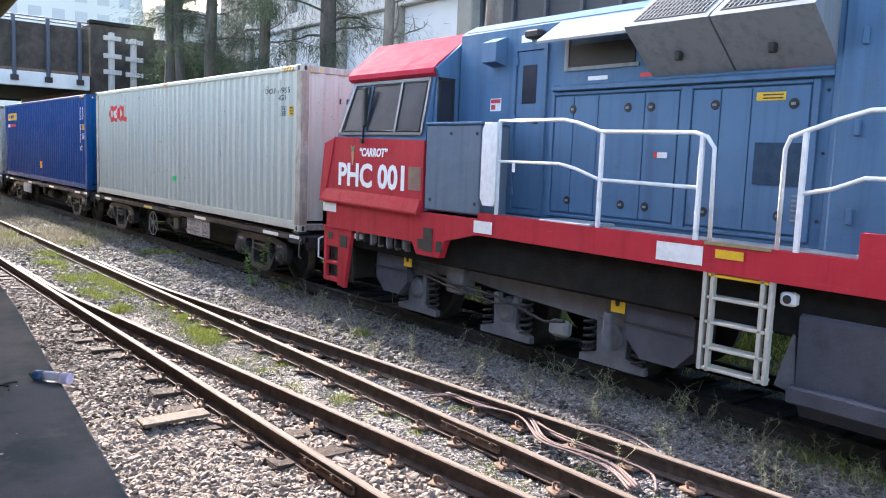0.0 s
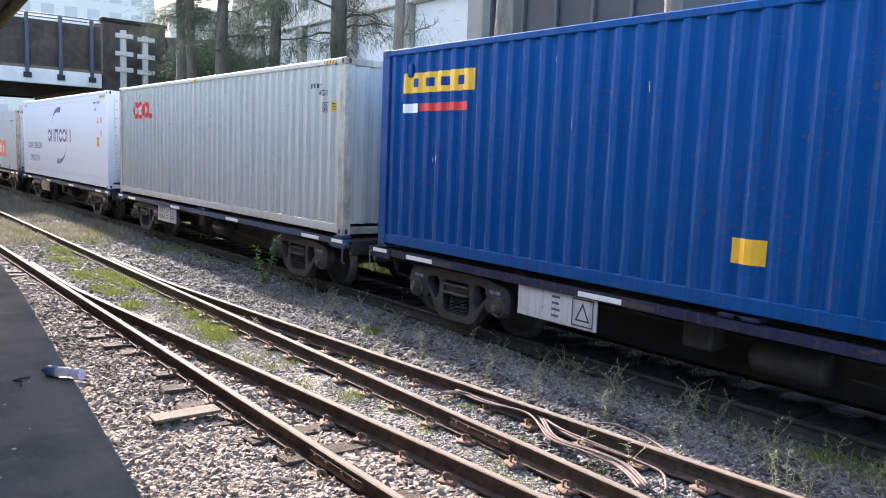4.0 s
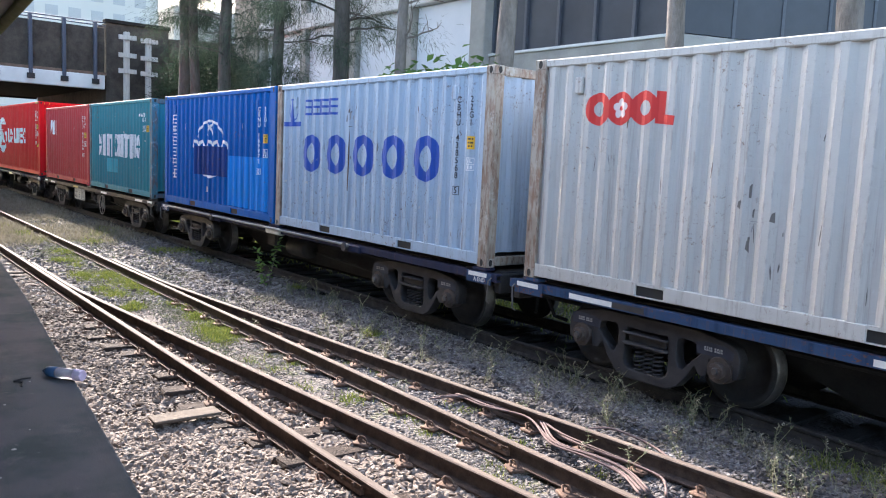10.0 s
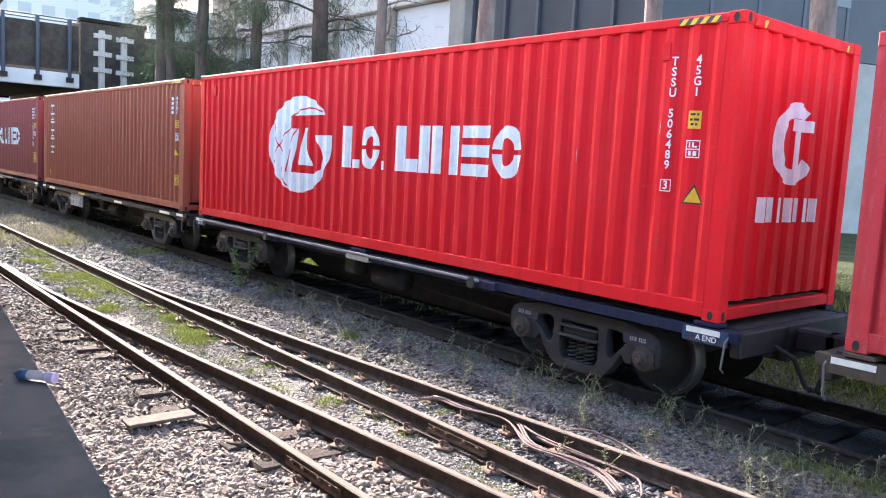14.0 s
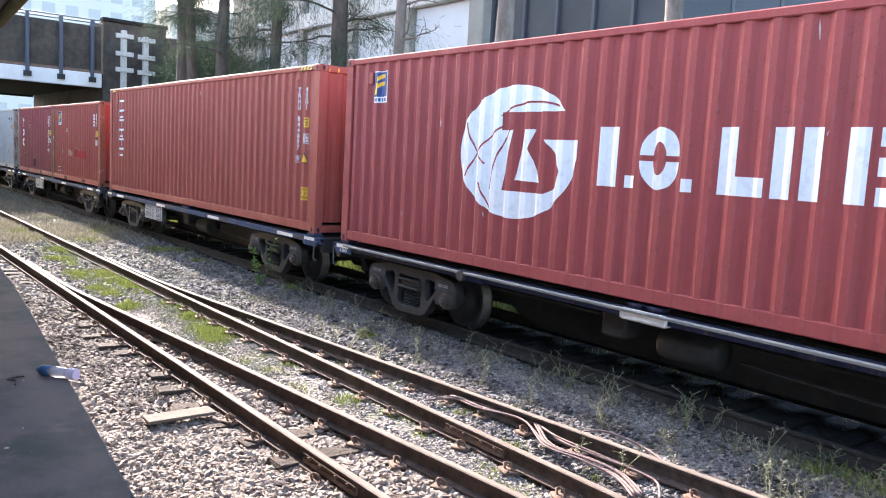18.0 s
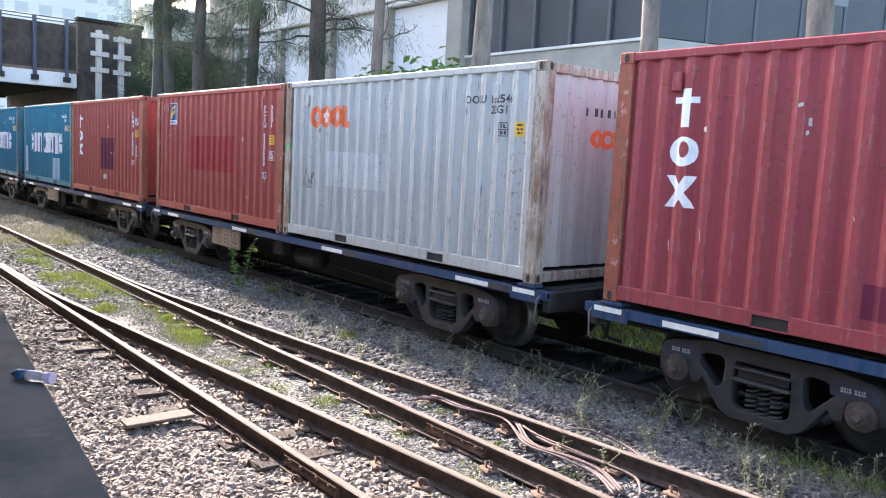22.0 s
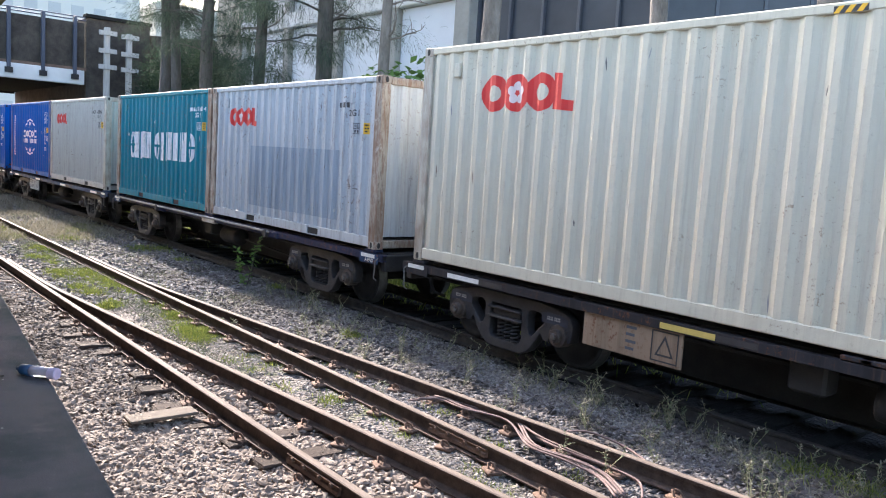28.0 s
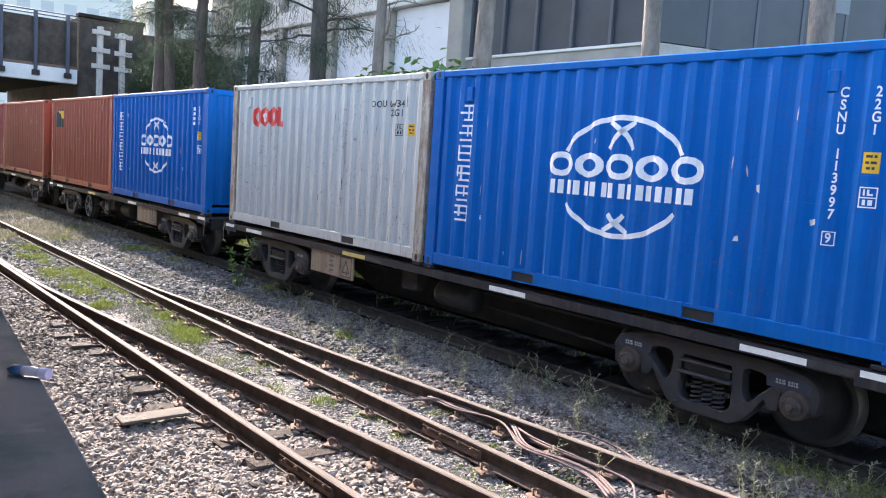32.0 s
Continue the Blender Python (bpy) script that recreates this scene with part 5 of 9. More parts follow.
paint("box_reefer_white", (0.63, 0.67, 0.73), 0.0, -0.25, -0.22)
paint("box_reefer_old", (0.47, 0.525, 0.565), 0.12, -0.05, -0.12)
for nm, col, rust in (("box_white_grey", (0.485, 0.49, 0.425), 0.16), ("box_cream", (0.56, 0.53, 0.43), 0.14), ("box_seaco_blue", (0.0, 0.055, 0.2), 0.15), ("box_beige", (0.46, 0.455, 0.415), 0.3), ("box_pale", (0.475, 0.475, 0.455), 0.28), ("box_dirty", (0.42, 0.425, 0.41), 0.36), ("box_ice_blue", (0.36, 0.455, 0.56), 0.3), ("box_bright_blue", (0.0, 0.1, 0.37), 0.12),
                      ("box_teal", (0.015, 0.17, 0.245), 0.34), ("box_green_teal", (0.012, 0.2, 0.265), 0.35), ("box_sea_green", (0.035, 0.215, 0.26), 0.3), ("box_red", (0.5, 0.045, 0.055), 0.25), ("box_bright_red", (0.7, 0.012, 0.02), 0.1),
                      ("box_brown", (0.32, 0.086, 0.053), 0.2), ("box_red_brown", (0.31, 0.069, 0.068), 0.25), ("box_triton", (0.345, 0.088, 0.07), 0.22), ("box_maroon", (0.28, 0.055, 0.066), 0.5),
                      ("box_rust_red", (0.34, 0.072, 0.06), 0.35)):
    paint(nm, col, rust, 0.2, -0.02 if min(col) > 0.3 else 0.08, ridge=True)

for nm, col, amount in (("post_blue_rust", (0.0, 0.1, 0.32), 0.45), ("post_rust", (0.38, 0.35, 0.3), 0.65), ("post_cream", (0.44, 0.43, 0.37), 0.3), ("post_orange", (0.3, 0.085, 0.06), 0.8), ("post_teal", (0.05, 0.18, 0.23), 0.6)):
    rusty_post(nm, col, amount)

HC, STD = 2.896, 2.591
# rear end of each container when the clip starts, length, height, paint, post paint, label
BOXES = [
    ("w1", -24.36, 12.192, HC, "box_white_grey", "post_cream", "long pale grey-white container with a red emblem"),
    ("w2", -37.61, 12.192, HC, "box_seaco_blue", None, "long dark blue container with a small yellow emblem"),
    ("w3", -50.86, 12.192, HC, "box_beige", "post_cream", "long pale beige container with a red emblem"),
    ("w4", -64.22, 12.192, HC, "box_reefer_white", None, "long clean white refrigerated container with blue emblem"),
    ("w5a", -71.73, 6.058, STD, "box_reefer_old", "post_rust", "short white refrigerated container with large red emblem"),
    ("w5b", -77.87, 6.058, STD, "box_pale", "post_rust", "short scuffed white container with rusty posts"),
    ("w6a", -84.63, 6.058, STD, "box_ice_blue", "post_rust", "short pale blue container with dark blue blocks"),
    ("w6b", -90.77, 6.058, STD, "box_bright_blue", None, "short bright blue container with a white arch emblem"),
    ("w7a", -97.81, 6.058, STD, "box_sea_green", "post_teal", "short sea-green container with broken white blocks"),
    ("w7b", -104.03, 6.058, STD, "box_red", None, "short faded red container with small white emblem"),
    ("w8", -117.38, 12.192, HC, "box_bright_red", None, "long bright red container with white round emblem"),
    ("w9", -130.47, 12.192, HC, "box_brown", None, "long orange-brown container with white blocks"),
    ("w10", -143.56, 12.192, HC, "box_red_brown", None, "long red-brown container with white round emblem"),
    ("w11", -156.64, 12.192, HC, "box_triton", None, "long brick-red container with white blocks"),
    ("w12a", -163.73, 6.058, STD, "box_rust_red", "post_orange", "short dull red container with small blue emblem"),
    ("w12b", -169.87, 6.058, STD, "box_maroon", "post_orange", "short maroon container with white blocks"),
    ("w13a", -176.95, 6.058, STD, "box_dirty", "post_rust", "short dented pale grey container with rusty posts"),
    ("w13b", -183.09, 6.058, STD, "box_rust_red", "post_orange", "short red container with small blue emblem"),
    ("w14a", -190.12, 6.058, STD, "box_rust_red", "post_orange", "short red-brown container with a dark paint patch"),
    ("w14b", -196.26, 6.058, STD, "box_teal", "post_teal", "short teal container with broken white blocks"),
    ("w15a", -203.41, 6.058, STD, "box_teal", "post_teal", "short teal container with broken white blocks"),
    ("w15b", -209.55, 6.058, STD, "box_rust_red", None, "short faded red container with dark repaint patches"),
    ("w16", -223.06, 12.192, HC, "box_cream", "post_cream", "long pale beige container with small red emblem"),
    ("w17a", -230.09, 6.058, STD, "box_ice_grey", "post_rust", "short pale container with a large grey patch"),
    ("w17b", -236.23, 6.058, STD, "box_green_teal", "post_rust", "short green-teal container with broken white blocks"),
    ("w18a", -243.33, 6.058, STD, "box_beige", "post_cream", "short off-white container with small red emblem"),
    ("w18b", -249.50, 6.058, STD, "box_bright_blue", "post_blue_rust", "short bright blue container with white globe emblem"),
    ("w19a", -256.82, 6.058, STD, "box_bright_blue", None, "short bright blue container with white globe emblem"),
    ("w19b", -262.97, 6.058, STD, "box_pale", "post_rust", "short off-white container with small red emblem"),
    ("w20a", -270.20, 6.058, STD, "box_bright_blue", None, "short bright blue container with white globe emblem"),
    ("w20b", -276.34, 6.058, STD, "box_brown", None, "short brown-red container with small yellow emblem"),
    ("w21a", -283.40, 6.058, STD, "box_brown", None, "short brown-red container at the tail"),
    ("w21b", -289.54, 6.058, STD, "box_rust_red", None, "short dull red container at the tail"),
]
paint("box_ice_grey", (0.44, 0.475, 0.5), 0.35, ridge=True)
BOX = {}
for key, xl, ln, ht, col, post, label in BOXES:
    BOX[key] = build_container(xl, ln, ht, col, label, post, reefer=key in ("w4", "w5a"))

# rear box, front box, paint, side style, board, board place, hand wheel, board lines
FLATS = [
    ("w1", "w1", DECK_BLACK, "strips", PLATE_FADED, 1.45, -1.36, "CQZY", "1624-Q"),
    ("w2", "w2", DECK_NAVY, "strips", PLATE_WHITE, -2.35, None, "", ""),
    ("w3", "w3", DECK_BLUE, "strips", PLATE_WHITE, -2.35, None, "CQYY", "3204-E"),
    ("w4", "w4", DECK_BLUE, "strips", PLATE_TAN, -2.35, None, "", ""),
    ("w5b", "w5a", DECK_BLUE, "strips", None, 0, None, "", ""),
    ("w6b", "w6a", DECK_NAVY, "rod", None, 0, None, "", ""),
    ("w7b", "w7a", DECK_BROWN, "strips", PLATE_CREAM, -1.36, 1.45, "CQZY", "1665-L"),
    ("w8", "w8", DECK_NAVY, "rod", None, 0, None, "", ""),
    ("w9", "w9", DECK_BLACK, "strips", PLATE_WHITE, -2.35, None, "CQYY", "3214-"),
    ("w10", "w10", DECK_NAVY, "rod", None, 0, None, "", ""),
    ("w11", "w11", DECK_BLUE, "strips", PLATE_WHITE, -2.35, None, "CQYY", "3289-V"),
    ("w12b", "w12a", DECK_BLUE, "strips", PLATE_WHITE, -2.35, None, "CQYY", "3234-F"),
    ("w13b", "w13a", DECK_BLUE, "strips", PLATE_TAN, -2.35, None, "CQYY", ""),
    ("w14b", "w14a", DECK_BLUE, "strips", PLATE_TAN, -2.35, None, "CQYY", "3294-H"),
    ("w15b", "w15a", DECK_BLUE, "strips", PLATE_TAN, -2.35, None, "", ""),
    ("w16", "w16", DECK_BLACK, "strips", PLATE_TAN, -2.35, None, "", ""),
    ("w17b", "w17a", DECK_NAVY, "rod", None, 0, None, "", ""),
    ("w18b", "w18a", DECK_BLUE, "strips", PLATE_WHITE, -2.35, None, "CQYY", "3245-W"),
    ("w19b", "w19a", DECK_BLACK, "strips", PLATE_TAN, -2.35, None, "", ""),
    ("w20b", "w20a", DECK_BLACK, "strips", PLATE_TAN, 2.6, -2.0, "", ""),
    ("w21b", "w21a", DECK_BLACK, "strips", PLATE_TAN, -2.35, None, "", ""),
]
ENDS = {key: (xl, xl + ln) for key, xl, ln, *rest in BOXES}
for rear, front, *rest in FLATS:
    build_wagon(ENDS[rear][0] - 0.23, ENDS[front][1] + 0.22, *rest)

# ================= locomotive =================
LOCO = []
LOCO_BLUE = paint("loco_blue", (0.078, 0.15, 0.25), 0.1, 0.0, 0.1, 0.5)
LOCO_RED = paint("loco_red", (0.42, 0.025, 0.04), 0.15, 0.1, 0.2, 0.55)
LOCO_ROOF = paint("loco_roof_red", (0.4, 0.03, 0.055), 0.05, 0.1, 0.0, 0.75)
LOCO_BOX = paint("loco_box", (0.115, 0.155, 0.205), 0.1, 0.0, 0.1, 0.6)
for nm in ("loco_roof_red",):
    MATS[nm].node_tree.nodes["Principled BSDF"].inputs["Specular IOR Level"].default_value = 0.04
LOCO_GREY = paint("loco_grey", (0.2, 0.22, 0.235), 0.1, 0.15, 0.3, 0.5)
TRUCK_GREY = mottled("truck_grey", (0.085, 0.088, 0.105), (0.17, 0.172, 0.19), 4, 0.7, 0.1, 0.3)
RAIL_WHITE = plain("rail_white", (0.74, 0.75, 0.76), 0.4)
LABEL_YELLOW = plain("label_yellow", (0.68, 0.42, 0.02), 0.5)
LADDER_CREAM = plain("ladder_cream", (0.46, 0.44, 0.39), 0.6)
LABEL_RED = plain("label_red", (0.55, 0.03, 0.03), 0.5)
FRAME_GREY = plain("frame_grey", (0.1, 0.12, 0.15), 0.5, 0.2)
CAB_GLASS = mottled("cab_glass", (0.018, 0.02, 0.028), (0.04, 0.042, 0.055), 1.6, 0.2, 0.0, 0.01)
MATS["cab_glass"].node_tree.nodes["Principled BSDF"].inputs["Specular IOR Level"].default_value = 0.06
TANK_GREY = mottled("tank_grey", (0.036, 0.039, 0.055), (0.075, 0.078, 0.1), 3, 0.75, 0.1, 0.3)


def build_loco():
    lo = thing("diesel_locomotive", (-4.0, TRACK_Y, 0.0), "red and blue diesel locomotive with white handrails", "locomotive")
    inv = Matrix.Translation((4.0, -TRACK_Y, 0.0))

    def put(name, s, m, label="", parent=None, smooth=False):
        return part(name, s, m, parent or lo, label, at=inv if parent is None else None, smooth=smooth)

    yo, yh = 6.45, 6.95           # frame edge and hood wall
    far_o, far_h = 9.37, 8.87
    # underframe
    # frame coloured near-black to stand for the shade below the body
    put("frame", Shape().bevelled(-10.7, 4.0, 6.6, 9.2, 1.0, 1.62, 0.03), UNDER_SHADE)
    put("frame_edge", Shape().prism([(-10.95, 1.28), (-8.55, 1.28), (-8.45, 1.12), (-7.95, 1.12), (-7.85, 1.36), (-7.25, 1.5), (-2.68, 1.47), (4.0, 1.47), (4.0, 1.97), (-2.68, 1.97), (-2.68, 1.75),
                                     (-7.22, 1.78), (-7.22, 1.7), (-10.95, 1.7)], yo, yo + 0.1), LOCO_RED, "red painted frame edge")
    put("frame_edge", Shape().box(-10.95, 4.0, far_o - 0.1, far_o, 1.4, 1.75), LOCO_RED)
    put("pocket", Shape().box(-8.3, -8.1, yo - 0.006, yo + 0.05, 1.18, 1.5), STEEL_DARK)
    put("nose_panel", Shape().box(-11.0, -10.985, yo + 0.15, far_o - 0.15, 0.5, 2.55), STEEL_DARK, "unseen dark panel added against red bounce light")
    put("nose_beam", Shape().bevelled(-10.98, -10.8, yo, far_o, 1.28, 1.7, 0.03), LOCO_RED)
    # cab
    side = [(-10.92, 1.7), (-8.36, 1.7), (-8.36, 2.66), (-10.62, 2.7), (-10.92, 2.6)]
    put("cab_wall", Shape().prism(side, yo, far_o), LOCO_RED, "red cab side")
    s = Shape()
    a, b = 6.47, 6.62
    ring0 = [(-10.6, a, 2.7), (-8.36, a, 2.66), (-8.36, far_o, 2.66), (-10.6, far_o, 2.7)]
    ring1 = [(-10.38, b, 3.53), (-8.36, b, 3.53), (-8.36, far_o - 0.17, 3.53), (-10.38, far_o - 0.17, 3.53)]
    s.add(ring0 + ring1, [(0, 1, 5, 4), (1, 2, 6, 5), (2, 3, 7, 6), (3, 0, 4, 7), (4, 5, 6, 7), (3, 2, 1, 0)])
    put("window_band", s, LOCO_BLUE, "blue-grey window surround")

    def band(x0, z):
        """A place on the sloping window band."""
        k = (z - 2.7) / 0.83
        return a + (b - a) * k

    for x0, x1, zz0, zz1, lean in ((-10.42, -9.88, 2.79, 3.43, 0.16), (-9.78, -9.08, 2.79, 3.45, 0.0), (-9.04, -8.5, 2.79, 3.46, 0.0)):
        g = Shape().add([(x0, band(0, zz0) - 0.012, zz0), (x1, band(0, zz0) - 0.012, zz0), (x1, band(0, zz1) - 0.012, zz1), (x0 + lean, band(0, zz1) - 0.012, zz1),
                         (x0, band(0, zz0) + 0.01, zz0), (x1, band(0, zz0) + 0.01, zz0), (x1, band(0, zz1) + 0.01, zz1), (x0 + lean, band(0, zz1) + 0.01, zz1)],
                        [(0, 1, 2, 3), (7, 6, 5, 4), (0, 4, 5, 1), (1, 5, 6, 2), (2, 6, 7, 3), (3, 7, 4, 0)])
        put("window", g, CAB_GLASS, "dark cab window")
        for p, q in (((x0, zz0), (x1, zz0)), ((x1, zz0), (x1, zz1)), ((x1, zz1), (x0 + lean, zz1)), ((x0 + lean, zz1), (x0, zz0))):
            put("window_rubber", Shape().tube([(p[0], band(0, p[1]) - 0.014, p[1]), (q[0], band(0, q[1]) - 0.014, q[1])], 0.014, 5), BLACK)
    for p, q in (((-10.5, 2.75), (-8.44, 2.75)), ((-8.44, 2.75), (-8.44, 3.49)), ((-8.44, 3.49), (-10.26, 3.49)), ((-10.26, 3.49), (-10.5, 2.75)), ((-9.06, 2.75), (-9.06, 3.49))):
        put("window_frame", Shape().tube([(p[0], band(0, p[1]) - 0.01, p[1]), (q[0], band(0, q[1]) - 0.01, q[1])], 0.03, 4), FRAME_GREY, "grey metal window frame")
    put("wiper", Shape().tube([(-9.83, 6.44, 2.68), (-9.84, 6.45, 2.86)], 0.014, 5).bevelled(-9.87, -9.8, 6.44, 6.5, 2.86, 3.42, 0.01), STEEL_DARK)
    put("wiper_motor", Shape().lathe([(0.0, -0.03), (0.035, -0.03), (0.04, 0.03)], (-9.84, 6.44, 2.64), "y", 10), STEEL_DARK)
    roof = [(6.6, 3.52), (6.55, 3.56), (6.56, 3.63), (6.64, 3.71), (7.22, 4.16), (7.5, 4.22), (8.3, 4.22), (8.6, 4.16), (9.17, 3.71), (9.25, 3.6), (9.2, 3.52)]
    sh = Shape()
    n = len(roof)
    for x in (-10.42, -8.34):
        sh.v += [(x - (0.32 * (z - 3.52) if x < -9 else 0.0), y, z) for y, z in roof]
    sh.f += [tuple(range(n)), tuple(range(2 * n - 1, n - 1, -1))] + [(i + n, (i + 1) % n + n, (i + 1) % n, i) for i in range(n)]
    put("cab_roof", sh, LOCO_ROOF, "faded red sloping cab roof")
    put("cab_end", Shape().prism([(6.48, 1.72), (6.62, 3.52), (6.57, 3.62), (7.24, 4.19), (8.58, 4.19), (9.24, 3.62), (9.2, 3.52), (9.34, 1.72)], -8.338, -8.29, "x"), LOCO_BLUE)
    put("side_window", Shape().box(-8.296, -8.28, 6.62, 6.86, 2.86, 3.46), CAB_GLASS, "cab corner window")
    put("side_window_frame", Shape().box(-8.3, -8.27, 6.6, 6.63, 2.82, 3.5).box(-8.3, -8.27, 6.85, 6.88, 2.82, 3.5).box(-8.3, -8.27, 6.6, 6.88, 3.46, 3.5), STEEL_DARK)
    put("cab_sill", Shape().add([(-10.98, yo - 0.06, 1.7), (-8.4, yo - 0.06, 1.66), (-8.4, yo - 0.06, 1.69), (-10.96, yo - 0.06, 1.73), (-8.4, yo - 0.002, 1.87), (-10.85, yo - 0.002, 1.9), (-10.98, yo - 0.002, 1.7), (-8.4, yo - 0.002, 1.66)],
                                [(0, 1, 2, 3), (3, 2, 4, 5), (0, 3, 5, 6), (1, 7, 4, 2), (0, 6, 7, 1), (5, 4, 7, 6)]), LOCO_RED, "sloping red ledge under the cab")
    for i in range(7):
        put("frame_rib", Shape().bevelled(-10.0 + i * 0.2, -9.96 + i * 0.2, yo + 0.02, yo + 0.12, 1.14, 1.3, 0.006), STEEL_DARK if i % 2 else TRUCK_GREY)
    for i in range(3):
        put("frame_slot", Shape().box(-8.42 + i * 0.2, -8.3 + i * 0.2, yo - 0.004, yo + 0.004, 1.2, 1.34), STEEL_DARK)
    put("nose_fin", Shape().prism([(-11.05, 1.75), (-10.9, 1.72), (-10.62, 2.68), (-10.92, 2.6)], yo - 0.012, yo + 0.14), LOCO_RED)
    # number and name
    for txt, size, x, z, sx in (("PHC 001", 0.47, -9.6, 2.115, 1.0), ("\u201cCARROT\u201d", 0.165, -9.56, 2.47, 1.0)):
        me = flat_mesh("lettering", [], 0.002, 0.0, txt, size, 0.03)
        xs = [v.co.x for v in me.vertices]
        w = 1.72 if txt[0] == "P" else 0.72
        k = w / (max(xs) - min(xs))
        for v in me.vertices:
            v.co.x *= k
            if txt[0] != "P":
                v.co.x += v.co.z * 0.2
        for one in islands(me):
            part("letter", one, WHITE_MARK, lo, "white painted letter", at=inv @ Matrix.Translation((x, yo - 0.004, z)))
    put("carrot_emblem", Shape().prism([(-10.12, 2.28), (-10.09, 2.28), (-10.07, 2.48), (-10.14, 2.48)], yo - 0.005, yo - 0.001), plain("orange_mark", (0.48, 0.2, 0.1)), "small orange emblem")
    put("carrot_top", Shape().prism([(-10.13, 2.48), (-10.08, 2.48), (-10.06, 2.58), (-10.11, 2.54), (-10.16, 2.58)], yo - 0.005, yo - 0.001), plain("green_mark", (0.12, 0.24, 0.11)))
    put("cover_plate", Shape().bevelled(-8.68, -8.4, yo - 0.006, yo + 0.01, 1.98, 2.3, 0.003), mottled("worn_plate", (0.16, 0.09, 0.07), (0.24, 0.17, 0.13), 5))
    # equipment box beside the cab
    put("equipment_box", Shape().bevelled(-8.33, -7.22, yo + 0.01, yh, 1.74, 2.86, 0.02), LOCO_BOX, "grey-blue equipment box")
    put("box_lid", Shape().bevelled(-8.34, -7.2, yo - 0.005, yh + 0.01, 2.862, 2.9, 0.01), LOCO_BLUE)
    for x, z in ((-7.3, 2.75), (-7.3, 1.88), (-8.2, 1.88), (-7.8, 2.75)):
        put("bolt", Shape().lathe([(0.0, -0.012), (0.02, -0.012), (0.022, 0.004)], (x, yo + 0.01, z), "y", 8), STEEL_DARK)
    me = flat_mesh("end_guard", [[(-7.17 + dx, z) for dx, z in ((0.05, 1.88), (0.23, 1.88), (0.26, 1.94), (0.26, 2.84), (0.23, 2.88), (0.05, 2.88), (0.0, 2.8), (0.0, 1.97))]], 0.008, 0.004)
    part("end_guard", me, RAIL_WHITE, lo, "white rounded guard plate", at=inv @ Matrix.Translation((0, yo - 0.01, 0)))
    # hood
    put("hood_wall", Shape().bevelled(-8.28, -3.2, yh, far_h, 1.62, 4.1, 0.03), LOCO_BLUE, "blue hood side")
    put("hood_roof", Shape().prism([(yh + 0.02, 4.1), (yh + 0.25, 4.22), (far_h - 0.25, 4.22), (far_h - 0.02, 4.1)], -8.25, -3.2, "x"), LOCO_BLUE)
    put("rear_hood", Shape().bevelled(-3.16, 4.0, 6.86, far_h + 0.09, 1.62, 4.35, 0.03), LOCO_BLUE, "blue rear hood")
    for z in (2.0, 2.75, 3.5):
        put("hinge", Shape().bevelled(-2.98, -2.93, 6.83, 6.862, z, z + 0.14, 0.008), LOCO_BLUE)
    put("seam_strip", Shape().box(-3.2, -3.14, yh - 0.06, yh + 0.02, 1.75, 4.2), LOCO_BLUE)
    put("walkway", Shape().box(-7.2, 4.0, yo + 0.1, yh + 0.05, 1.62, 1.755), mottled("walkway_grey", (0.2, 0.21, 0.22), (0.32, 0.33, 0.34), 5))
    # crew door
    put("door_frame", Shape().box(-7.2, -6.62, yh - 0.035, yh + 0.01, 1.78, 1.84).box(-7.2, -7.14, yh - 0.035, yh + 0.01, 1.84, 3.78).box(-6.68, -6.62, yh - 0.035, yh + 0.01, 1.84, 3.78).box(-7.2, -6.62, yh - 0.035, yh + 0.01, 3.78, 3.84), LOCO_BLUE)
    d = put("door", Shape().bevelled(-7.13, -6.69, yh - 0.02, yh - 0.002, 1.85, 3.77, 0.006), LOCO_BLUE, "blue crew door with window")
    part("door_window", Shape().bevelled(-7.03, -6.79, yh - 0.026, yh - 0.021, 3.14, 3.6, 0.002), CAB_GLASS, d)
    part("door_handle", Shape().tube([(-6.75, yh - 0.02, 2.9), (-6.75, yh - 0.06, 2.9), (-6.86, yh - 0.06, 2.92)], 0.012, 5), STEEL_DARK, d)
    for z in (2.0, 2.9, 3.6):
        put("door_hinge", Shape().bevelled(-7.16, -7.1, yh - 0.05, yh - 0.02, z, z + 0.1, 0.008), LOCO_BLUE)
    put("vent_box", Shape().prism([(6.95, 3.62), (6.76, 3.66), (6.76, 3.9), (6.95, 3.98)], -7.62, -7.36, "x"), LOCO_BLUE, "small blue vent cowl")
    put("door_lamp", Shape().bevelled(-6.92, -6.68, 6.8, 6.95, 3.9, 4.0, 0.02), STEEL_DARK)
    put("lamp_label", Shape().box(-7.1, -6.92, yh - 0.006, yh, 3.88, 3.97), RAIL_WHITE)
    lb = put("warning_label", Shape().box(-7.62, -7.42, yh - 0.006, yh, 3.06, 3.22), RAIL_WHITE, "red and white warning label")
    part("label_band", Shape().box(-7.61, -7.43, yh - 0.009, yh - 0.0065, 3.16, 3.21).box(-7.6, -7.52, yh - 0.009, yh - 0.0065, 3.08, 3.14), LABEL_RED, lb)
    # hood doors with latches
    seams = [-6.46, -6.17, -5.81, -5.18, -4.76, -4.6, -4.29, -3.97, -3.41]
    for i, (p, q) in enumerate(zip(seams[:-1], seams[1:])):
        if i == 4:
            continue
        put("hood_door", Shape().bevelled(p + 0.005, q - 0.005, yh - 0.022, yh - 0.002, 1.86, 3.2, 0.004), LOCO_BLUE, "blue engine compartment door")
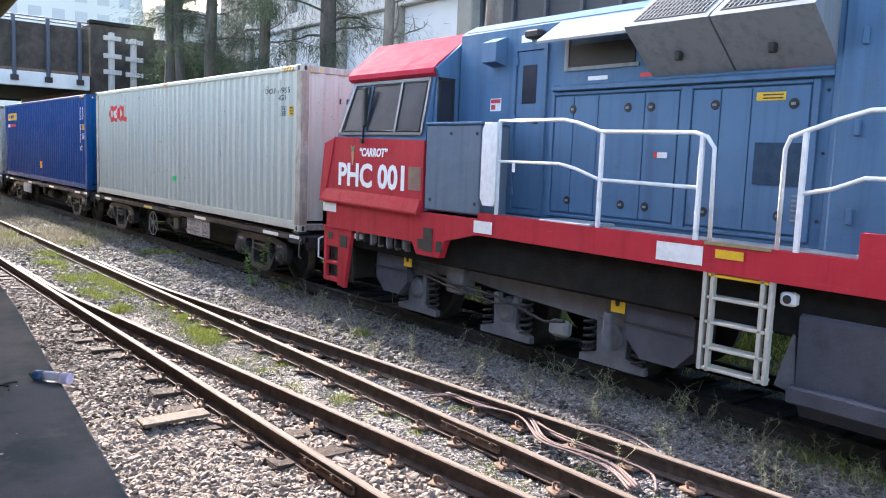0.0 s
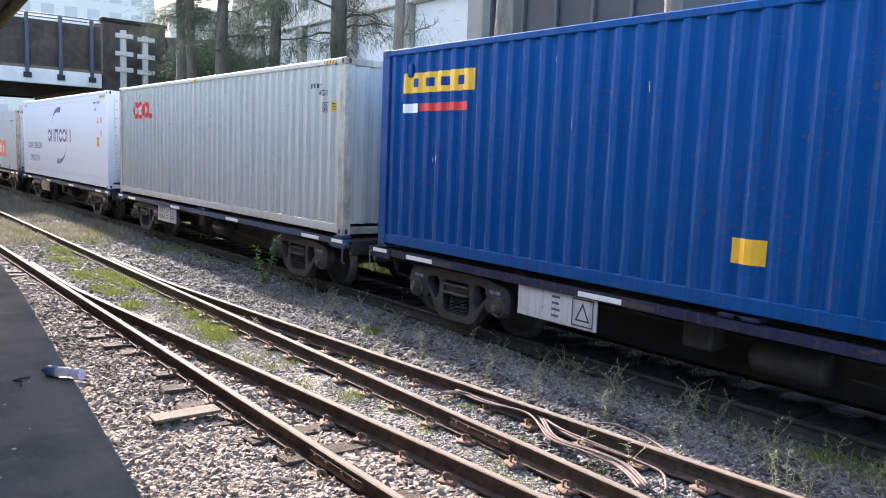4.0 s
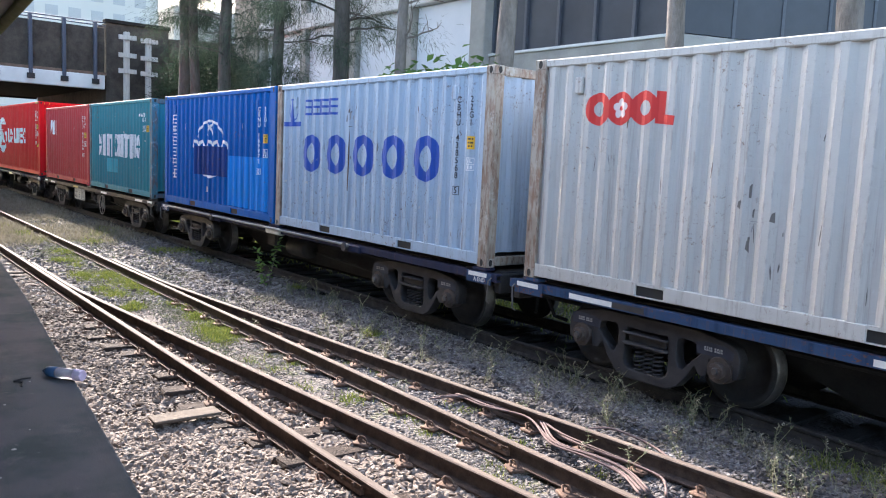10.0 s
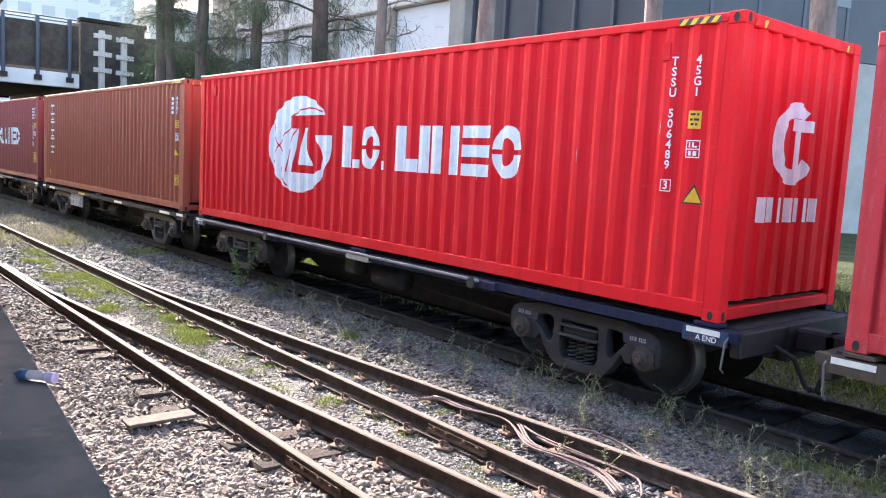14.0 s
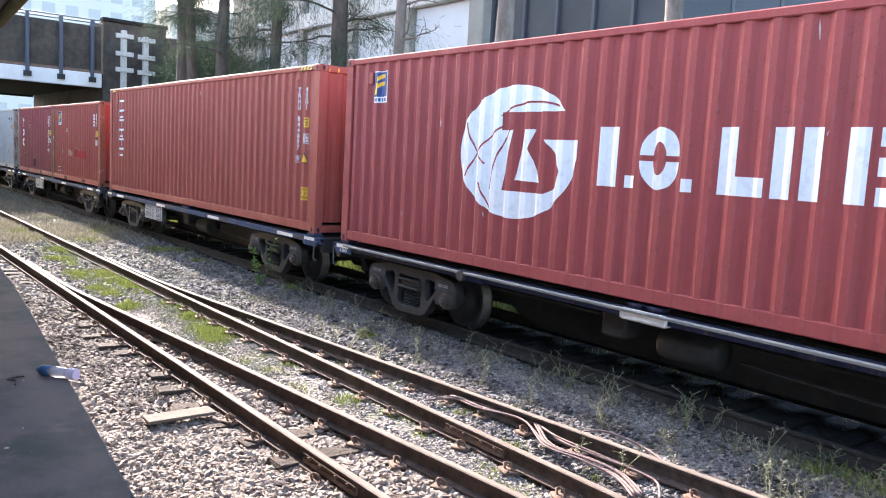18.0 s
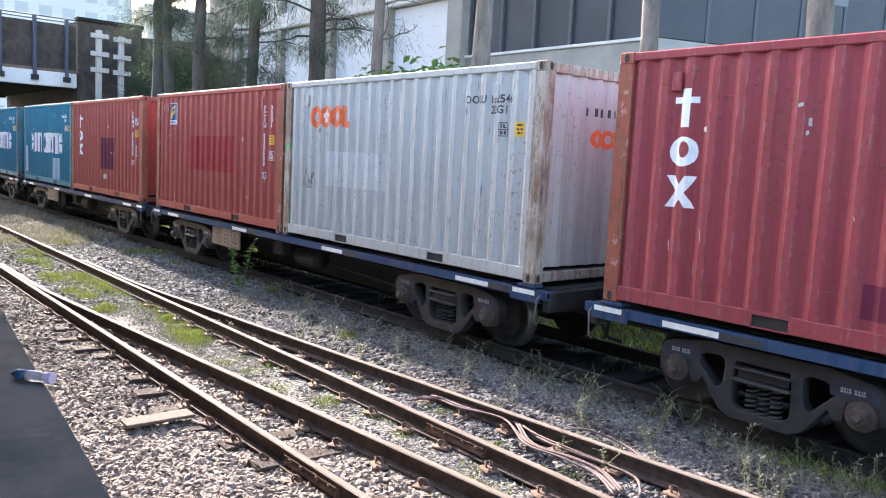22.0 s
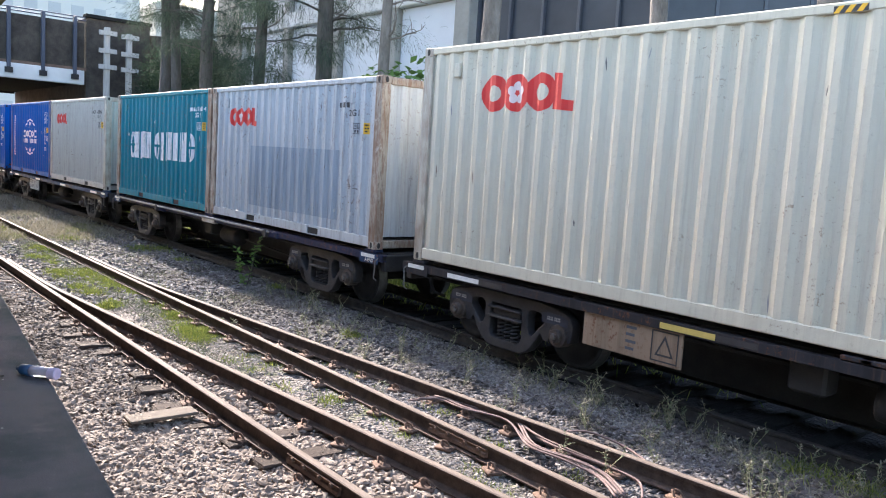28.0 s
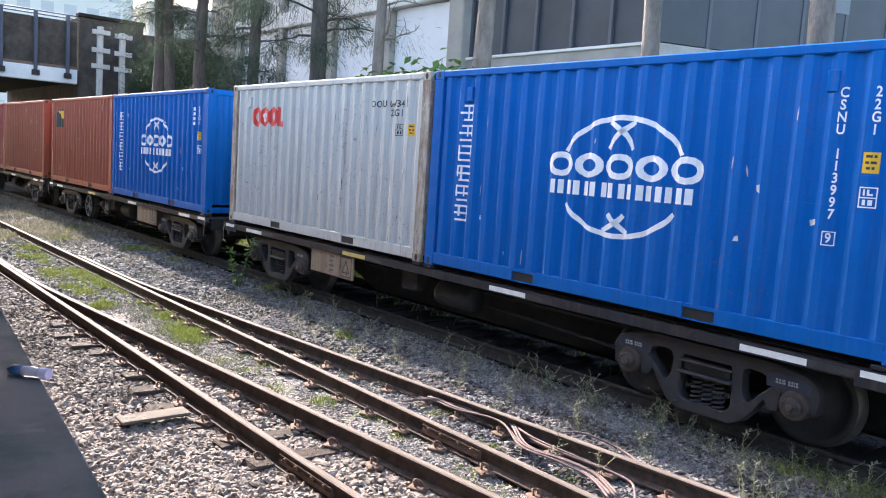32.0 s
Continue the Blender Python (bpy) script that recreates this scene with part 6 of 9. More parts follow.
    for p, q in ((-6.54, -6.475), (-4.745, -4.615), (-3.395, -3.33)):
        put("door_frame", Shape().bevelled(p, q, yh - 0.03, yh - 0.002, 1.8, 3.25, 0.006), LOCO_BLUE)
    for p, q in ((-6.475, -4.745), (-4.615, -3.395)):
        for z in (1.8, 3.215):
            put("door_frame", Shape().bevelled(p, q, yh - 0.03, yh - 0.002, z, z + 0.035, 0.006), LOCO_BLUE)
    for z in (2.0, 2.6, 3.15):
        put("frame_bolt", Shape().lathe([(0.0, -0.014), (0.014, -0.014), (0.016, 0.0)], (-3.27, yh, z), "y", 6), STEEL_DARK)
    put("drip_rail", Shape().prism([(6.95, 3.26), (6.88, 3.27), (6.88, 3.31), (6.95, 3.34)], -6.5, -3.2, "x"), LOCO_BLUE)
    for x, z in ((-6.18, 3.05), (-5.4, 3.05), (-5.1, 3.05), (-4.35, 3.05), (-3.56, 3.04), (-6.2, 2.0), (-5.42, 2.0), (-5.1, 2.0), (-4.4, 2.0), (-3.62, 2.02)):
        c = put("latch", Shape().lathe([(0.0, -0.006), (0.046, -0.006), (0.05, 0.0), (0.036, 0.004)], (x, yh - 0.023, z), "y", 14), BLACK, "round black latch")
        part("keyhole", Shape().box(x - 0.02, x + 0.02, yh - 0.04, yh - 0.03, z - 0.012, z + 0.012), LOCO_GREY, c)
    put("warning_plate", Shape().box(-3.92, -3.64, yh - 0.03, yh - 0.023, 3.075, 3.15), LABEL_YELLOW, "yellow warning plate")
    for z in (3.09, 3.12):
        put("plate_line", Shape().box(-3.86, -3.66, yh - 0.032, yh - 0.0305, z, z + 0.012), BLACK)
    put("screen_panel", Shape().box(-3.9, -3.43, yh - 0.03, yh - 0.023, 2.3, 2.69), mottled("dark_screen", (0.022, 0.045, 0.075), (0.04, 0.065, 0.1), 8, 0.9))
    for i in range(6):
        put("louvre", Shape().box(-3.5, -3.42, yh - 0.036, yh - 0.023, 1.98 + i * 0.045, 2.0 + i * 0.045), LOCO_GREY)
    lb = put("warning_label", Shape().box(-5.02, -4.86, yh - 0.03, yh - 0.023, 2.52, 2.58), RAIL_WHITE)
    part("label_band", Shape().box(-5.02, -4.98, yh - 0.032, yh - 0.0305, 2.52, 2.58), LABEL_RED, lb)
    for x0, x1, z in ((-6.0, -5.72, 3.37), (-4.75, -4.42, 3.37), (-5.28, -5.12, 3.37), (-3.72, -3.5, 3.36)):
        put("label_strip", Shape().box(x0, x1, yh - 0.006, yh, z, z + 0.045), RAIL_WHITE if x0 < -5.5 or x0 > -5 and x0 < -4 else LABEL_RED)
    for x in (-5.05, -3.95):
        put("vent_slot", Shape().box(x, x + 0.16, yh - 0.006, yh, 3.37, 3.41), BLACK)
    # intake awning
    put("intake", Shape().box(-6.3, -5.36, yh - 0.012, yh, 3.53, 3.78), BLACK, "dark air intake")
    put("intake_frame", Shape().box(-6.36, -5.3, yh - 0.02, yh, 3.49, 3.53).box(-6.36, -6.3, yh - 0.02, yh, 3.53, 3.85), LOCO_GREY)
    put("awning", Shape().prism([(6.95, 4.07), (6.55, 3.8), (6.55, 3.77), (6.95, 4.03)], -6.46, -5.14, "x"), plain("awning_metal", (0.2, 0.215, 0.235), 0.75), "grey metal rain awning")
    # radiator bulge with mesh
    prof = [(6.95, 3.36), (6.42, 3.8), (6.46, 3.84), (6.95, 4.2), (7.2, 4.2), (7.2, 3.36)]
    for x0, x1 in ((-5.12, -4.18), (-4.16, -3.2)):
        put("air_box", Shape().prism(prof, x0, x1, "x"), LOCO_GREY, "grey sloping air filter box")
        xm = (x0 + x1) / 2
        put("catch", Shape().bevelled(xm - 0.03, xm + 0.03, 6.66, 6.74, 3.47, 3.56, 0.01), STEEL_DARK)
        nx = 16
        for i in range(nx + 1):
            x = x0 + 0.08 + (x1 - x0 - 0.16) * i / nx
            put("mesh_bar", Shape().tube([(x, 6.475, 3.862), (x, 6.94, 4.205)], 0.0045, 4), STRIP_DULL)
        for i in range(7):
            k = i / 6
            put("mesh_bar", Shape().tube([(x0 + 0.08, 6.475 + 0.465 * k, 3.864 + 0.343 * k), (x1 - 0.08, 6.475 + 0.465 * k, 3.864 + 0.343 * k)], 0.0045, 4), STRIP_DULL)
        put("mesh_backing", Shape().add([(x0 + 0.07, 6.468, 3.85), (x1 - 0.07, 6.468, 3.85), (x1 - 0.07, 6.945, 4.2), (x0 + 0.07, 6.945, 4.2), (x0 + 0.07, 6.478, 3.84), (x1 - 0.07, 6.478, 3.84), (x1 - 0.07, 6.955, 4.19), (x0 + 0.07, 6.955, 4.19)],
                                         [(0, 1, 2, 3), (7, 6, 5, 4), (0, 4, 5, 1), (1, 5, 6, 2), (2, 6, 7, 3), (3, 7, 4, 0)]), STEEL_DARK)
    # handrails
    y = 6.48
    put("handrail", Shape().tube([(-6.92, y, 2.9), (-5.9, y, 2.9), (-5.72, y, 2.87), (-5.37, y, 2.77), (-4.25, y, 2.76), (-4.12, y, 2.72), (-4.04, y, 2.62), (-4.02, y, 1.76)], 0.021, 8), RAIL_WHITE, "white tubular handrail", smooth=True)
    put("handrail", Shape().tube([(-6.92, y, 2.42), (-5.95, y, 2.42), (-5.72, y, 2.38), (-5.36, y, 2.27), (-4.17, y, 2.25)], 0.019, 8), RAIL_WHITE, smooth=True)
    put("handrail", Shape().tube([(-3.37, y, 1.76), (-3.37, y, 2.62), (-3.33, y, 2.72), (-3.2, y, 2.77), (-2.95, y, 2.86), (-2.7, y, 2.93), (3.9, y, 2.93)], 0.021, 8), RAIL_WHITE, smooth=True)
    put("handrail", Shape().tube([(-3.2, y, 2.25), (-2.95, y, 2.3), (-2.7, y, 2.4), (3.9, y, 2.4)], 0.019, 8), RAIL_WHITE, smooth=True)
    for x, z in ((-6.92, 2.9), (-5.35, 2.76), (-4.17, 2.75), (-3.2, 2.76)):
        put("stanchion", Shape().bevelled(x - 0.022, x + 0.022, y - 0.02, y + 0.02, 1.74, z, 0.006), RAIL_WHITE)
    put("rail_tag", Shape().box(-6.66, -6.61, y - 0.024, y - 0.02, 2.3, 2.42), RAIL_WHITE)
    put("step_plate", Shape().bevelled(-6.2, -5.45, yo + 0.02, yh - 0.05, 1.757, 1.79, 0.008), plain("step_alloy", (0.5, 0.51, 0.52), 0.4, 0.5))
    # marks on the frame edge
    for x0, x1, z0, z1 in ((-7.28, -6.95, 1.53, 1.68), (-4.57, -4.06, 1.53, 1.71), (-10.95, -10.55, 1.53, 1.67)):
        put("reflector", Shape().box(x0, x1, yo - 0.006, yo, z0, z1), RAIL_WHITE, "white reflector patch")
    put("warning_plate", Shape().box(-3.93, -3.65, yo - 0.006, yo, 1.62, 1.7), LABEL_YELLOW)
    put("sill_trim", Shape().box(-4.05, -3.4, yo - 0.01, yo, 1.735, 1.765), plain("olive_trim", (0.25, 0.22, 0.1)))
    # ladder
    for x in (-4.03, -3.95, -3.46, -3.38):
        put("ladder_stile", Shape().bevelled(x - 0.02, x + 0.02, 6.46, 6.52, 0.55, 1.5, 0.006), LADDER_CREAM)
    for z in (0.56, 0.76, 1.0, 1.23, 1.44):
        put("rung", Shape().bevelled(-4.0, -3.4, 6.46, 6.62, z, z + 0.03, 0.006), LADDER_CREAM if z < 1.4 else LABEL_YELLOW)
    put("marker_lamp", Shape().bevelled(-3.32, -3.18, 6.5, 6.6, 1.28, 1.4, 0.02), RAIL_WHITE)
    put("marker_lens", Shape().lathe([(0.0, -0.01), (0.035, -0.01), (0.04, 0.0)], (-3.25, 6.5, 1.34), "y", 12), BLACK)
    # tank
    put("fuel_tank", Shape().prism([(6.62, 1.24), (6.55, 1.2), (6.58, 0.5), (6.7, 0.3), (9.1, 0.3), (9.25, 0.5), (9.25, 1.24)], -3.15, 3.2, "x"), TANK_GREY, "dark grey fuel tank")
    put("tank_skirt", Shape().bevelled(-3.2, 3.2, 6.5, 6.6, 0.44, 0.6, 0.02), TANK_GREY)
    put("tank_bracket", Shape().prism([(-3.35, 0.55), (-3.16, 0.5), (-3.2, 1.1)], 6.6, 6.64), TRUCK_GREY)
    # pilot with step openings
    put("pilot_post", Shape().bevelled(-10.93, -10.85, yo + 0.02, yo + 0.08, 0.42, 1.28, 0.006), LOCO_RED, "red pilot post")
    put("pilot_plate", Shape().prism([(-10.5, 0.385), (-10.3, 0.36), (-10.12, 1.28), (-10.5, 1.28)], yo + 0.02, yo + 0.08), LOCO_RED, "red pilot plate")
    for z0, z1 in ((0.98, 1.28), (0.69, 0.74), (0.42, 0.48)):
        put("pilot_step", Shape().bevelled(-10.85, -10.5, yo + 0.02, yo + 0.14, z0, z1, 0.006), LOCO_RED, "red pilot step")
    for x, z, g in ((-10.34, 1.09, 0.1), (-10.73, 1.15, 0.06)):
        put("pilot_slot", Shape().bevelled(x - g, x + g, yo + 0.012, yo + 0.022, z - g * 0.95, z + g * 0.95, 0.003), BLACK)
    put("pilot_back", Shape().box(-10.95, -10.85, 6.62, 9.2, 0.4, 1.28), STEEL_DARK)
    put("step_well", Shape().box(-10.9, -10.3, 6.62, 6.66, 0.45, 1.2), STEEL_DARK)
    put("coupler", Shape().bevelled(-11.6, -10.9, 7.78, 8.04, 0.74, 1.0, 0.04), STEEL_DARK)
    put("uncoupling_lever", Shape().tube([(-11.0, 6.5, 1.1), (-11.15, 6.5, 1.05), (-11.15, 6.5, 0.75), (-11.1, 6.6, 0.7)], 0.014, 6), RAIL_WHITE)
    # three-axle truck
    put("truck_beam", Shape().prism([(-9.2, 0.9), (-8.6, 1.05), (-7.9, 1.09), (-5.3, 1.03), (-4.7, 0.98), (-4.7, 0.68), (-5.4, 0.68), (-7.0, 0.76), (-7.9, 0.84), (-8.6, 0.8), (-9.2, 0.66)], 6.86, 7.0), TRUCK_GREY, "heavy grey truck side beam")
    for x in (-8.9, -7.05, -5.35):
        put("axle_housing", Shape().lathe([(0.0, -0.06), (0.1, -0.06), (0.15, -0.03), (0.17, 0.05), (0.17, 0.2)], (x, 6.86, 0.55), "y", 18), TRUCK_GREY)
        put("axle_cradle", Shape().prism([(x - 0.45, 0.2), (x + 0.45, 0.2), (x + 0.45, 0.28), (x + 0.2, 0.34), (x + 0.22, 0.75), (x + 0.14, 0.75), (x + 0.1, 0.42), (x - 0.1, 0.42), (x - 0.14, 0.75), (x - 0.22, 0.75), (x - 0.2, 0.34), (x - 0.45, 0.28)], 6.84, 6.92), TRUCK_GREY)
        for g in (-0.34, 0.34):
            pts = [(x + g + 0.07 * math.cos(k * 0.8), 6.88 + 0.07 * math.sin(k * 0.8), 0.27 + 0.0105 * k) for k in range(44)]
            put("coil_spring", Shape().tube(pts, 0.019, 5), STEEL_BOGIE, smooth=True)
        w = part("wheelset", Shape().lathe([(0.1, 0.05), (0.15, 0.02), (0.4, 0.0), (0.43, -0.05), (0.505, -0.05), (0.51, 0.06), (0.54, 0.08), (0.54, 0.105), (0.1, 0.1)], (0, -0.72, 0), "y", 32).lathe(
            [(0.1, -0.05), (0.15, -0.02), (0.4, 0.0), (0.43, 0.05), (0.505, 0.05), (0.51, -0.06), (0.54, -0.08), (0.54, -0.105), (0.1, -0.1)], (0, 0.72, 0), "y", 32).tube([(0, -0.9, 0), (0, 0.9, 0)], 0.1, 12),
            WHEEL_DARK, lo, "locomotive wheels on one axle", at=(x + 4.0, 0, 0.585), smooth=True)
        WHEELS.append((w, x + 4.0, 0.585, 0.51))
    for x0, x1 in ((-9.78, -9.0), (-5.08, -4.25)):
        put("sand_box", Shape().prism([(x0, 0.62), (x0 + 0.2, 0.42), (x1 - 0.2, 0.42), (x1, 0.62), (x1, 0.95), (x1 - 0.18, 1.08), (x0 + 0.18, 1.08), (x0, 0.95)], 6.72, 7.1), TANK_GREY, "grey sand box")
        put("sand_box_seam", Shape().box(x0 - 0.01, x1 + 0.01, 6.705, 6.72, 0.77, 0.79), STEEL_BOGIE)
        put("sand_cap", Shape().lathe([(0.0, 0.05), (0.07, 0.05), (0.08, 0.0)], ((x0 + x1) / 2, 6.85, 1.08), "z", 12), STEEL_BOGIE)
    for x in (-8.97, -5.19):
        t = put("jack_tag", Shape().bevelled(x - 0.09, x + 0.09, 6.7, 6.72, 0.86, 1.06, 0.004), LABEL_YELLOW, "yellow lifting tag")
        part("tag_hole", Shape().prism([(x + 0.03 * math.cos(a), 0.97 + 0.045 * math.sin(a)) for a in [i * 0.628 for i in range(10)]], 6.695, 6.7), BLACK, t)
    put("damper", Shape().tube([(-5.32, 6.72, 0.84), (-5.32, 6.72, 0.42)], [0.05, 0.06], 10), TRUCK_GREY)
    put("bolster_post", Shape().bevelled(-8.15, -7.8, 6.74, 7.0, 0.62, 1.15, 0.03), TRUCK_GREY)
    put("air_pipe", Shape().tube([(-9.0, 6.78, 0.88), (-8.0, 6.7, 0.78), (-7.0, 6.72, 0.72), (-6.3, 6.76, 0.55), (-6.0, 6.78, 0.6)], 0.018, 6), STEEL_BOGIE)
    put("air_pipe", Shape().tube([(-9.0, 6.78, 0.82), (-8.0, 6.68, 0.72), (-7.1, 6.72, 0.64), (-6.6, 6.74, 0.7)], 0.014, 6), STEEL_BOGIE)
    put("brake_unit", Shape().bevelled(-6.25, -5.95, 6.76, 6.9, 0.4, 0.6, 0.04), mottled("pale_grime", (0.14, 0.14, 0.145), (0.24, 0.24, 0.24), 8))
    put("head_lamp", Shape().bevelled(-10.1, -9.95, 6.5, 6.6, 1.15, 1.25, 0.02), RAIL_WHITE)
    for i in range(5):
        x = -9.7 + i * 0.22
        put("bracket", Shape().bevelled(x, x + 0.05, 6.52, 6.62, 1.1, 1.3, 0.01), TRUCK_GREY)
    LOCO.append(lo)


build_loco()

# ================= markings on the boxes =================
INK = {"red": stencil("mark_red", (0.62, 0.03, 0.025), 0.2), "white": stencil("mark_white", (0.74, 0.76, 0.78), 0.4), "worn": stencil("mark_worn_white", (0.7, 0.73, 0.76), 0.8), "black": stencil("mark_black", (0.03, 0.03, 0.035)),
       "navy": stencil("mark_navy", (0.02, 0.045, 0.17), 0.2), "blue": stencil("mark_blue", (0.01, 0.07, 0.38), 0.3), "yellow": stencil("mark_yellow", (0.75, 0.42, 0.02), 0.3), "green": stencil("mark_green", (0.02, 0.55, 0.16), 0.2),
       "orange": stencil("mark_orange", (0.7, 0.12, 0.03), 0.5), "pink": stencil("mark_pale", (0.72, 0.6, 0.58), 0.3), "sky": stencil("mark_sky", (0.05, 0.35, 0.75), 0.3)}


def patch_paint(name, colour):
    return paint("patch_" + name, colour, 0.25, 0.2, 0.4)


for nm, col in (("maroon", (0.33, 0.042, 0.045)), ("plum", (0.14, 0.025, 0.05)), ("teal", (0.06, 0.36, 0.45)), ("jade", (0.02, 0.3, 0.34)), ("pale_teal", (0.3, 0.46, 0.55)), ("slate", (0.31, 0.36, 0.41)), ("navy", (0.01, 0.045, 0.2)), ("azure", (0.01, 0.22, 0.66)), ("paper", (0.5, 0.51, 0.5)), ("cream", (0.56, 0.55, 0.5)), ("rose", (0.42, 0.2, 0.16)), ("fresh", (0.42, 0.04, 0.04)), ("ice", (0.56, 0.6, 0.66))):
    INK["p_" + nm] = patch_paint(nm, col)


def on_side(key, name, me, ink, lift=0.003, label=""):
    """Lays a flat mesh, in metres from the rear end and from the base, on the folded side of a box."""
    b = BOX[key]
    length, height = SIZE[key]
    smooth_wall = key in ("w4", "w5a")
    me.transform(Matrix.Translation((-length / 2, 0, 0)))
    if not smooth_wall:
        xs = [v.co.x for v in me.vertices]
        bm = bmesh.new()
        bm.from_mesh(me)
        for u in wave_breaks(min(xs), max(xs)):
            bmesh.ops.bisect_plane(bm, geom=bm.verts[:] + bm.edges[:] + bm.faces[:], dist=1e-5, plane_co=(u, 0, 0), plane_no=(1, 0, 0))
        bm.to_mesh(me)
        bm.free()
    for v in me.vertices:
        v.co.y = -1.219 + 0.012 + (0.0 if smooth_wall else wave(v.co.x)) - lift
    me.update()
    return part(name, me, INK[ink] if isinstance(ink, str) else ink, b, label)


SIZE = {key: (ln, ht) for key, xl, ln, ht, *rest in BOXES}


def hash_of(key):
    return sum(ord(c) * (i + 3) for i, c in enumerate(key))


def rect(u0, u1, z0, z1):
    return [(u0, z0), (u1, z0), (u1, z1), (u0, z1)]


def oval(u, z, ru, rz, n=20, a0=0.0, a1=2 * math.pi):
    return [(u + ru * math.cos(a0 + (a1 - a0) * i / n), z + rz * math.sin(a0 + (a1 - a0) * i / n)) for i in range(n)]


def arc(u, z, ru, rz, w, a0, a1, n=14):
    """A bent band between two angles."""
    out = [(u + ru * math.cos(a0 + (a1 - a0) * i / n), z + rz * math.sin(a0 + (a1 - a0) * i / n)) for i in range(n + 1)]
    inn = [(u + (ru - w) * math.cos(a0 + (a1 - a0) * i / n), z + (rz - w) * math.sin(a0 + (a1 - a0) * i / n)) for i in range(n, -1, -1)]
    return out + inn


def mark(key, name, outlines, ink, lift=0.003, label=""):
    return on_side(key, name, flat_mesh(name, outlines), ink, lift, label)


def mark_rects(key, name, quads, ink, lift=0.003, label=""):
    """Several four-cornered strokes of one mark."""
    me = bpy.data.meshes.new(name)
    me.from_pydata([(u, 0.0, z) for q in quads for u, z in q], [], [(4 * i, 4 * i + 1, 4 * i + 2, 4 * i + 3) for i in range(len(quads))])
    return on_side(key, name, me, ink, lift, label)


def text(key, txt, u, z, size, ink, wide=None, column=False):
    if column:
        step = size * 1.12
        for i, ch in enumerate(txt):
            if ch == " ":
                continue
            zz = z - i * step
            if ch == "#":
                mark(key, "code_bar", [rect(u - size * 0.3, u + size * 0.3, zz - size * 0.36, zz + size * 0.36)], ink)
            else:
                one = flat_mesh("code_figure", [], text=ch, size=size * 1.3, bold=0.02)
                one.transform(Matrix.Diagonal((0.78, 1, 1, 1)))
                on_side(key, "code_figure", shifted(one, u, zz), ink)
        return
    i = 0
    bars = len(txt) - len(txt.lstrip("#"))
    for i in range(bars):
        mark(key, "code_bar", [rect(u + i * size * 0.72, u + i * size * 0.72 + size * 0.5, z - size * 0.36, z + size * 0.36)], ink)
    body = txt.lstrip("#").strip()
    if not bars and not wide:
        u -= 0.16
    if body:
        me = flat_mesh("code_figures", [], text=body, size=size * 1.25, bold=0.0 if "M" in body else 0.02)
        xs = [v.co.x for v in me.vertices]
        left = u + bars * size * 0.72 + (size * 0.3 if bars else 0.0)
        me.transform(Matrix.Translation((left - min(xs), 0, 0)))
        if wide:
            me.transform(Matrix.Translation((left, 0, 0)) @ Matrix.Diagonal((wide / (max(xs) - min(xs)), 1, 1, 1)) @ Matrix.Translation((-left, 0, 0)))
        for one in islands(shifted(me, 0, z)):
            on_side(key, "code_figure", one, ink)


def shifted(me, u, z):
    me.transform(Matrix.Translation((u, 0, z)))
    return me


def flower_emblem(key, u0, z0, w, h, ink="red"):
    """Three rounded shapes, the middle one with a pale blossom, and a footed block."""
    r = h / 2
    s = w / 3.62
    zc = z0 + r
    for i in range(3):
        u = u0 + s * (0.55 + i * 0.93)
        rings = [oval(u, zc, s * 0.54, r, 24)]
        if i != 1:
            rings.append(oval(u + (0.05 * s if i == 2 else 0), zc, s * 0.24, r * 0.45, 16))
        mark(key, "emblem_disc", rings, ink, 0.003 + 0.0012 * (i % 2), "round red emblem piece")
        if i == 1:
            for k in range(5):
                a = k * 1.257 + 0.3
                mark(key, "blossom_petal", [oval(u + 0.2 * s * math.cos(a), zc + 0.37 * r * math.sin(a), 0.13 * s, 0.25 * r, 10)], "pink", 0.007)
    u = u0 + s * 2.86
    mark(key, "emblem_block", [[(u, z0 + h * 0.06), (u + s * 0.74, z0), (u + s * 0.76, z0 + h * 0.26), (u + s * 0.36, z0 + h * 0.3), (u + s * 0.36, z0 + h * 0.94), (u, z0 + h * 0.98)]], ink, 0.0055)


def box_code(key, prefix, digits, kind, ink="white", column=True):
    """The owner code, the number and the size code, and the small plates."""
    ln, ht = SIZE[key]
    e = ln - 0.72
    top = ht - 0.42
    head = prefix or "####"
    if column:
        text(key, head + " " + digits, e, top, 0.09, ink, column=True)
        if digits:
            zz = top - (len(head) + len(digits)) * 0.09 * 1.12
            mark(key, "check_frame", [rect(e - 0.05, e + 0.05, zz - 0.06, zz + 0.06), rect(e - 0.042, e + 0.042, zz - 0.052, zz + 0.052)], ink)
        text(key, kind, e + 0.27, top if key != "w14a" else 1.34, 0.09, ink, column=True)
        yz = top - 0.65
        if key == "w14a":
            plates(key, e + 0.21, 1.59, e + 0.21, 1.88)
        else:
            plates(key, e + 0.21, yz, e + 0.21, yz - 0.28)
    else:
        text(key, (prefix + " " if prefix else "####") + digits, e - 0.5, top, 0.11, ink)
        text(key, kind, e - 0.05, top - 0.13, 0.11, ink)
        plates(key, e + 0.26, top - 0.45, e - 0.03, top - 0.45, ink)


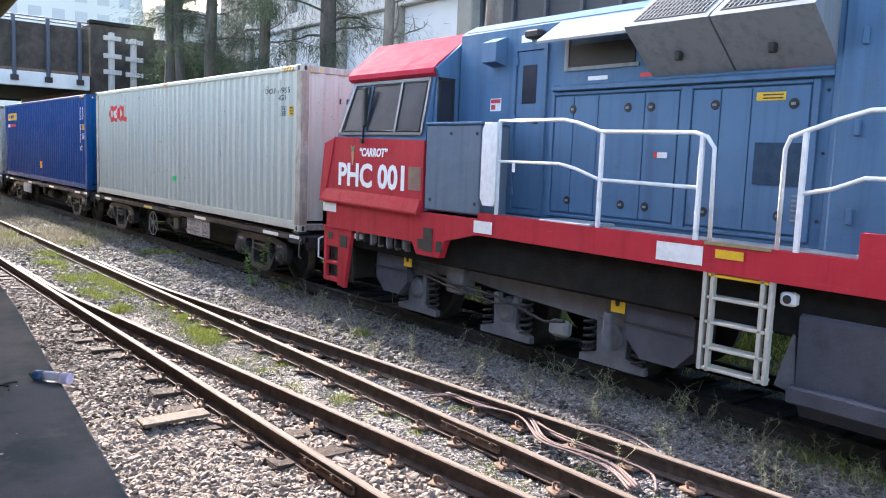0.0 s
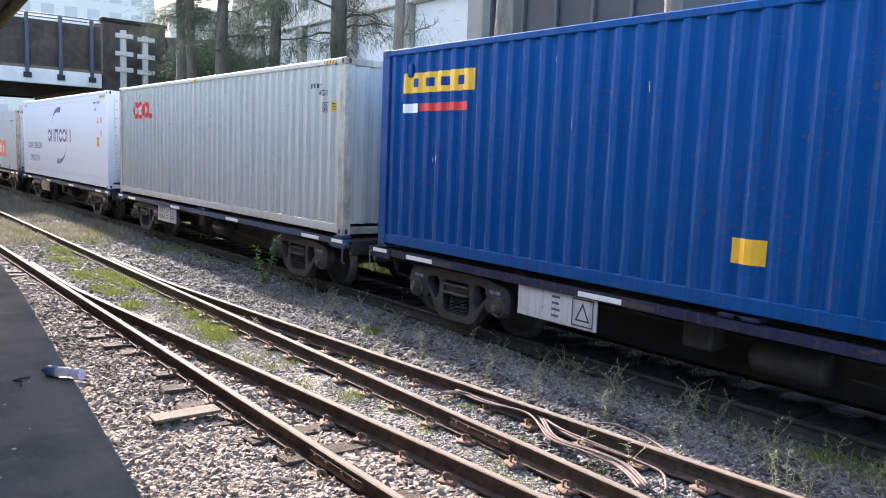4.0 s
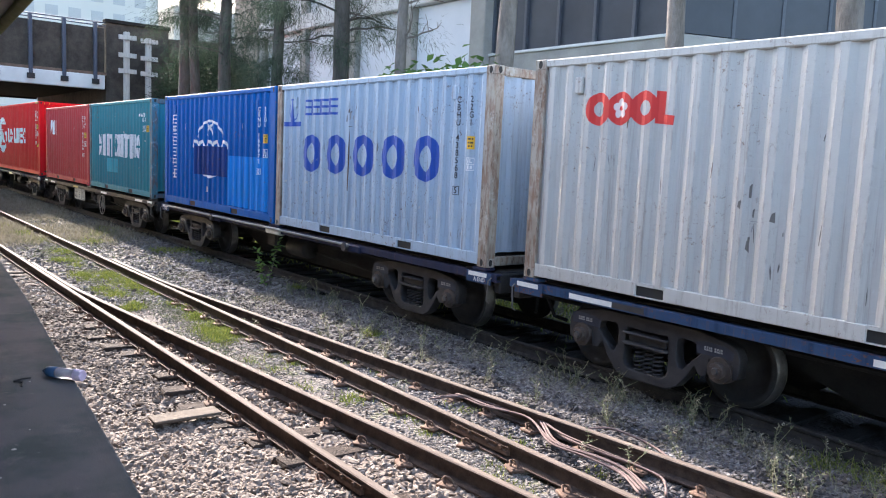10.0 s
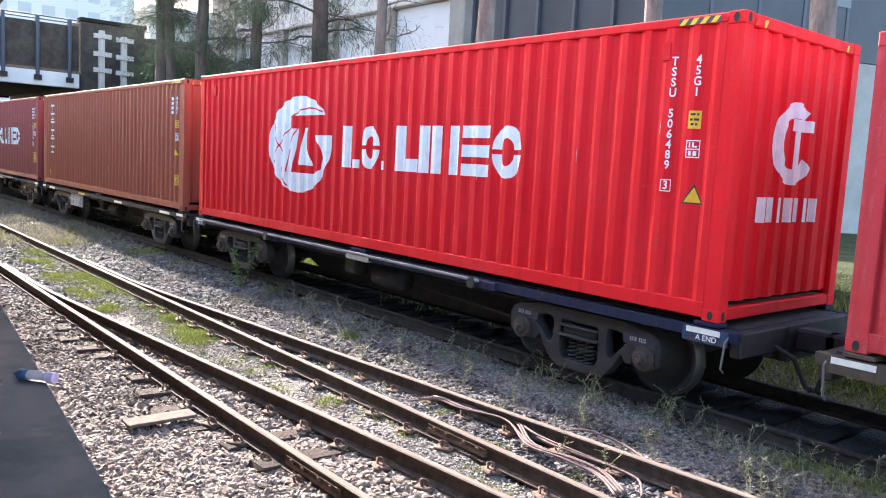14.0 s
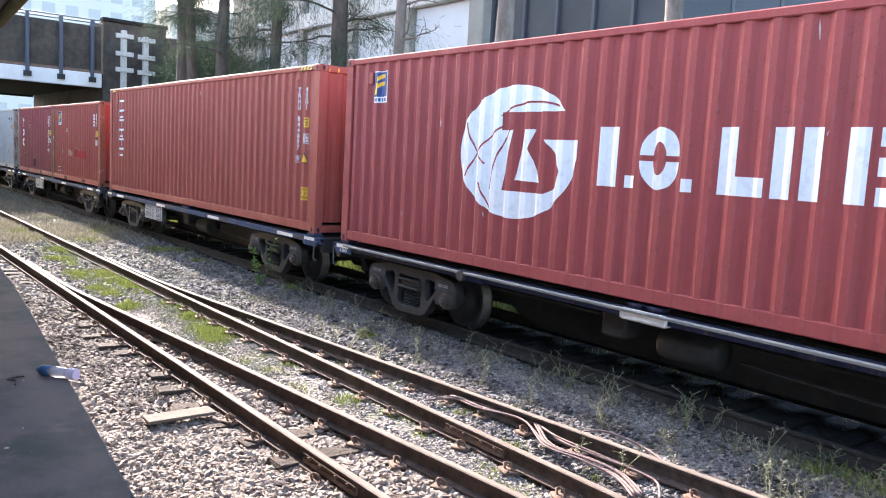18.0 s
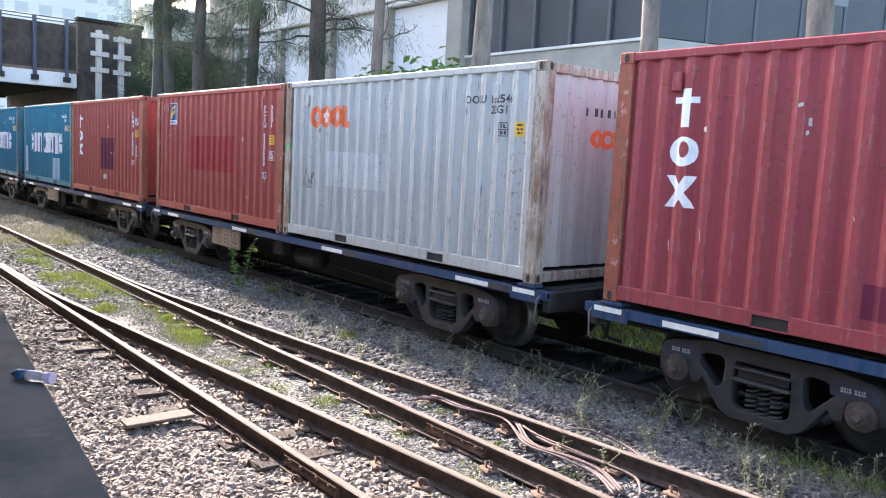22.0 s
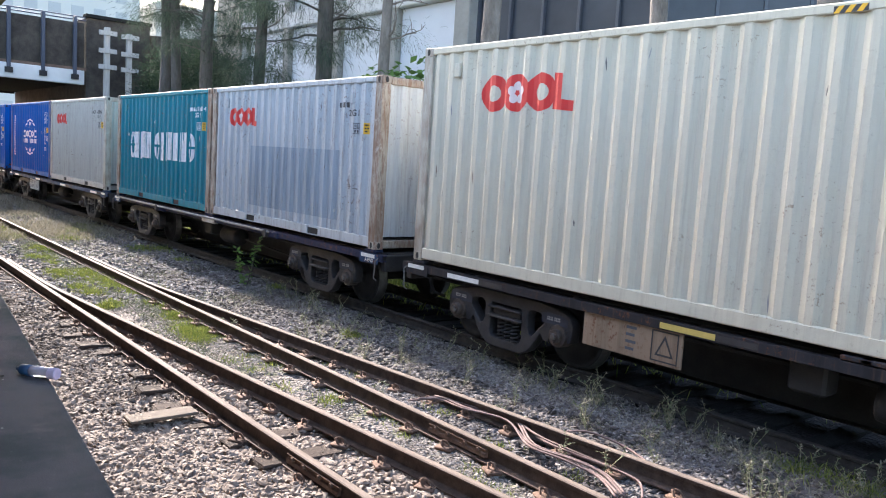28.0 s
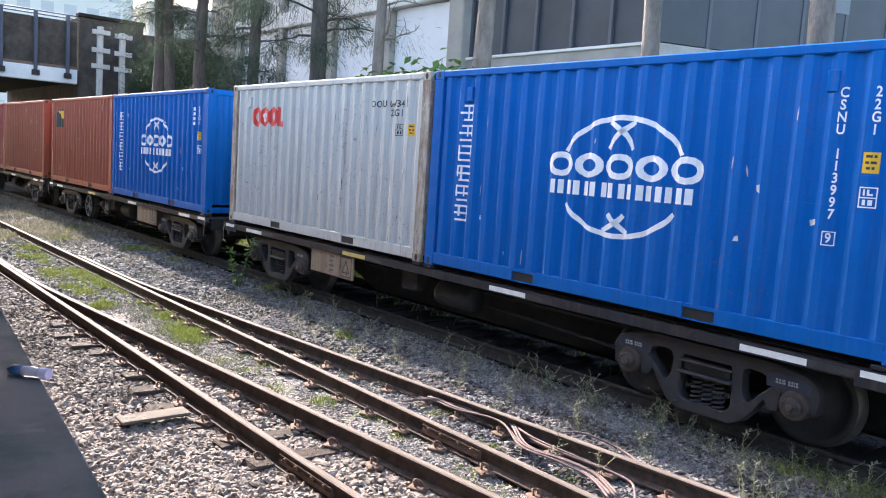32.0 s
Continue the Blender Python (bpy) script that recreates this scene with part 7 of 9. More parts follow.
def plates(key, u, z, u2, z2, ink="white"):
    mark(key, "height_plate", [rect(u, u + 0.12, z, z + 0.17)], "yellow")
    mark_rects(key, "plate_lines", [rect(u + a, u + b, z + c, z + c + 0.022) for a, b, c in ((0.02, 0.07, 0.125), (0.08, 0.1, 0.125), (0.02, 0.05, 0.075), (0.06, 0.1, 0.075), (0.03, 0.06, 0.03), (0.07, 0.09, 0.03))], "black", 0.005)
    mark(key, "code_plate", [rect(u2, u2 + 0.13, z2, z2 + 0.17), rect(u2 + 0.01, u2 + 0.12, z2 + 0.01, z2 + 0.16)], ink)
    mark_rects(key, "plate_lines", [rect(u2 + a, u2 + b, z2 + c, z2 + d) for a, b, c, d in ((0.01, 0.12, 0.078, 0.088), (0.03, 0.045, 0.1, 0.15), (0.06, 0.1, 0.1, 0.115), (0.06, 0.075, 0.115, 0.15), (0.03, 0.055, 0.022, 0.066), (0.07, 0.1, 0.022, 0.066))], ink)


def hazard(key, u0, u1, z0, z1):
    """Yellow and black slanted stripes, on the top rail of a folded box or on a smooth wall."""
    n = max(3, int((u1 - u0) / 0.1))
    step = (u1 - u0) / n
    stripes = [[(u0 + i * step, z0), (u0 + i * step + step * 0.5, z0), (u0 + i * step + step * 0.95, z1), (u0 + i * step + step * 0.45, z1)] for i in range(n)]
    if key == "w4":
        mark(key, "hazard_strip", [rect(u0, u1, z0, z1)], "yellow")
        mark_rects(key, "hazard_stripes", stripes, "black", 0.005)
        return
    half = SIZE[key][0] / 2
    base = part("hazard_strip", Shape().box(u0 - half, u1 - half, -1.2195, -1.217, z0, z1), INK["black"], BOX[key], "yellow and black hazard strip")
    s = Shape()
    for q in stripes:
        s.add([(u - half, -1.2205, z) for u, z in q], [(0, 1, 2, 3)])
    part("hazard_stripes", s, INK["yellow"], base)


def triangle(key, u, z, s=0.22):
    mark(key, "warning_triangle", [[(u, z), (u + s, z), (u + s / 2, z + s * 0.9)]], "black", 0.003)
    mark(key, "warning_face", [[(u + 0.025, z + 0.016), (u + s - 0.025, z + 0.016), (u + s / 2, z + s * 0.9 - 0.035)]], "yellow", 0.005)


def caution(key, u, z, w, h):
    mark(key, "caution_plate", [rect(u, u + w, z, z + h)], "yellow", 0.003, "yellow height caution plate")
    for i, t in enumerate(("CAUTION", "9\u2019- 6\u201d", "HIGH")):
        me = flat_mesh("caution_words", [], text=t, size=h * 0.3)
        xs = [v.co.x for v in me.vertices]
        k = min(1.0, w * 0.86 / (max(xs) - min(xs)))
        me.transform(Matrix.Diagonal((k, 1, 1, 1)))
        for one in islands(shifted(me, u + w / 2, z + h * (0.8 - 0.3 * i))):
            on_side(key, "caution_letter", one, "black", 0.005)


def letter_mass(key, kind, u0, u1, z0, z1, ink, w=0.1, lift=0.003):
    """A plain shape of a letter's size: bar, two bars, split oval, levels, footed or capped block."""
    if kind == "bar":
        mark(key, "block", [rect(u0, u1, z0, z1)], ink, lift)
    elif kind == "two":
        mark_rects(key, "block", [rect(u0, u0 + w * 1.2, z0, z1), rect(u1 - w * 1.2, u1, z0, z1)], ink, lift)
    elif kind == "split":
        uc, zc, ru, rz = (u0 + u1) / 2, (z0 + z1) / 2, (u1 - u0) / 2, (z1 - z0) / 2
        for g in (-1, 1):
            mark(key, "block", [arc(uc, zc + g * 0.03, ru, rz - 0.03, w, 0.0 if g > 0 else math.pi, math.pi if g > 0 else 2 * math.pi, 16)], ink, lift)
    elif kind == "levels":
        h = (z1 - z0) * 0.24
        mark_rects(key, "block", [rect(u0, u1, a, a + h) for a in (z0, (z0 + z1 - h) / 2, z1 - h)], ink, lift)
    elif kind == "foot":
        mark(key, "block", [[(u0, z0), (u1, z0), (u1, z0 + w * 1.2), (u0 + w * 1.3, z0 + w * 1.2), (u0 + w * 1.3, z1), (u0, z1)]], ink, lift)
    elif kind == "cap":
        mark_rects(key, "block", [rect(u0, u1, z1 - w * 1.2, z1), rect(u0, u0 + w, z0, z1 - w * 1.2), rect(u1 - w, u1, z0, z1 - w * 1.2)], ink, lift)


def broken_row(key, ink="worn", seed=1, du=0.0):
    """A worn row of letter-sized shapes, five and eight, flaked on the folds."""
    r = random.Random(seed)
    z0, z1 = 1.01, 1.66
    cells = (("split", 0.94, 1.22), ("two", 1.28, 1.58), ("bar", 1.64, 1.74), ("two", 1.8, 2.06), ("cap", 2.12, 2.41),
             ("split", 2.67, 2.99), ("two", 3.03, 3.27), ("bar", 3.33, 3.44), ("cap", 3.53, 3.78), ("cap", 3.84, 4.12), ("bar", 4.18, 4.29), ("two", 4.37, 4.65), ("split", 4.72, 5.04))
    for kind, a, b in cells:
        letter_mass(key, kind, a + du, b + du, z0 + r.uniform(-0.02, 0.02), z1 + r.uniform(-0.01, 0.01), ink, 0.105)
    own = next(c[4] for c in BOXES if c[0] == key)
    for i in range(16):
        # flaked slivers show the box's own paint
        u, z = r.uniform(0.95, 5.0), r.uniform(z0, z1 - 0.1)
        h, w = r.uniform(0.08, 0.35), r.uniform(0.008, 0.03)
        mark(key, "flaked_paint", [[(u, z), (u + w, z + 0.02), (u + w * 0.7, z + h), (u - w * 0.3, z + h * 0.8)]], MATS[own], 0.005)


def sign_column(key, u, z0, z1, n, ink="white", w=0.25):
    """A column of square signs, each of plain level and upright bars."""
    r = random.Random(hash_of(key) + n)
    step = (z1 - z0) / n
    t = 0.026
    for i in range(n):
        a, b = z1 - i * step - min(step * 0.8, 0.26), z1 - i * step
        strokes = []
        for k in range(3):
            zz = a + (b - a - t) * k / 2
            strokes.append(rect(u + (r.uniform(0.0, 0.25) * w if k != 1 else 0), u + w - r.uniform(0.0, 0.15) * w, zz, zz + t))
        mark_rects(key, "sign", strokes, ink)
        mark_rects(key, "sign", [rect(u + w * q - t / 2, u + w * q + t / 2, a + r.choice((0.0, (b - a) * 0.3)), b) for q in sorted(r.sample((0.08, 0.3, 0.5, 0.72, 0.88), 2))], ink, 0.0042)


def globe_emblem(key, u0, u1, z0, z1, half=False):
    """White arcs of a globe with a row of rounded shapes and a row of bars."""
    uc, zc = (u0 + u1) / 2, (z0 + z1) / 2
    ru, rz = (u1 - u0) * 0.42, (z1 - z0) / 2
    w = 0.055
    for a0, a1 in ((0.42, math.pi - 0.42), (math.pi + 0.55, 2 * math.pi - 0.55)):
        mark(key, "globe_arc", [arc(uc, zc, ru, rz, w, a0, a1)], "white")
    for g in (-1, 1):
        mark(key, "globe_arc", [arc(uc - g * ru * 0.42, zc, ru * 0.72, rz * 0.98, w, *((0.5, 1.25) if g > 0 else (math.pi - 1.25, math.pi - 0.5)))], "white", 0.0042)
        mark(key, "globe_arc", [arc(uc - g * ru * 0.42, zc, ru * 0.72, rz * 0.98, w, *((-1.25, -0.7) if g > 0 else (math.pi + 0.7, math.pi + 1.25)))], "white", 0.0042)
    if half:
        return
    h = (z1 - z0)
    span = u1 - u0
    for i in range(5):
        u = u0 + span * (0.1 + 0.2 * i)
        mark(key, "emblem_disc", [oval(u, zc + h * 0.085, span * 0.093, h * 0.105, 16), oval(u, zc + h * 0.085, span * 0.052, h * 0.055, 12)], "white", 0.0055)
    for i in range(8):
        u = u0 + span * (0.04 + 0.1165 * i)
        mark_rects(key, "block", [rect(u, u + span * 0.035, zc - h * 0.17, zc - h * 0.05), rect(u + span * 0.05, u + span * 0.085, zc - h * 0.17, zc - h * 0.05)], "white", 0.0055)


def round_emblem(key, du=0.0, dz=0.0):
    """A white broken disc crossed by thin lines, then two and five letter-sized shapes."""
    uc, zc, ru, rz = 4.12 + du, 1.55 + dz, 1.05, 0.82
    back = [(4.95, 1.08), (5.1, 1.3), (5.16, 1.5), (5.16, 1.71), (4.62, 1.71), (4.8, 1.55), (4.9, 1.35), (4.84, 1.15), (4.66, 1.07), (3.91, 1.07), (4.1, 1.82), (3.87, 1.82), (3.87, 2.04), (4.94, 2.04)]
    rim = [(uc + ru * math.cos(a), zc + rz * math.sin(a)) for a in [math.radians(46 + 262 * i / 30) for i in range(31)]]
    mark(key, "emblem_disc", [rim + [(u + du, z + dz) for u, z in back]], "white", 0.003, "white broken disc")
    mark(key, "emblem_wedge", [[(u + du, z + dz) for u, z in ((4.15, 1.21), (4.6, 1.2), (4.36, 1.6), (4.46, 1.83), (4.3, 1.83))]], "white", 0.003)
    own = next(c[4] for c in BOXES if c[0] == key)
    for cu, cz, qu, qz, a0, a1 in ((4.75, 2.0, 1.55, 0.95, 2.75, 3.85), (4.9, 0.9, 1.75, 1.2, 2.2, 3.1), (4.6, 0.75, 0.95, 1.35, 1.95, 2.9), (4.5, 1.35, 1.05, 0.8, 3.4, 4.6), (4.45, 1.75, 0.75, 0.42, 1.0, 2.5)):
        pts = [p for p in arc(cu + du, cz + dz, qu, qz, 0.025, a0, a1, 16) if math.hypot((p[0] - uc) / ru, (p[1] - zc) / rz) < 0.99]
        if len(pts) > 5:
            mark(key, "emblem_line", [pts], MATS[own], 0.005)
    a, b = 1.22 + dz, 1.86 + dz
    for kind, p, q, low, top in (("bar", 5.48, 5.74, a, b), ("bar", 5.83, 5.97, a, a + 0.13), ("split", 6.03, 6.5, a, b), ("bar", 6.55, 6.66, a, a + 0.13),
                                 ("foot", 6.94, 7.42, a, b), ("bar", 7.48, 7.67, a, b), ("two", 7.75, 8.31, a, b), ("levels", 8.38, 8.9, a, b), ("split", 8.95, 9.45, a, b)):
        letter_mass(key, kind, p + du, q + du, low, top, "white", 0.15)


def letter_column(key, u, w, z0, z1, n, ink="white"):
    step = (z1 - z0) / n
    for i in range(n):
        a, b = z1 - (i + 1) * step + step * 0.14, z1 - i * step
        mark(key, "block", [rect(u + w * 0.05, u + w * 0.95, b - (b - a) * 0.24, b)], ink)
        mark(key, "block", [rect(u + w * 0.34, u + w * 0.66, a, b - (b - a) * 0.24)], ink, 0.0042)
        if i % 2:
            mark(key, "block", [rect(u + w * 0.1, u + w * 0.9, a, a + (b - a) * 0.2)], ink, 0.0055)


def small_flag(key, u, z):
    mark(key, "flag_border", [rect(u, u + 0.4, z - 0.02, z + 0.45)], "white", 0.003)
    mark(key, "flag_plate", [rect(u + 0.012, u + 0.388, z + 0.07, z + 0.438)], "navy", 0.0045, "small blue and yellow emblem plate")
    for dz in (0.0, 0.11):
        mark(key, "flag_stroke", [[(u + 0.11, z + 0.18 + dz), (u + 0.2, z + 0.23 + dz), (u + 0.33, z + 0.245 + dz), (u + 0.31, z + 0.3 + dz), (u + 0.2, z + 0.29 + dz), (u + 0.12, z + 0.25 + dz)]], "yellow", 0.006)
    mark(key, "flag_stroke", [[(u + 0.07, z + 0.1), (u + 0.12, z + 0.1), (u + 0.15, z + 0.28), (u + 0.11, z + 0.28)]], "yellow", 0.0075)
    mark_rects(key, "flag_foot", [rect(u + 0.03 + 0.06 * i, u + 0.07 + 0.06 * i, z, z + 0.05) for i in range(6)], "navy", 0.0045)


def stickers(key, seed, n=6):
    """Torn labels and scrapes, each in its own place."""
    r = random.Random(seed)
    ln, ht = SIZE[key]
    for i in range(n):
        u, z = r.uniform(0.3, ln - 0.5), r.uniform(0.3, ht - 0.5)
        w, h = r.uniform(0.02, 0.05), r.uniform(0.03, 0.07)
        k = [(u, z), (u + w, z + r.uniform(-0.02, 0.02)), (u + w * r.uniform(0.7, 1.1), z + h), (u + r.uniform(-0.02, 0.02), z + h * r.uniform(0.7, 1.0))]
        mark(key, "torn_label", [k], r.choice(("p_paper", "p_cream", "p_paper")))


def scrapes(key, seed, n, ink):
    """Slivers of bare or rusty metal where the box was struck."""
    r = random.Random(seed)
    ln, ht = SIZE[key]
    for i in range(n):
        u, z = r.uniform(0.25, ln - 0.35), r.uniform(0.2, ht - 0.3)
        h, w, lean = r.uniform(0.04, 0.2), r.uniform(0.005, 0.015), r.uniform(-0.02, 0.02)
        mark(key, "scrape", [[(u, z), (u + w * 0.6, z - 0.01), (u + w + lean * 0.5, z + h * 0.5), (u + lean + w * 0.3, z + h), (u + lean * 0.6 - w * 0.3, z + h * 0.55)]], ink, 0.0026)


def dent_scar(key, u, z, size, seed, n=11):
    """A burst of torn paint round a dent."""
    r = random.Random(seed)
    for i in range(n):
        p, q = u + r.gauss(0, size * 0.45), z + r.gauss(0, size * 0.38)
        w, h = r.uniform(0.01, 0.045), r.uniform(0.03, 0.14)
        if r.random() < 0.35:
            w, h = h, w * 0.6
        j = [r.uniform(-0.35, 0.35) for k in range(4)]
        mark(key, "scar", [[(p, q + h * j[0] * 0.5), (p + w, q - h * j[1] * 0.4), (p + w * (1 + j[2]), q + h), (p + w * j[3], q + h * 0.8)]], r.choice(("bare", "grime", "grime")), 0.0026 + 0.0003 * i)


def wear_marks():
    worn = {"w5b": 16, "w13a": 22, "w17a": 16, "w18a": 12, "w19b": 16, "w6a": 14, "w3": 8, "w1": 8, "w16": 10}
    for i, key in enumerate(SIZE):
        if key in ("w4", "w5a"):
            continue
        n = worn.get(key, 9)
        scrapes(key, 300 + i, n, "grime" if key in worn else "scuff")
        if key in worn:
            scrapes(key, 500 + i, n // 2, "rusty")
            scrapes(key, 600 + i, n // 2, "bare")
    dent_scar("w13a", 0.78, 0.93, 0.2, 1, 16)
    dent_scar("w5b", 2.9, 0.9, 0.3, 2, 8)
    dent_scar("w17a", 5.2, 0.9, 0.18, 3)
    dent_scar("w6a", 2.53, 1.94, 0.12, 5, 7)
    mark("w6a", "rust_run", [[(2.545, 0.8), (2.56, 0.78), (2.575, 1.3), (2.565, 1.82), (2.55, 1.5)]], "rusty", 0.0026)
    mark("w12a", "pale_patch", [[(1.74, 1.64), (2.05, 1.66), (2.03, 1.78), (1.78, 1.77)]], "p_rose", 0.002, "pale scuffed patch")
    mark("w12a", "pale_patch", [[(2.07, 0.87), (2.6, 0.85), (2.62, 1.0), (2.3, 1.07), (2.1, 1.05)]], "p_rose", 0.002, "pale scuffed patch")
    mark("w12a", "red_patch", [[(2.92, 0.85), (4.36, 0.8), (4.34, 1.05), (2.95, 1.08)]], "p_fresh", 0.002, "fresher red repaint patch")
    mark("w12a", "scrawl", [arc(0.9, 0.36, 0.13, 0.08, 0.02, 0.3, 5.6)], "white", 0.003, "white chalk scrawl")
    mark("w12b", "dark_patch", [rect(2.6, 3.3, 0.27, 0.56)], "p_plum", 0.002, "dark repaint patch")
    for i in range(8):
        mark("w4", "panel_seam", [rect(0.4 + i * 1.55, 0.406 + i * 1.55, 0.18, 2.78)], "p_ice", 0.002)
    for key, z in (("w12a", 1.42), ("w13a", 1.47), ("w14b", 1.4)):
        half = SIZE[key][0] / 2
        part("green_tag", Shape().box(-half + 0.07, -half + 0.15, -1.2185, -1.2165, z, z + 0.08), INK["green"], BOX[key], "small green tag")


INK["grime"] = stencil("mark_grime", (0.13, 0.12, 0.115), 0.7)
INK["bare"] = stencil("mark_bare_metal", (0.27, 0.27, 0.28), 0.7)
INK["rusty"] = RUST
INK["scuff"] = stencil("mark_scuff", (0.45, 0.38, 0.36), 0.9)


def put_markings():
    for key, h in (("w1", HC), ("w3", HC), ("w16", HC)):
        flower_emblem(key, 1.18, 2.03, 1.53, 0.45)
        box_code(key, "OOLU" if key == "w1" else "", {"w1": "761956 5", "w3": "", "w16": ""}[key], "45G1", "black", False)
        hazard(key, 5.5, 5.78, 2.8, 2.86)
        hazard(key, 11.5, 11.9, 2.81, 2.87)
    mark("w1", "green_tag", [rect(6.02, 6.24, 0.62, 0.73)], "green")
    mark("w2", "emblem_plate", [rect(0.55, 2.1, 2.25, 2.53)], "yellow", 0.003, "yellow emblem block")
    for i in range(4):
        mark("w2", "emblem_slot", [rect(0.75 + i * 0.34, 0.9 + i * 0.34, 2.33, 2.45)], "p_navy", 0.005)
    mark("w2", "emblem_line", [rect(0.55, 0.9, 1.97, 2.1)], "white")
    mark("w2", "emblem_line", [rect(0.92, 2.0, 1.99, 2.1)], "red")
    mark("w2", "yellow_tag", [rect(5.95, 6.3, 0.48, 0.72)], "yellow")
    box_code("w2", "SEGU", "661121 7", "45G1")
    triangle("w2", 11.52, 1.27)
    hazard("w2", 11.5, 11.95, 2.81, 2.87)
    # long white refrigerated box
    mark("w4", "swoosh", [[(4.96, 1.93), (5.28, 2.29), (5.6, 2.46), (5.95, 2.54), (6.44, 2.55), (6.29, 2.34), (5.95, 2.37), (5.6, 2.34), (5.3, 2.24)]], "navy", 0.004, "dark blue swoosh")
    mark("w4", "swoosh", [[(7.2, 1.19), (6.98, 0.88), (6.6, 0.65), (6.2, 0.56), (5.71, 0.56), (5.91, 0.76), (6.2, 0.73), (6.55, 0.76), (6.9, 0.9)]], "navy", 0.004, "dark blue swoosh")
    mark("w4", "blue_dot", [oval(6.1, 0.68, 0.07, 0.06, 12)], "sky", 0.006)
    for kind, p, q in (("split", 4.4, 4.88), ("two", 4.94, 5.44), ("cap", 5.5, 5.98), ("split", 6.12, 6.6), ("split", 6.65, 7.15), ("two", 7.21, 7.77)):
        letter_mass("w4", kind, p, q, 1.32, 1.78, "navy", 0.1, 0.004)
    for z in (2.66, 0.3, 0.24):
        mark("w4", "panel_seam", [rect(0.2, 12.0, z, z + 0.008)], "p_slate", 0.002)
    text("w4", "LOW-CARBON", 0.9, 1.15, 0.28, "navy", 2.48)
    text("w4", "EMISSION", 1.26, 0.66, 0.28, "navy", 1.72)
    text("w4", "####553887 7", 10.62, 2.56, 0.1, "black")
    text("w4", "45R1", 10.88, 2.36, 0.1, "black")
    triangle("w4", 10.99, 1.95)
    plates("w4", 11.39, 1.95, 11.4, 1.57, "black")
    caution("w4", 10.97, 1.23, 0.29, 0.3)
    hazard("w4", 11.3, 11.89, 2.7, 2.77)
    hazard("w4", 0.35, 0.75, 2.7, 2.76)
    # short refrigerated box
    flower_emblem("w5a", 1.22, 0.5, 2.43, 0.83)
    text("w5a", "OOLU 394705 8", 4.62, 2.14, 0.1, "black")
    text("w5a", "22R1", 4.86, 2.0, 0.1, "black")
    plates("w5a", 5.2, 1.4, 5.2, 1.4, "black")
    for i in range(19):
        mark("w5a", "panel_seam", [rect(0.3 + i * 0.3, 0.306 + i * 0.3, 0.18, 2.46)], "p_slate", 0.002)
    for key, num in (("w5b", "063519"), ("w13a", "152546"), ("w17a", ""), ("w18a", "071060 6"), ("w19b", "047341")):
        flower_emblem(key, 0.82, 1.82, 1.18, 0.36, "orange" if key == "w13a" else "red")
        box_code(key, "OOLU" if num else "", num, "22G1", "black", False)
        stickers(key, hash_of(key), 7)
    mark("w17a", "grey_patch", [rect(1.75, 4.9, 0.34, 1.46), ], "p_slate", 0.002, "large grey repaint patch")
    mark("w13a", "grey_patch", [rect(1.3, 3.0, 0.9, 1.45)], "p_paper", 0.002)
    # pale blue box with five dark blue rounded shapes
    for i in range(5):
        u = 1.3 + 0.835 * i
        mark("w6a", "emblem_disc", [oval(u, 1.37, 0.32, 0.33, 24), oval(u, 1.37, 0.14, 0.19, 16)], "blue", 0.003, "dark blue ring")
    mark("w6a", "small_emblem", [arc(0.58, 2.13, 0.17, 0.2, 0.02, 0.3, 2 * math.pi)], "blue")
    mark("w6a", "emblem_line", [rect(0.27, 0.9, 1.84, 1.92)], "blue")
    mark("w6a", "emblem_spire", [[(0.52, 1.92), (0.64, 1.92), (0.59, 2.38)]], "blue", 0.0042)
    for i in range(4):
        mark("w6a", "sign", [rect(1.01 + i * 0.3, 1.27 + i * 0.3, 2.03, 2.3), rect(1.05 + i * 0.3, 1.23 + i * 0.3, 2.19, 2.26), rect(1.05 + i * 0.3, 1.23 + i * 0.3, 2.07, 2.15)], "blue")
    box_code("w6a", "CBHU", "438568 5", "22G1", "black")
    stickers("w6a", 4)
    globe_emblem("w6b", 1.82, 3.83, 0.72, 2.0, True)
    for i in range(5):
        mark("w6b", "globe_arc", [arc(1.98 + 0.41 * i, 1.36, 0.2, 0.2, 0.07, 0.1, math.pi - 0.1)], "white", 0.0055)
    mark("w6b", "dark_patch", [rect(1.95, 3.75, 0.78, 1.42)], "p_navy", 0.0075, "dark blue repaint patch")
    mark("w6b", "pale_patch", [rect(3.78, 5.72, 0.2, 1.24)], "p_azure", 0.002, "lighter blue repaint patch")
    mark("w6b", "white_tag", [rect(2.62, 2.78, 0.4, 0.52)], "p_paper")
    sign_column("w6b", 0.56, 0.58, 2.14, 6)
    box_code("w6b", "CSNU", "169972 0", "22G1")
    for key, seed in (("w7a", 1), ("w14b", 2), ("w15a", 3), ("w17b", 4)):
        broken_row(key, "worn", seed, 0.11 if key == "w17b" else 0.0)
        box_code(key, "CSLU" if key == "w15a" else "", {"w7a": "205", "w14b": "2155", "w15a": "178575 5", "w17b": "201698 4"}[key], "22G1", "white", False)
        stickers(key, 10 + seed, 4)
    mark("w7a", "pale_patch", [rect(1.85, 2.9, 0.55, 0.95)], "p_teal", 0.002)
    mark("w14b", "pale_patch", [rect(3.86, 4.72, 0.18, 0.86)], "p_pale_teal", 0.0018, "pale repaint patch")
    mark("w14b", "pale_patch", [rect(0.2, 0.5, 0.3, 1.2)], "p_pale_teal", 0.0018)
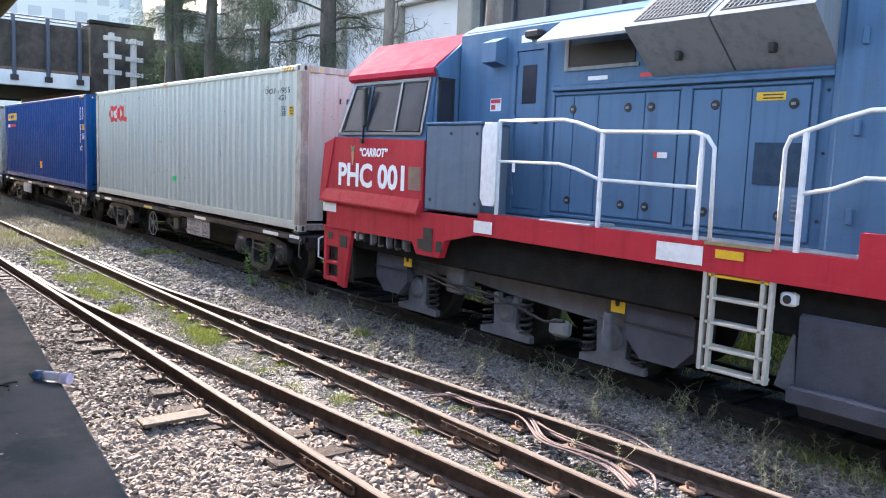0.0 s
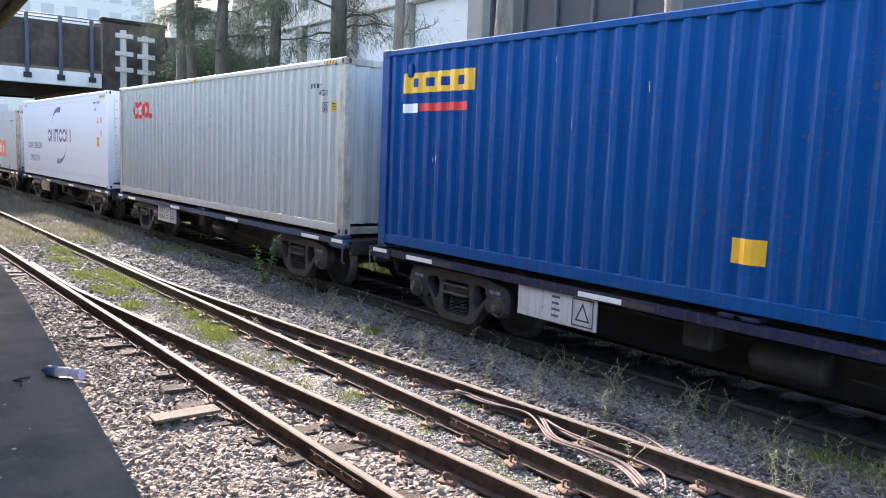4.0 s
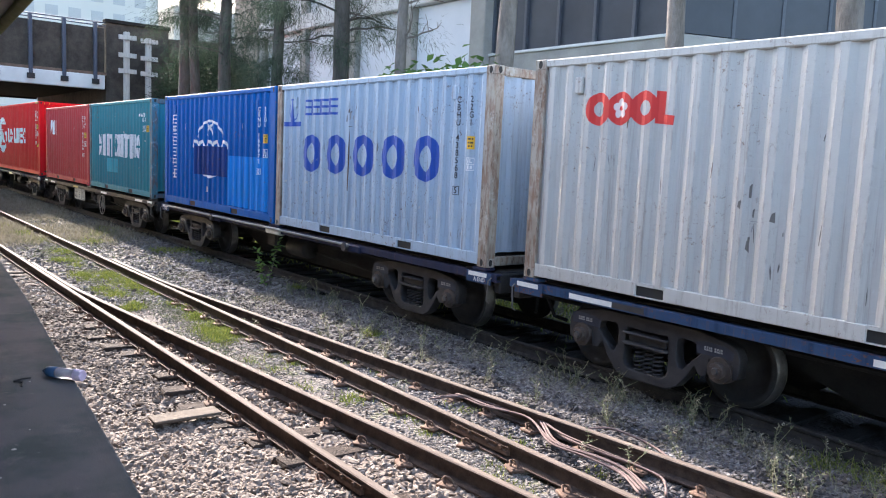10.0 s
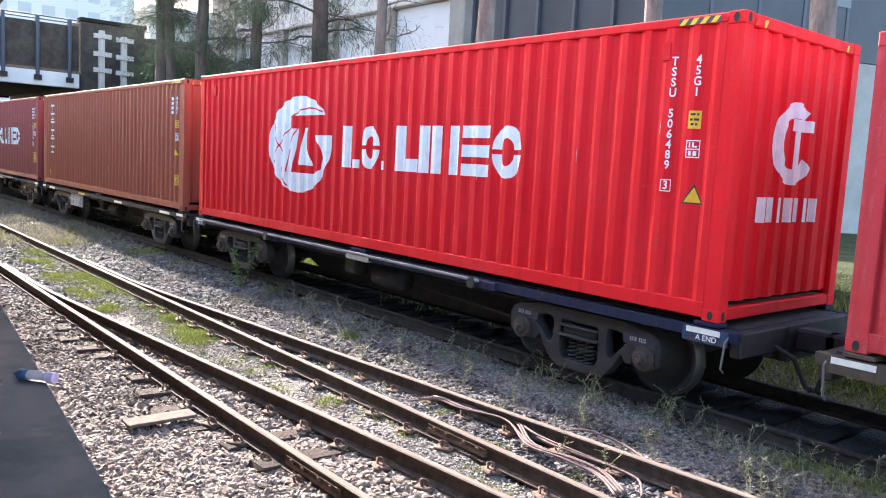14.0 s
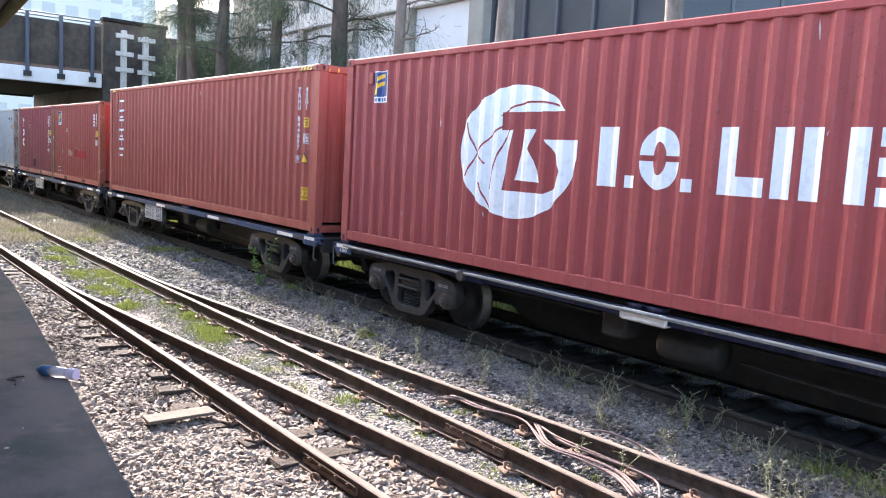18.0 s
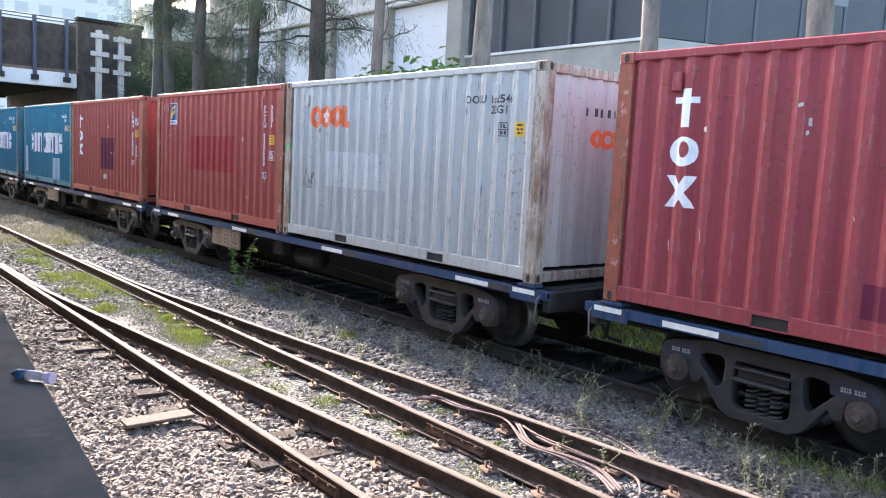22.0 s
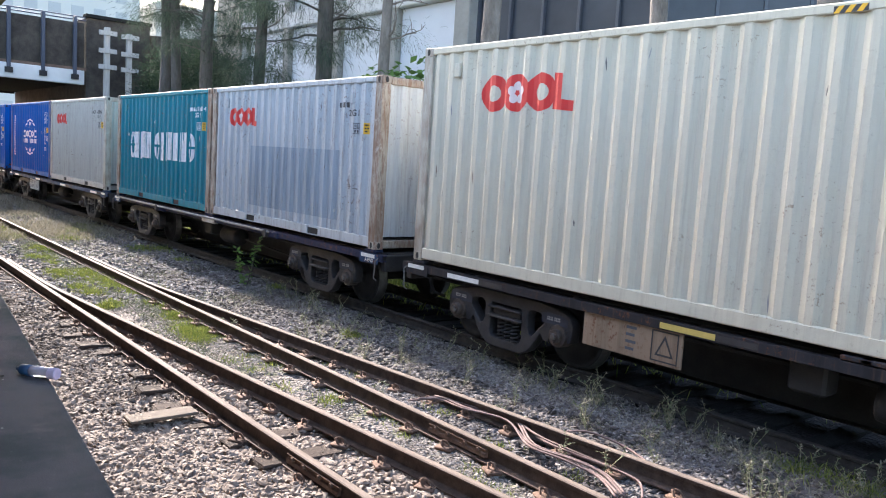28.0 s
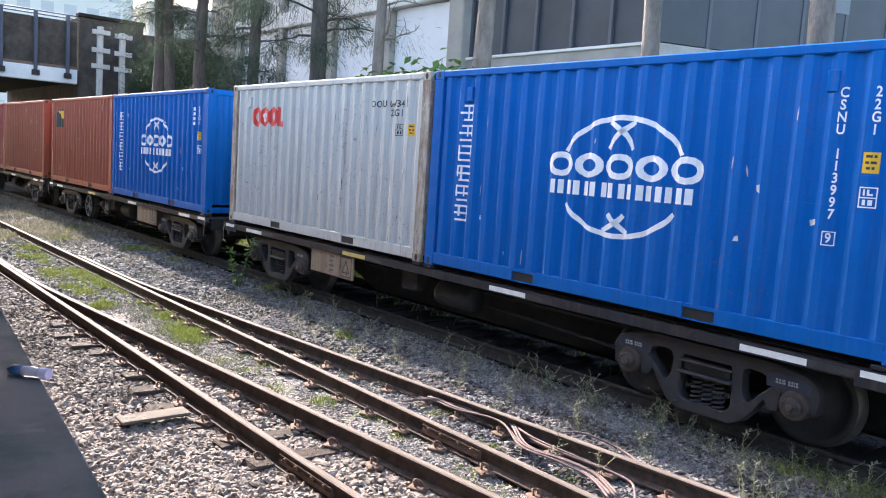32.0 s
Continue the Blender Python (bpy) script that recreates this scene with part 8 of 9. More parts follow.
    mark("w15a", "jade_patch", [rect(2.3, 2.72, 0.62, 1.02)], "p_jade", 0.002)
    sign_column("w15a", 0.5, 0.35, 2.18, 4, "worn", 0.27)
    mark("w7b", "emblem", [[(0.65, 1.68), (0.8, 1.62), (0.95, 1.95), (1.0, 1.95), (1.0, 2.14), (0.75, 2.14), (0.65, 2.05)]], "white", 0.003, "white angular emblem")
    mark("w7b", "emblem", [[(0.98, 1.65), (1.12, 1.62), (1.42, 1.62), (1.42, 2.14), (1.2, 2.14)], [(1.2, 1.75), (1.28, 1.75), (1.28, 1.98)]], "white")
    mark("w7b", "emblem_line", [rect(1.48, 1.56, 1.62, 2.14)], "white")
    box_code("w7b", "CAIU", "602948 8", "22G1")
    round_emblem("w8")
    box_code("w8", "TSSU", "506489 3", "45G1")
    triangle("w8", 11.68, 1.1)
    hazard("w8", 11.5, 11.95, 2.81, 2.87)
    for key in ("w9", "w11"):
        letter_column(key, 0.87, 0.36, 0.98, 2.57, 6)
        box_code(key, "TRHU" if key == "w11" else "", "844897 9" if key == "w11" else "", "45G1")
        triangle(key, 11.61, 1.2)
        caution(key, 11.62, 0.55, 0.22, 0.23)
        hazard(key, 0.27, 0.61, 2.81, 2.87)
        hazard(key, 11.5, 11.95, 2.81, 2.87)
    mark("w9", "yellow_tag", [[(0.8, 0.32), (0.88, 0.3), (0.86, 0.46), (0.78, 0.48)]], "yellow")
    round_emblem("w10", -0.16, -0.02)
    small_flag("w10", 0.75, 2.22)
    triangle("w10", 10.97, 1.87)
    box_code("w10", "", "162324 5", "45G1")
    caution("w10", 11.49, 0.62, 0.32, 0.36)
    hazard("w10", 11.5, 11.95, 2.81, 2.87)
    for key, num in (("w12a", ""), ("w13b", "530509 1"), ("w15b", "508885 9")):
        small_flag(key, 0.78, 1.92)
        box_code(key, "FCIU" if num else "", num, "22G1")
        stickers(key, hash_of(key), 5)
    mark("w13b", "dark_patch", [rect(1.9, 4.2, 0.95, 1.66)], "p_maroon", 0.002, "darker repaint patch")
    mark("w15b", "dark_patch", [[(1.83, 1.0), (1.95, 1.6), (4.9, 1.42), (4.85, 0.75), (2.6, 0.85)]], "p_maroon", 0.002, "darker repaint patch")
    mark("w15b", "dark_patch", [rect(0.84, 1.8, 0.16, 0.8)], "p_maroon", 0.0018)
    for key in ("w12b", "w14a"):
        for i, (a, b) in enumerate(((1.83, 2.2), (1.45, 1.74), (1.05, 1.36))):
            u, w = 0.65, 0.34
            if i == 0:
                mark(key, "block", [rect(u + 0.12, u + 0.22, a, b)], "white")
                mark(key, "block", [rect(u + 0.03, u + 0.3, b - 0.14, b - 0.08)], "white", 0.0042)
            elif i == 1:
                mark(key, "block", [oval(u + 0.17, (a + b) / 2, 0.16, (b - a) / 2, 18), oval(u + 0.18, (a + b) / 2 + 0.02, 0.06, 0.08, 12)], "white")
            else:
                mark(key, "block", [[(u, a), (u + 0.12, a), (u + w, b), (u + w - 0.12, b)]], "white")
                mark(key, "block", [[(u + w - 0.1, a), (u + w, a), (u + 0.1, b), (u, b)]], "white", 0.0042)
        box_code(key, "TEMU", "358028 0" if key == "w14a" else "270401 0", "22G1")
        stickers(key, hash_of(key), 6)
    mark("w14a", "dark_patch", [rect(2.69, 3.92, 0.71, 1.56)], "p_plum", 0.002, "dark plum repaint patch")
    mark("w14a", "white_tag", [rect(3.01, 3.17, 0.45, 0.57)], "p_paper")
    for key, num in (("w18b", "182075 0"), ("w19a", "113997 9"), ("w20a", "")):
        globe_emblem(key, 2.11, 4.13, 0.7, 2.0)
        sign_column(key, 0.55, 0.6, 2.14, 6)
        box_code(key, "CSNU" if num else "", num, "22G1")
        stickers(key, hash_of(key), 4)
    mark("w20b", "emblem_plate", [rect(0.4, 1.3, 1.72, 2.26)], "black")
    mark("w20b", "emblem_corner", [[(0.75, 2.22), (1.26, 2.22), (1.26, 1.95)]], "yellow", 0.005)
    # words on the wagon boards
    for p, x, l1, l2 in MARKS:
        for i, t in enumerate((l1, l2)):
            if t:
                me = flat_mesh("board_words", [], text=t, size=0.17)
                xs = [v.co.x for v in me.vertices]
                me.transform(Matrix.Translation((x - 0.58 - min(xs), -1.1875, 0.8 - 0.17 * i)))
                for one in islands(me):
                    part("board_letter", one, INK["black"], p)
        if l1:
            small = flat_mesh("board_words", [], text="CAPACITY", size=0.05)
            small.transform(Matrix.Translation((x + 0.05 - sum(v.co.x for v in small.vertices) / len(small.vertices), -1.1875, 0.82)))
            part("board_line", small, MATS["mullion_metal"], p)
            mid = flat_mesh("board_words", [], text="A", size=0.11)
            mid.transform(Matrix.Translation((x + 0.43 - sum(v.co.x for v in mid.vertices) / len(mid.vertices), -1.1878, 0.655)))
            part("board_letter", mid, INK["black"], p)
        for i in range(1 if l1 else 0, 4):
            part("board_line", Shape().box(x - 0.05, x + 0.08 - 0.02 * (i % 2), -1.1872, -1.186, 0.815 - i * 0.075, 0.845 - i * 0.075), MATS["mullion_metal"], p)
        part("board_frame", flat_mesh("board_frame", [rect(x + 0.27, x + 0.59, 0.55, 0.87), rect(x + 0.285, x + 0.575, 0.565, 0.855)], 0.001), INK["black"], p, at=(0, -1.1875, 0))
        part("board_triangle", flat_mesh("board_triangle", [[(x + 0.32, 0.61), (x + 0.54, 0.61), (x + 0.43, 0.83)], [(x + 0.35, 0.63), (x + 0.51, 0.63), (x + 0.43, 0.785)]], 0.001), INK["black"], p, at=(0, -1.1875, 0))


def on_end(key, name, outlines, ink, lift=0.003, label=""):
    """Lays an outline, in metres from the centre line and from the base, on the front end of a box."""
    me = flat_mesh(name, outlines)
    half = SIZE[key][0] / 2
    plain_wall = key in ("w4", "w5a")
    if not plain_wall:
        xs = [v.co.x for v in me.vertices]
        bm = bmesh.new()
        bm.from_mesh(me)
        for u in wave_breaks(min(xs), max(xs)):
            bmesh.ops.bisect_plane(bm, geom=bm.verts[:] + bm.edges[:] + bm.faces[:], dist=1e-5, plane_co=(u, 0, 0), plane_no=(1, 0, 0))
        bm.to_mesh(me)
        bm.free()
    for v in me.vertices:
        y = v.co.x
        v.co.x, v.co.y = half - 0.02 - (0.0 if plain_wall else wave(y)) + lift, y
    me.update()
    return part(name, me, INK[ink], BOX[key], label)


def end_markings():
    for key, z, ink in (("w1", 2.0, "red"), ("w13a", 1.75, "orange"), ("w18a", 1.8, "red"), ("w16", 2.0, "red"), ("w17a", 1.8, "red")):
        for i in range(3):
            on_end(key, "emblem_disc", [oval(-0.2 + 0.2 * i, z, 0.125, 0.115, 18), oval(-0.2 + 0.2 * i, z, 0.05, 0.055, 12)], ink, 0.003 + 0.001 * (i % 2))
        on_end(key, "emblem_block", [[(0.3, z - 0.115), (0.45, z - 0.115), (0.45, z - 0.06), (0.37, z - 0.05), (0.36, z + 0.11), (0.3, z + 0.11)]], ink)
        for i in range(11):
            on_end(key, "code_bar", [rect(-0.42 + 0.13 * i, -0.38 + 0.13 * i + 0.012 * (i % 3), z + 0.27, z + 0.37)], "black")
        for i in range(4):
            on_end(key, "code_bar", [rect(0.2 + 0.08 * i, 0.235 + 0.08 * i, z + 0.15, z + 0.24)], "black")
    for key in ("w8", "w10"):
        on_end(key, "emblem_ring", [arc(0.0, 1.75, 0.42, 0.42, 0.16, 0.9, 2 * math.pi - 0.6, 24)], "white")
        on_end(key, "emblem_bar", [rect(-0.05, 0.35, 1.88, 2.0)], "white", 0.0045)
        on_end(key, "emblem_bar", [rect(-0.02, 0.1, 1.48, 1.88)], "white", 0.0045)
        for i in range(7):
            on_end(key, "block", [rect(-0.62 + 0.18 * i, -0.5 + 0.18 * i, 0.95, 1.2)], "white")
    for i, (a, b) in enumerate(((-0.45, -0.33), (-0.2, 0.05), (0.18, 0.45))):
        on_end("w14a", "block", [rect(a, b, 1.85, 2.1 + (0.1 if i == 0 else 0))], "white")
    for key, u in (("w8", 0), ("w9", 0), ("w10", 0), ("w11", 0), ("w1", 0), ("w2", 0)):
        for g in (-1, 1):
            for k in range(3):
                on_end(key, "hazard_stripe", [[(g * 0.95 - 0.1 + k * 0.08, 2.78), (g * 0.95 - 0.06 + k * 0.08, 2.78), (g * 0.95 - 0.03 + k * 0.08, 2.85), (g * 0.95 - 0.07 + k * 0.08, 2.85)]], "yellow", 0.03)
    on_end("w11", "caution_plate", [rect(-0.25, -0.08, 0.4, 0.62)], "yellow")
    on_end("w11", "warning_face", [[(0.55, 0.45), (0.72, 0.45), (0.64, 0.6)]], "yellow")
    on_end("w10", "caution_plate", [rect(-0.55, -0.15, 2.1, 2.5)], "yellow")


def build_cooling_unit(key, H, old):
    """The machinery at the front end of a refrigerated box, with grille, fan and hatches."""
    b = BOX[key]
    x = SIZE[key][0] / 2
    m = MATS["box_reefer_old" if old else "box_reefer_white"]
    u = part("cooling_unit", Shape().bevelled(x - 0.02, x + 0.035, -1.02, 1.02, 0.2, H - 0.2, 0.012), m, b, "white cooling machinery panel")
    part("machine_bay", Shape().box(x + 0.036, x + 0.042, -0.75, 0.85, 0.3, 0.95), BLACK, u)
    part("controller", Shape().bevelled(x + 0.04, x + 0.09, -0.7, -0.2, 0.45, 0.85, 0.01), m, u)
    part("compressor", Shape().lathe([(0.0, -0.3), (0.16, -0.3), (0.18, -0.22), (0.18, 0.22), (0.16, 0.3), (0.0, 0.3)], (x + 0.06, 0.25, 0.5), "y", 14), STEEL_BOGIE, u)
    part("fan_ring", Shape().lathe([(0.4, 0.036), (0.42, 0.06), (0.33, 0.06), (0.32, 0.036)], (x, 0.15, 1.4), "x", 28), m, u)
    part("fan_grille", Shape().lathe([(0.0, 0.04), (0.33, 0.04)], (x, 0.15, 1.4), "x", 24), STEEL_DARK, u)
    for i in range(5):
        r = 0.06 + i * 0.06
        ring = [(x + 0.052, 0.15 + r * math.cos(a), 1.4 + r * math.sin(a)) for a in [k * math.pi / 10 for k in range(21)]]
        part("grille_ring", Shape().tube(ring, 0.005, 4, False), STRIP_WHITE, u)
    for y, z, w, h in ((-0.6, H - 0.75, 0.5, 0.45), (0.1, H - 0.75, 0.7, 0.45)):
        part("hatch", Shape().bevelled(x + 0.035, x + 0.055, y, y + w, z, z + h, 0.008), m, u)
    part("caution_plate", Shape().box(x + 0.036, x + 0.04, -0.85, -0.45, H - 1.15, H - 0.85), INK["yellow"], u, "yellow caution plate")
    part("caution_plate", Shape().box(x + 0.036, x + 0.04, -0.75, -0.5, H - 1.45, H - 1.25), INK["yellow"], u)
    for i in range(10):
        for y in (-0.98, 0.98):
            part("bolt", Shape().lathe([(0.0, 0.05), (0.014, 0.05), (0.016, 0.035)], (x, y, 0.3 + i * (H - 0.6) / 9), "x", 6), STEEL_BOGIE, u)
    if old:
        for i in range(3):
            part("emblem_disc", Shape().lathe([(0.05, 0.058), (0.1, 0.058)], (x, -0.2 + 0.2 * i, H - 0.5), "x", 16), INK["red"], u)
        part("emblem_block", Shape().box(x + 0.056, x + 0.059, 0.32, 0.42, H - 0.6, H - 0.4), INK["red"], u)


put_markings()
wear_marks()
end_markings()
build_cooling_unit("w4", HC, False)
build_cooling_unit("w5a", STD, True)


# ================= platform roof and small things =================
OLIVE = paint("olive_gutter", (0.13, 0.13, 0.05), 0.3, 0.2, 0.4)


def build_canopy():
    c = thing("platform_canopy", (-6.0, -1.0, 4.0), "station platform canopy with an olive gutter", "canopy")
    inv = Matrix.Translation((6.0, 1.0, -4.0))
    xs = [7.0 - i for i in range(56)]
    edge = [(x, plat_edge(x) + 0.3) for x in xs]
    s = Shape().prism([(7.0, -7.0), *edge, (-48.0, -7.0)], 4.22, 4.36, "z")
    part("roof_sheet", s, mottled("canopy_sheet", (0.2, 0.2, 0.19), (0.3, 0.3, 0.28), 2, 0.8), c, at=inv)
    part("gutter", Shape().tube([(x, y + 0.03, 4.16) for x, y in edge], 0.075, 10), OLIVE, c, "round olive gutter", at=inv, smooth=True)
    for x in (-24.0, -16.0, -8.5, 5.5):
        part("column", Shape().tube([(x, -2.6, 0.9), (x, -2.6, 4.22)], 0.09, 10), OLIVE, c, at=inv)
    part("back_wall", Shape().box(-48, 7, -7.2, -7.0, 0.9, 4.36), CONCRETE, c, at=inv)


build_canopy()


def build_bottle():
    b = thing("plastic_bottle", pose(-5.375, 1.16, 0.937, 0, 0, 37), "clear plastic bottle with a dark blue cap lying on the platform", "bottle")
    clear = Nodes("clear_plastic")
    clear.b.inputs["Transmission Weight"].default_value = 0.55
    clear.b.inputs["IOR"].default_value = 1.3
    m = clear.out((0.82, 0.76, 0.84), 0.15)
    part("body", Shape().lathe([(0.0, 0.17), (0.033, 0.17), (0.037, 0.16), (0.036, 0.1), (0.033, 0.09), (0.036, 0.08), (0.036, -0.01), (0.03, -0.03), (0.0, -0.03)], (0, 0, 0), "x", 18), m, b, smooth=True)
    part("cap", Shape().lathe([(0.0, -0.13), (0.012, -0.13), (0.014, -0.11), (0.03, -0.1), (0.034, -0.09), (0.036, -0.025), (0.0, -0.02)], (0, 0, 0), "x", 18), plain("cap_blue", (0.02, 0.07, 0.16), 0.4), b, "dark blue cap", smooth=True)
    part("label", Shape().lathe([(0.0374, 0.115), (0.0376, 0.165), (0.034, 0.1715), (0.0, 0.1716)], (0, 0, 0), "x", 18), plain("bottle_label", (0.6, 0.5, 0.66), 0.5), b)
    t = solid("cord", Shape().tube([(-5.28, 0.92, 0.907), (-5.36, 0.94, 0.91), (-5.42, 0.9, 0.907), (-5.45, 0.95, 0.907), (-5.44, 1.0, 0.91)], 0.006, 5), BLACK, "short black cord lying on the platform", "cord")
    r = random.Random(5)
    for i in range(12):
        x = -3.2 - r.random() * 4.0
        y = plat_edge(x) - 0.1 - r.random() * 0.5
        n = 7
        a0 = r.uniform(0, 6)
        w = r.uniform(0.005, 0.012)
        ring = [(x + w * (1 + r.uniform(-0.3, 0.3)) * math.cos(a0 + k * 0.9), y + w * (1 + r.uniform(-0.3, 0.3)) * math.sin(a0 + k * 0.9)) for k in range(n)]
        solid("paper_scrap", Shape().prism(ring, 0.9005, 0.9025, "z"), STRIP_DULL, "small pale paper scrap on the platform", "litter", "scraps on the platform")


build_bottle()


def build_hoses():
    pinkish = mottled("pink_hose", (0.13, 0.09, 0.085), (0.22, 0.16, 0.15), 7, 0.95, 0.0, 0.3)
    h = thing("hose_bundle", (-5.0, 5.2, -0.1), "bundle of dusty pink hoses between the rails", "hose")
    inv = Matrix.Translation((5.0, -5.2, 0.1))
    trunk = [(-6.32, 5.0), (-6.2, 5.3), (-5.8, 5.32), (-5.28, 5.42), (-4.68, 5.1), (-4.22, 5.12), (-3.9, 5.14), (-3.55, 4.94)]
    other = [(-6.25, 5.22), (-5.78, 5.36), (-5.33, 5.47), (-4.77, 5.27), (-4.38, 5.22), (-3.87, 5.28), (-3.62, 5.24), (-3.4, 5.0)]
    r = random.Random(9)
    for i in range(6):
        base = trunk if i < 4 else other
        pts = [(x + r.uniform(-0.03, 0.03), y + (i - 1.5) * 0.035 * (1 if i < 4 else 0.4) + r.uniform(-0.025, 0.025)) for x, y in base]
        path = smooth_path([(x, y, -0.1 + 0.03 * r.random() + (0.02 if 2 < k < 6 else 0)) for k, (x, y) in enumerate(pts)])
        part("hose", Shape().tube(path, 0.0105, 7), pinkish, h, at=inv, smooth=True)
    part("hose", Shape().tube(smooth_path([(-4.7, 5.5, -0.03), (-4.5, 5.66, 0.01), (-4.21, 5.8, -0.05), (-3.9, 5.72, -0.07), (-3.7, 5.6, -0.1)]), 0.0105, 7), pinkish, h, at=inv, smooth=True)


def smooth_path(pts, n=6):
    """Points on a soft curve through the given ones."""
    out = []
    p = [Vector(q) for q in pts]
    p = [2 * p[0] - p[1], *p, 2 * p[-1] - p[-2]]
    for i in range(1, len(p) - 2):
        for k in range(n):
            t = k / n
            a, b, c, d = p[i - 1], p[i], p[i + 1], p[i + 2]
            out.append(0.5 * ((2 * b) + (c - a) * t + (2 * a - 5 * b + 4 * c - d) * t * t + (3 * b - a - 3 * c + d) * t ** 3))
    out.append(p[-2])
    return out


build_hoses()
solid("timber_plank", Shape().bevelled(-0.11, 0.11, -0.32, 0.32, 0.0, 0.03, 0.006), TIMBER_PALE, "pale timber plank lying on the ballast", "plank", at=pose(-7.15, 2.64, -0.135, 0, 0, -1))


def blades(name, label, material, centres, per, spread, lo, hi, width, seed, lean=0.45, kind="stuff"):
    """Grass or stalks round the given centres (x, y, radius)."""
    rg = np.random.default_rng(seed)
    base, way, ln = [], [], []
    for x, y, r in centres:
        n = max(4, int(per * r))
        off = rg.normal(size=(n, 2)) * r * spread
        p = np.column_stack([x + off[:, 0] * 1.6, y + off[:, 1], np.zeros(n)])
        p[:, 2] = [ground_height(a, b) - 0.01 for a, b in p[:, :2]]
        base.append(p)
        d = rg.normal(size=(n, 3)) * lean
        d[:, 2] = 1.0
        way.append(d)
        ln.append(rg.uniform(lo, hi, n) * rg.uniform(0.6, 1.0, n))
    base, way, ln = np.concatenate(base), np.concatenate(way), np.concatenate(ln)
    me = strips_mesh(name, base, way, ln, rg.uniform(0.6, 1.2, len(ln)) * width, rg)
    me.materials.append(material)
    return tagged(new(name, me), label, "grass", kind=kind)


def build_plants():
    r = random.Random(21)
    tufts = [(-20.1, 4.55, 0.5), (-16.4, 3.95, 0.3), (-16.0, 4.4, 0.45), (-15.2, 4.5, 0.45), (-14.2, 4.6, 0.4), (-14.2, 3.9, 0.28), (-13.0, 3.9, 0.2), (-12.6, 4.75, 0.3), (-11.8, 4.55, 0.25), (-10.9, 4.36, 0.38), (-10.4, 4.34, 0.25),
             (-18.2, 4.2, 0.4), (-24.4, 4.4, 0.7), (-22.6, 4.6, 0.6), (-26.5, 4.0, 0.8)]
    blades("grass", "patches of short yellow-green grass between the siding rails", GRASS, [(x + r.gauss(0, 0.3), y + r.gauss(0, 0.1), q * r.uniform(0.35, 0.75)) for x, y, q in tufts for i in range(4)], 2200, 0.6, 0.04, 0.17, 0.0035, 1, 0.6)
    thin = [(r.uniform(-26, -8.5), r.gauss(4.2, 0.3), r.uniform(0.1, 0.28)) for i in range(170)]
    blades("thin_grass", "thin grey-green grass between the siding rails", WEED, thin, 900, 0.7, 0.03, 0.1, 0.0035, 15, 0.8)
    beyond = [(-23.2, 6.1, 0.45), (-24.3, 6.6, 0.4), (-19.0, 6.4, 0.3), (-18.8, 6.8, 0.3), (-22.0, 5.5, 0.35), (-16.8, 6.6, 0.2), (-13.0, 6.9, 0.12), (-9.2, 6.1, 0.14)]
    blades("side_grass", "green grass patches beside the train", GRASS, beyond, 1700, 0.5, 0.05, 0.2, 0.004, 16)
    low = [(r.uniform(-32, -11), r.uniform(4.9, 6.9), r.uniform(0.1, 0.32)) for i in range(80)]
    blades("moss", "yellow-green mossy growth on the gravel", GRASS, [(-10.7, 4.35, 0.35), (-14.9, 4.6, 0.4), (-17.5, 4.6, 0.5), (-12.4, 4.65, 0.25)], 3200, 0.5, 0.015, 0.05, 0.005, 12, 1.2)
    blades("low_grass", "low green weeds on the gravel beside the train", WEED, low, 900, 0.7, 0.03, 0.12, 0.0045, 2, 0.8)
    blades("pale_straw", "sunlit pale dry grass along the far tracks", GRASS_DRY, [(r.uniform(-44, -22), r.uniform(2.6, 7.0), r.uniform(0.3, 0.7)) for i in range(230)], 420, 0.7, 0.06, 0.3, 0.008, 22, 0.7)
    blades("straw_litter", "fine dry straw lying on the gravel", GRASS_DRY, [(r.uniform(-14, -1.4), r.uniform(5.0, 7.05), r.uniform(0.15, 0.4)) for i in range(130)], 150, 0.9, 0.05, 0.17, 0.0016, 23, 3.0)
    near = [(-2.85, 6.9, 0.35), (-2.5, 6.75, 0.3), (-3.1, 6.8, 0.2), (-2.2, 6.9, 0.3)]
    blades("tall_grass", "tall fresh green grass tuft beside the main rail", GRASS, near, 560, 0.4, 0.08, 0.27, 0.003, 3, 0.5)
    scrub = [(r.uniform(-11, -1.5), r.uniform(5.6, 7.05), r.uniform(0.05, 0.15)) for i in range(60)] + [(r.uniform(-7.5, -1.5), r.uniform(6.5, 7.05), r.uniform(0.1, 0.22)) for i in range(34)]
    blades("dry_weeds", "thin dry grey-green weeds beside the main track", GRASS_DRY, scrub + [(r.uniform(-24, -9), r.uniform(5.6, 6.9), r.uniform(0.1, 0.3)) for i in range(50)], 620, 0.8, 0.04, 0.2, 0.0021, 4, 0.9)
    blades("fine_weeds", "fine green weeds beside the main track", WEED, scrub[::3] + [(r.uniform(-12, -2), r.uniform(5.5, 7.0), 0.08) for i in range(30)], 500, 0.7, 0.02, 0.11, 0.003, 5, 0.9)
    sparse = [(r.uniform(-9, -2), r.uniform(4.0, 5.2), r.uniform(0.05, 0.12)) for i in range(26)] + [(-7.57, 5.2, 0.12), (-7.0, 4.38, 0.12), (-5.33, 4.64, 0.14), (-4.31, 4.32, 0.1), (-9.18, 4.84, 0.2), (-6.2, 4.55, 0.12)]
    blades("sparse_grass", "sparse yellow-green grass on the gravel", GRASS, sparse, 800, 0.6, 0.03, 0.12, 0.004, 6)
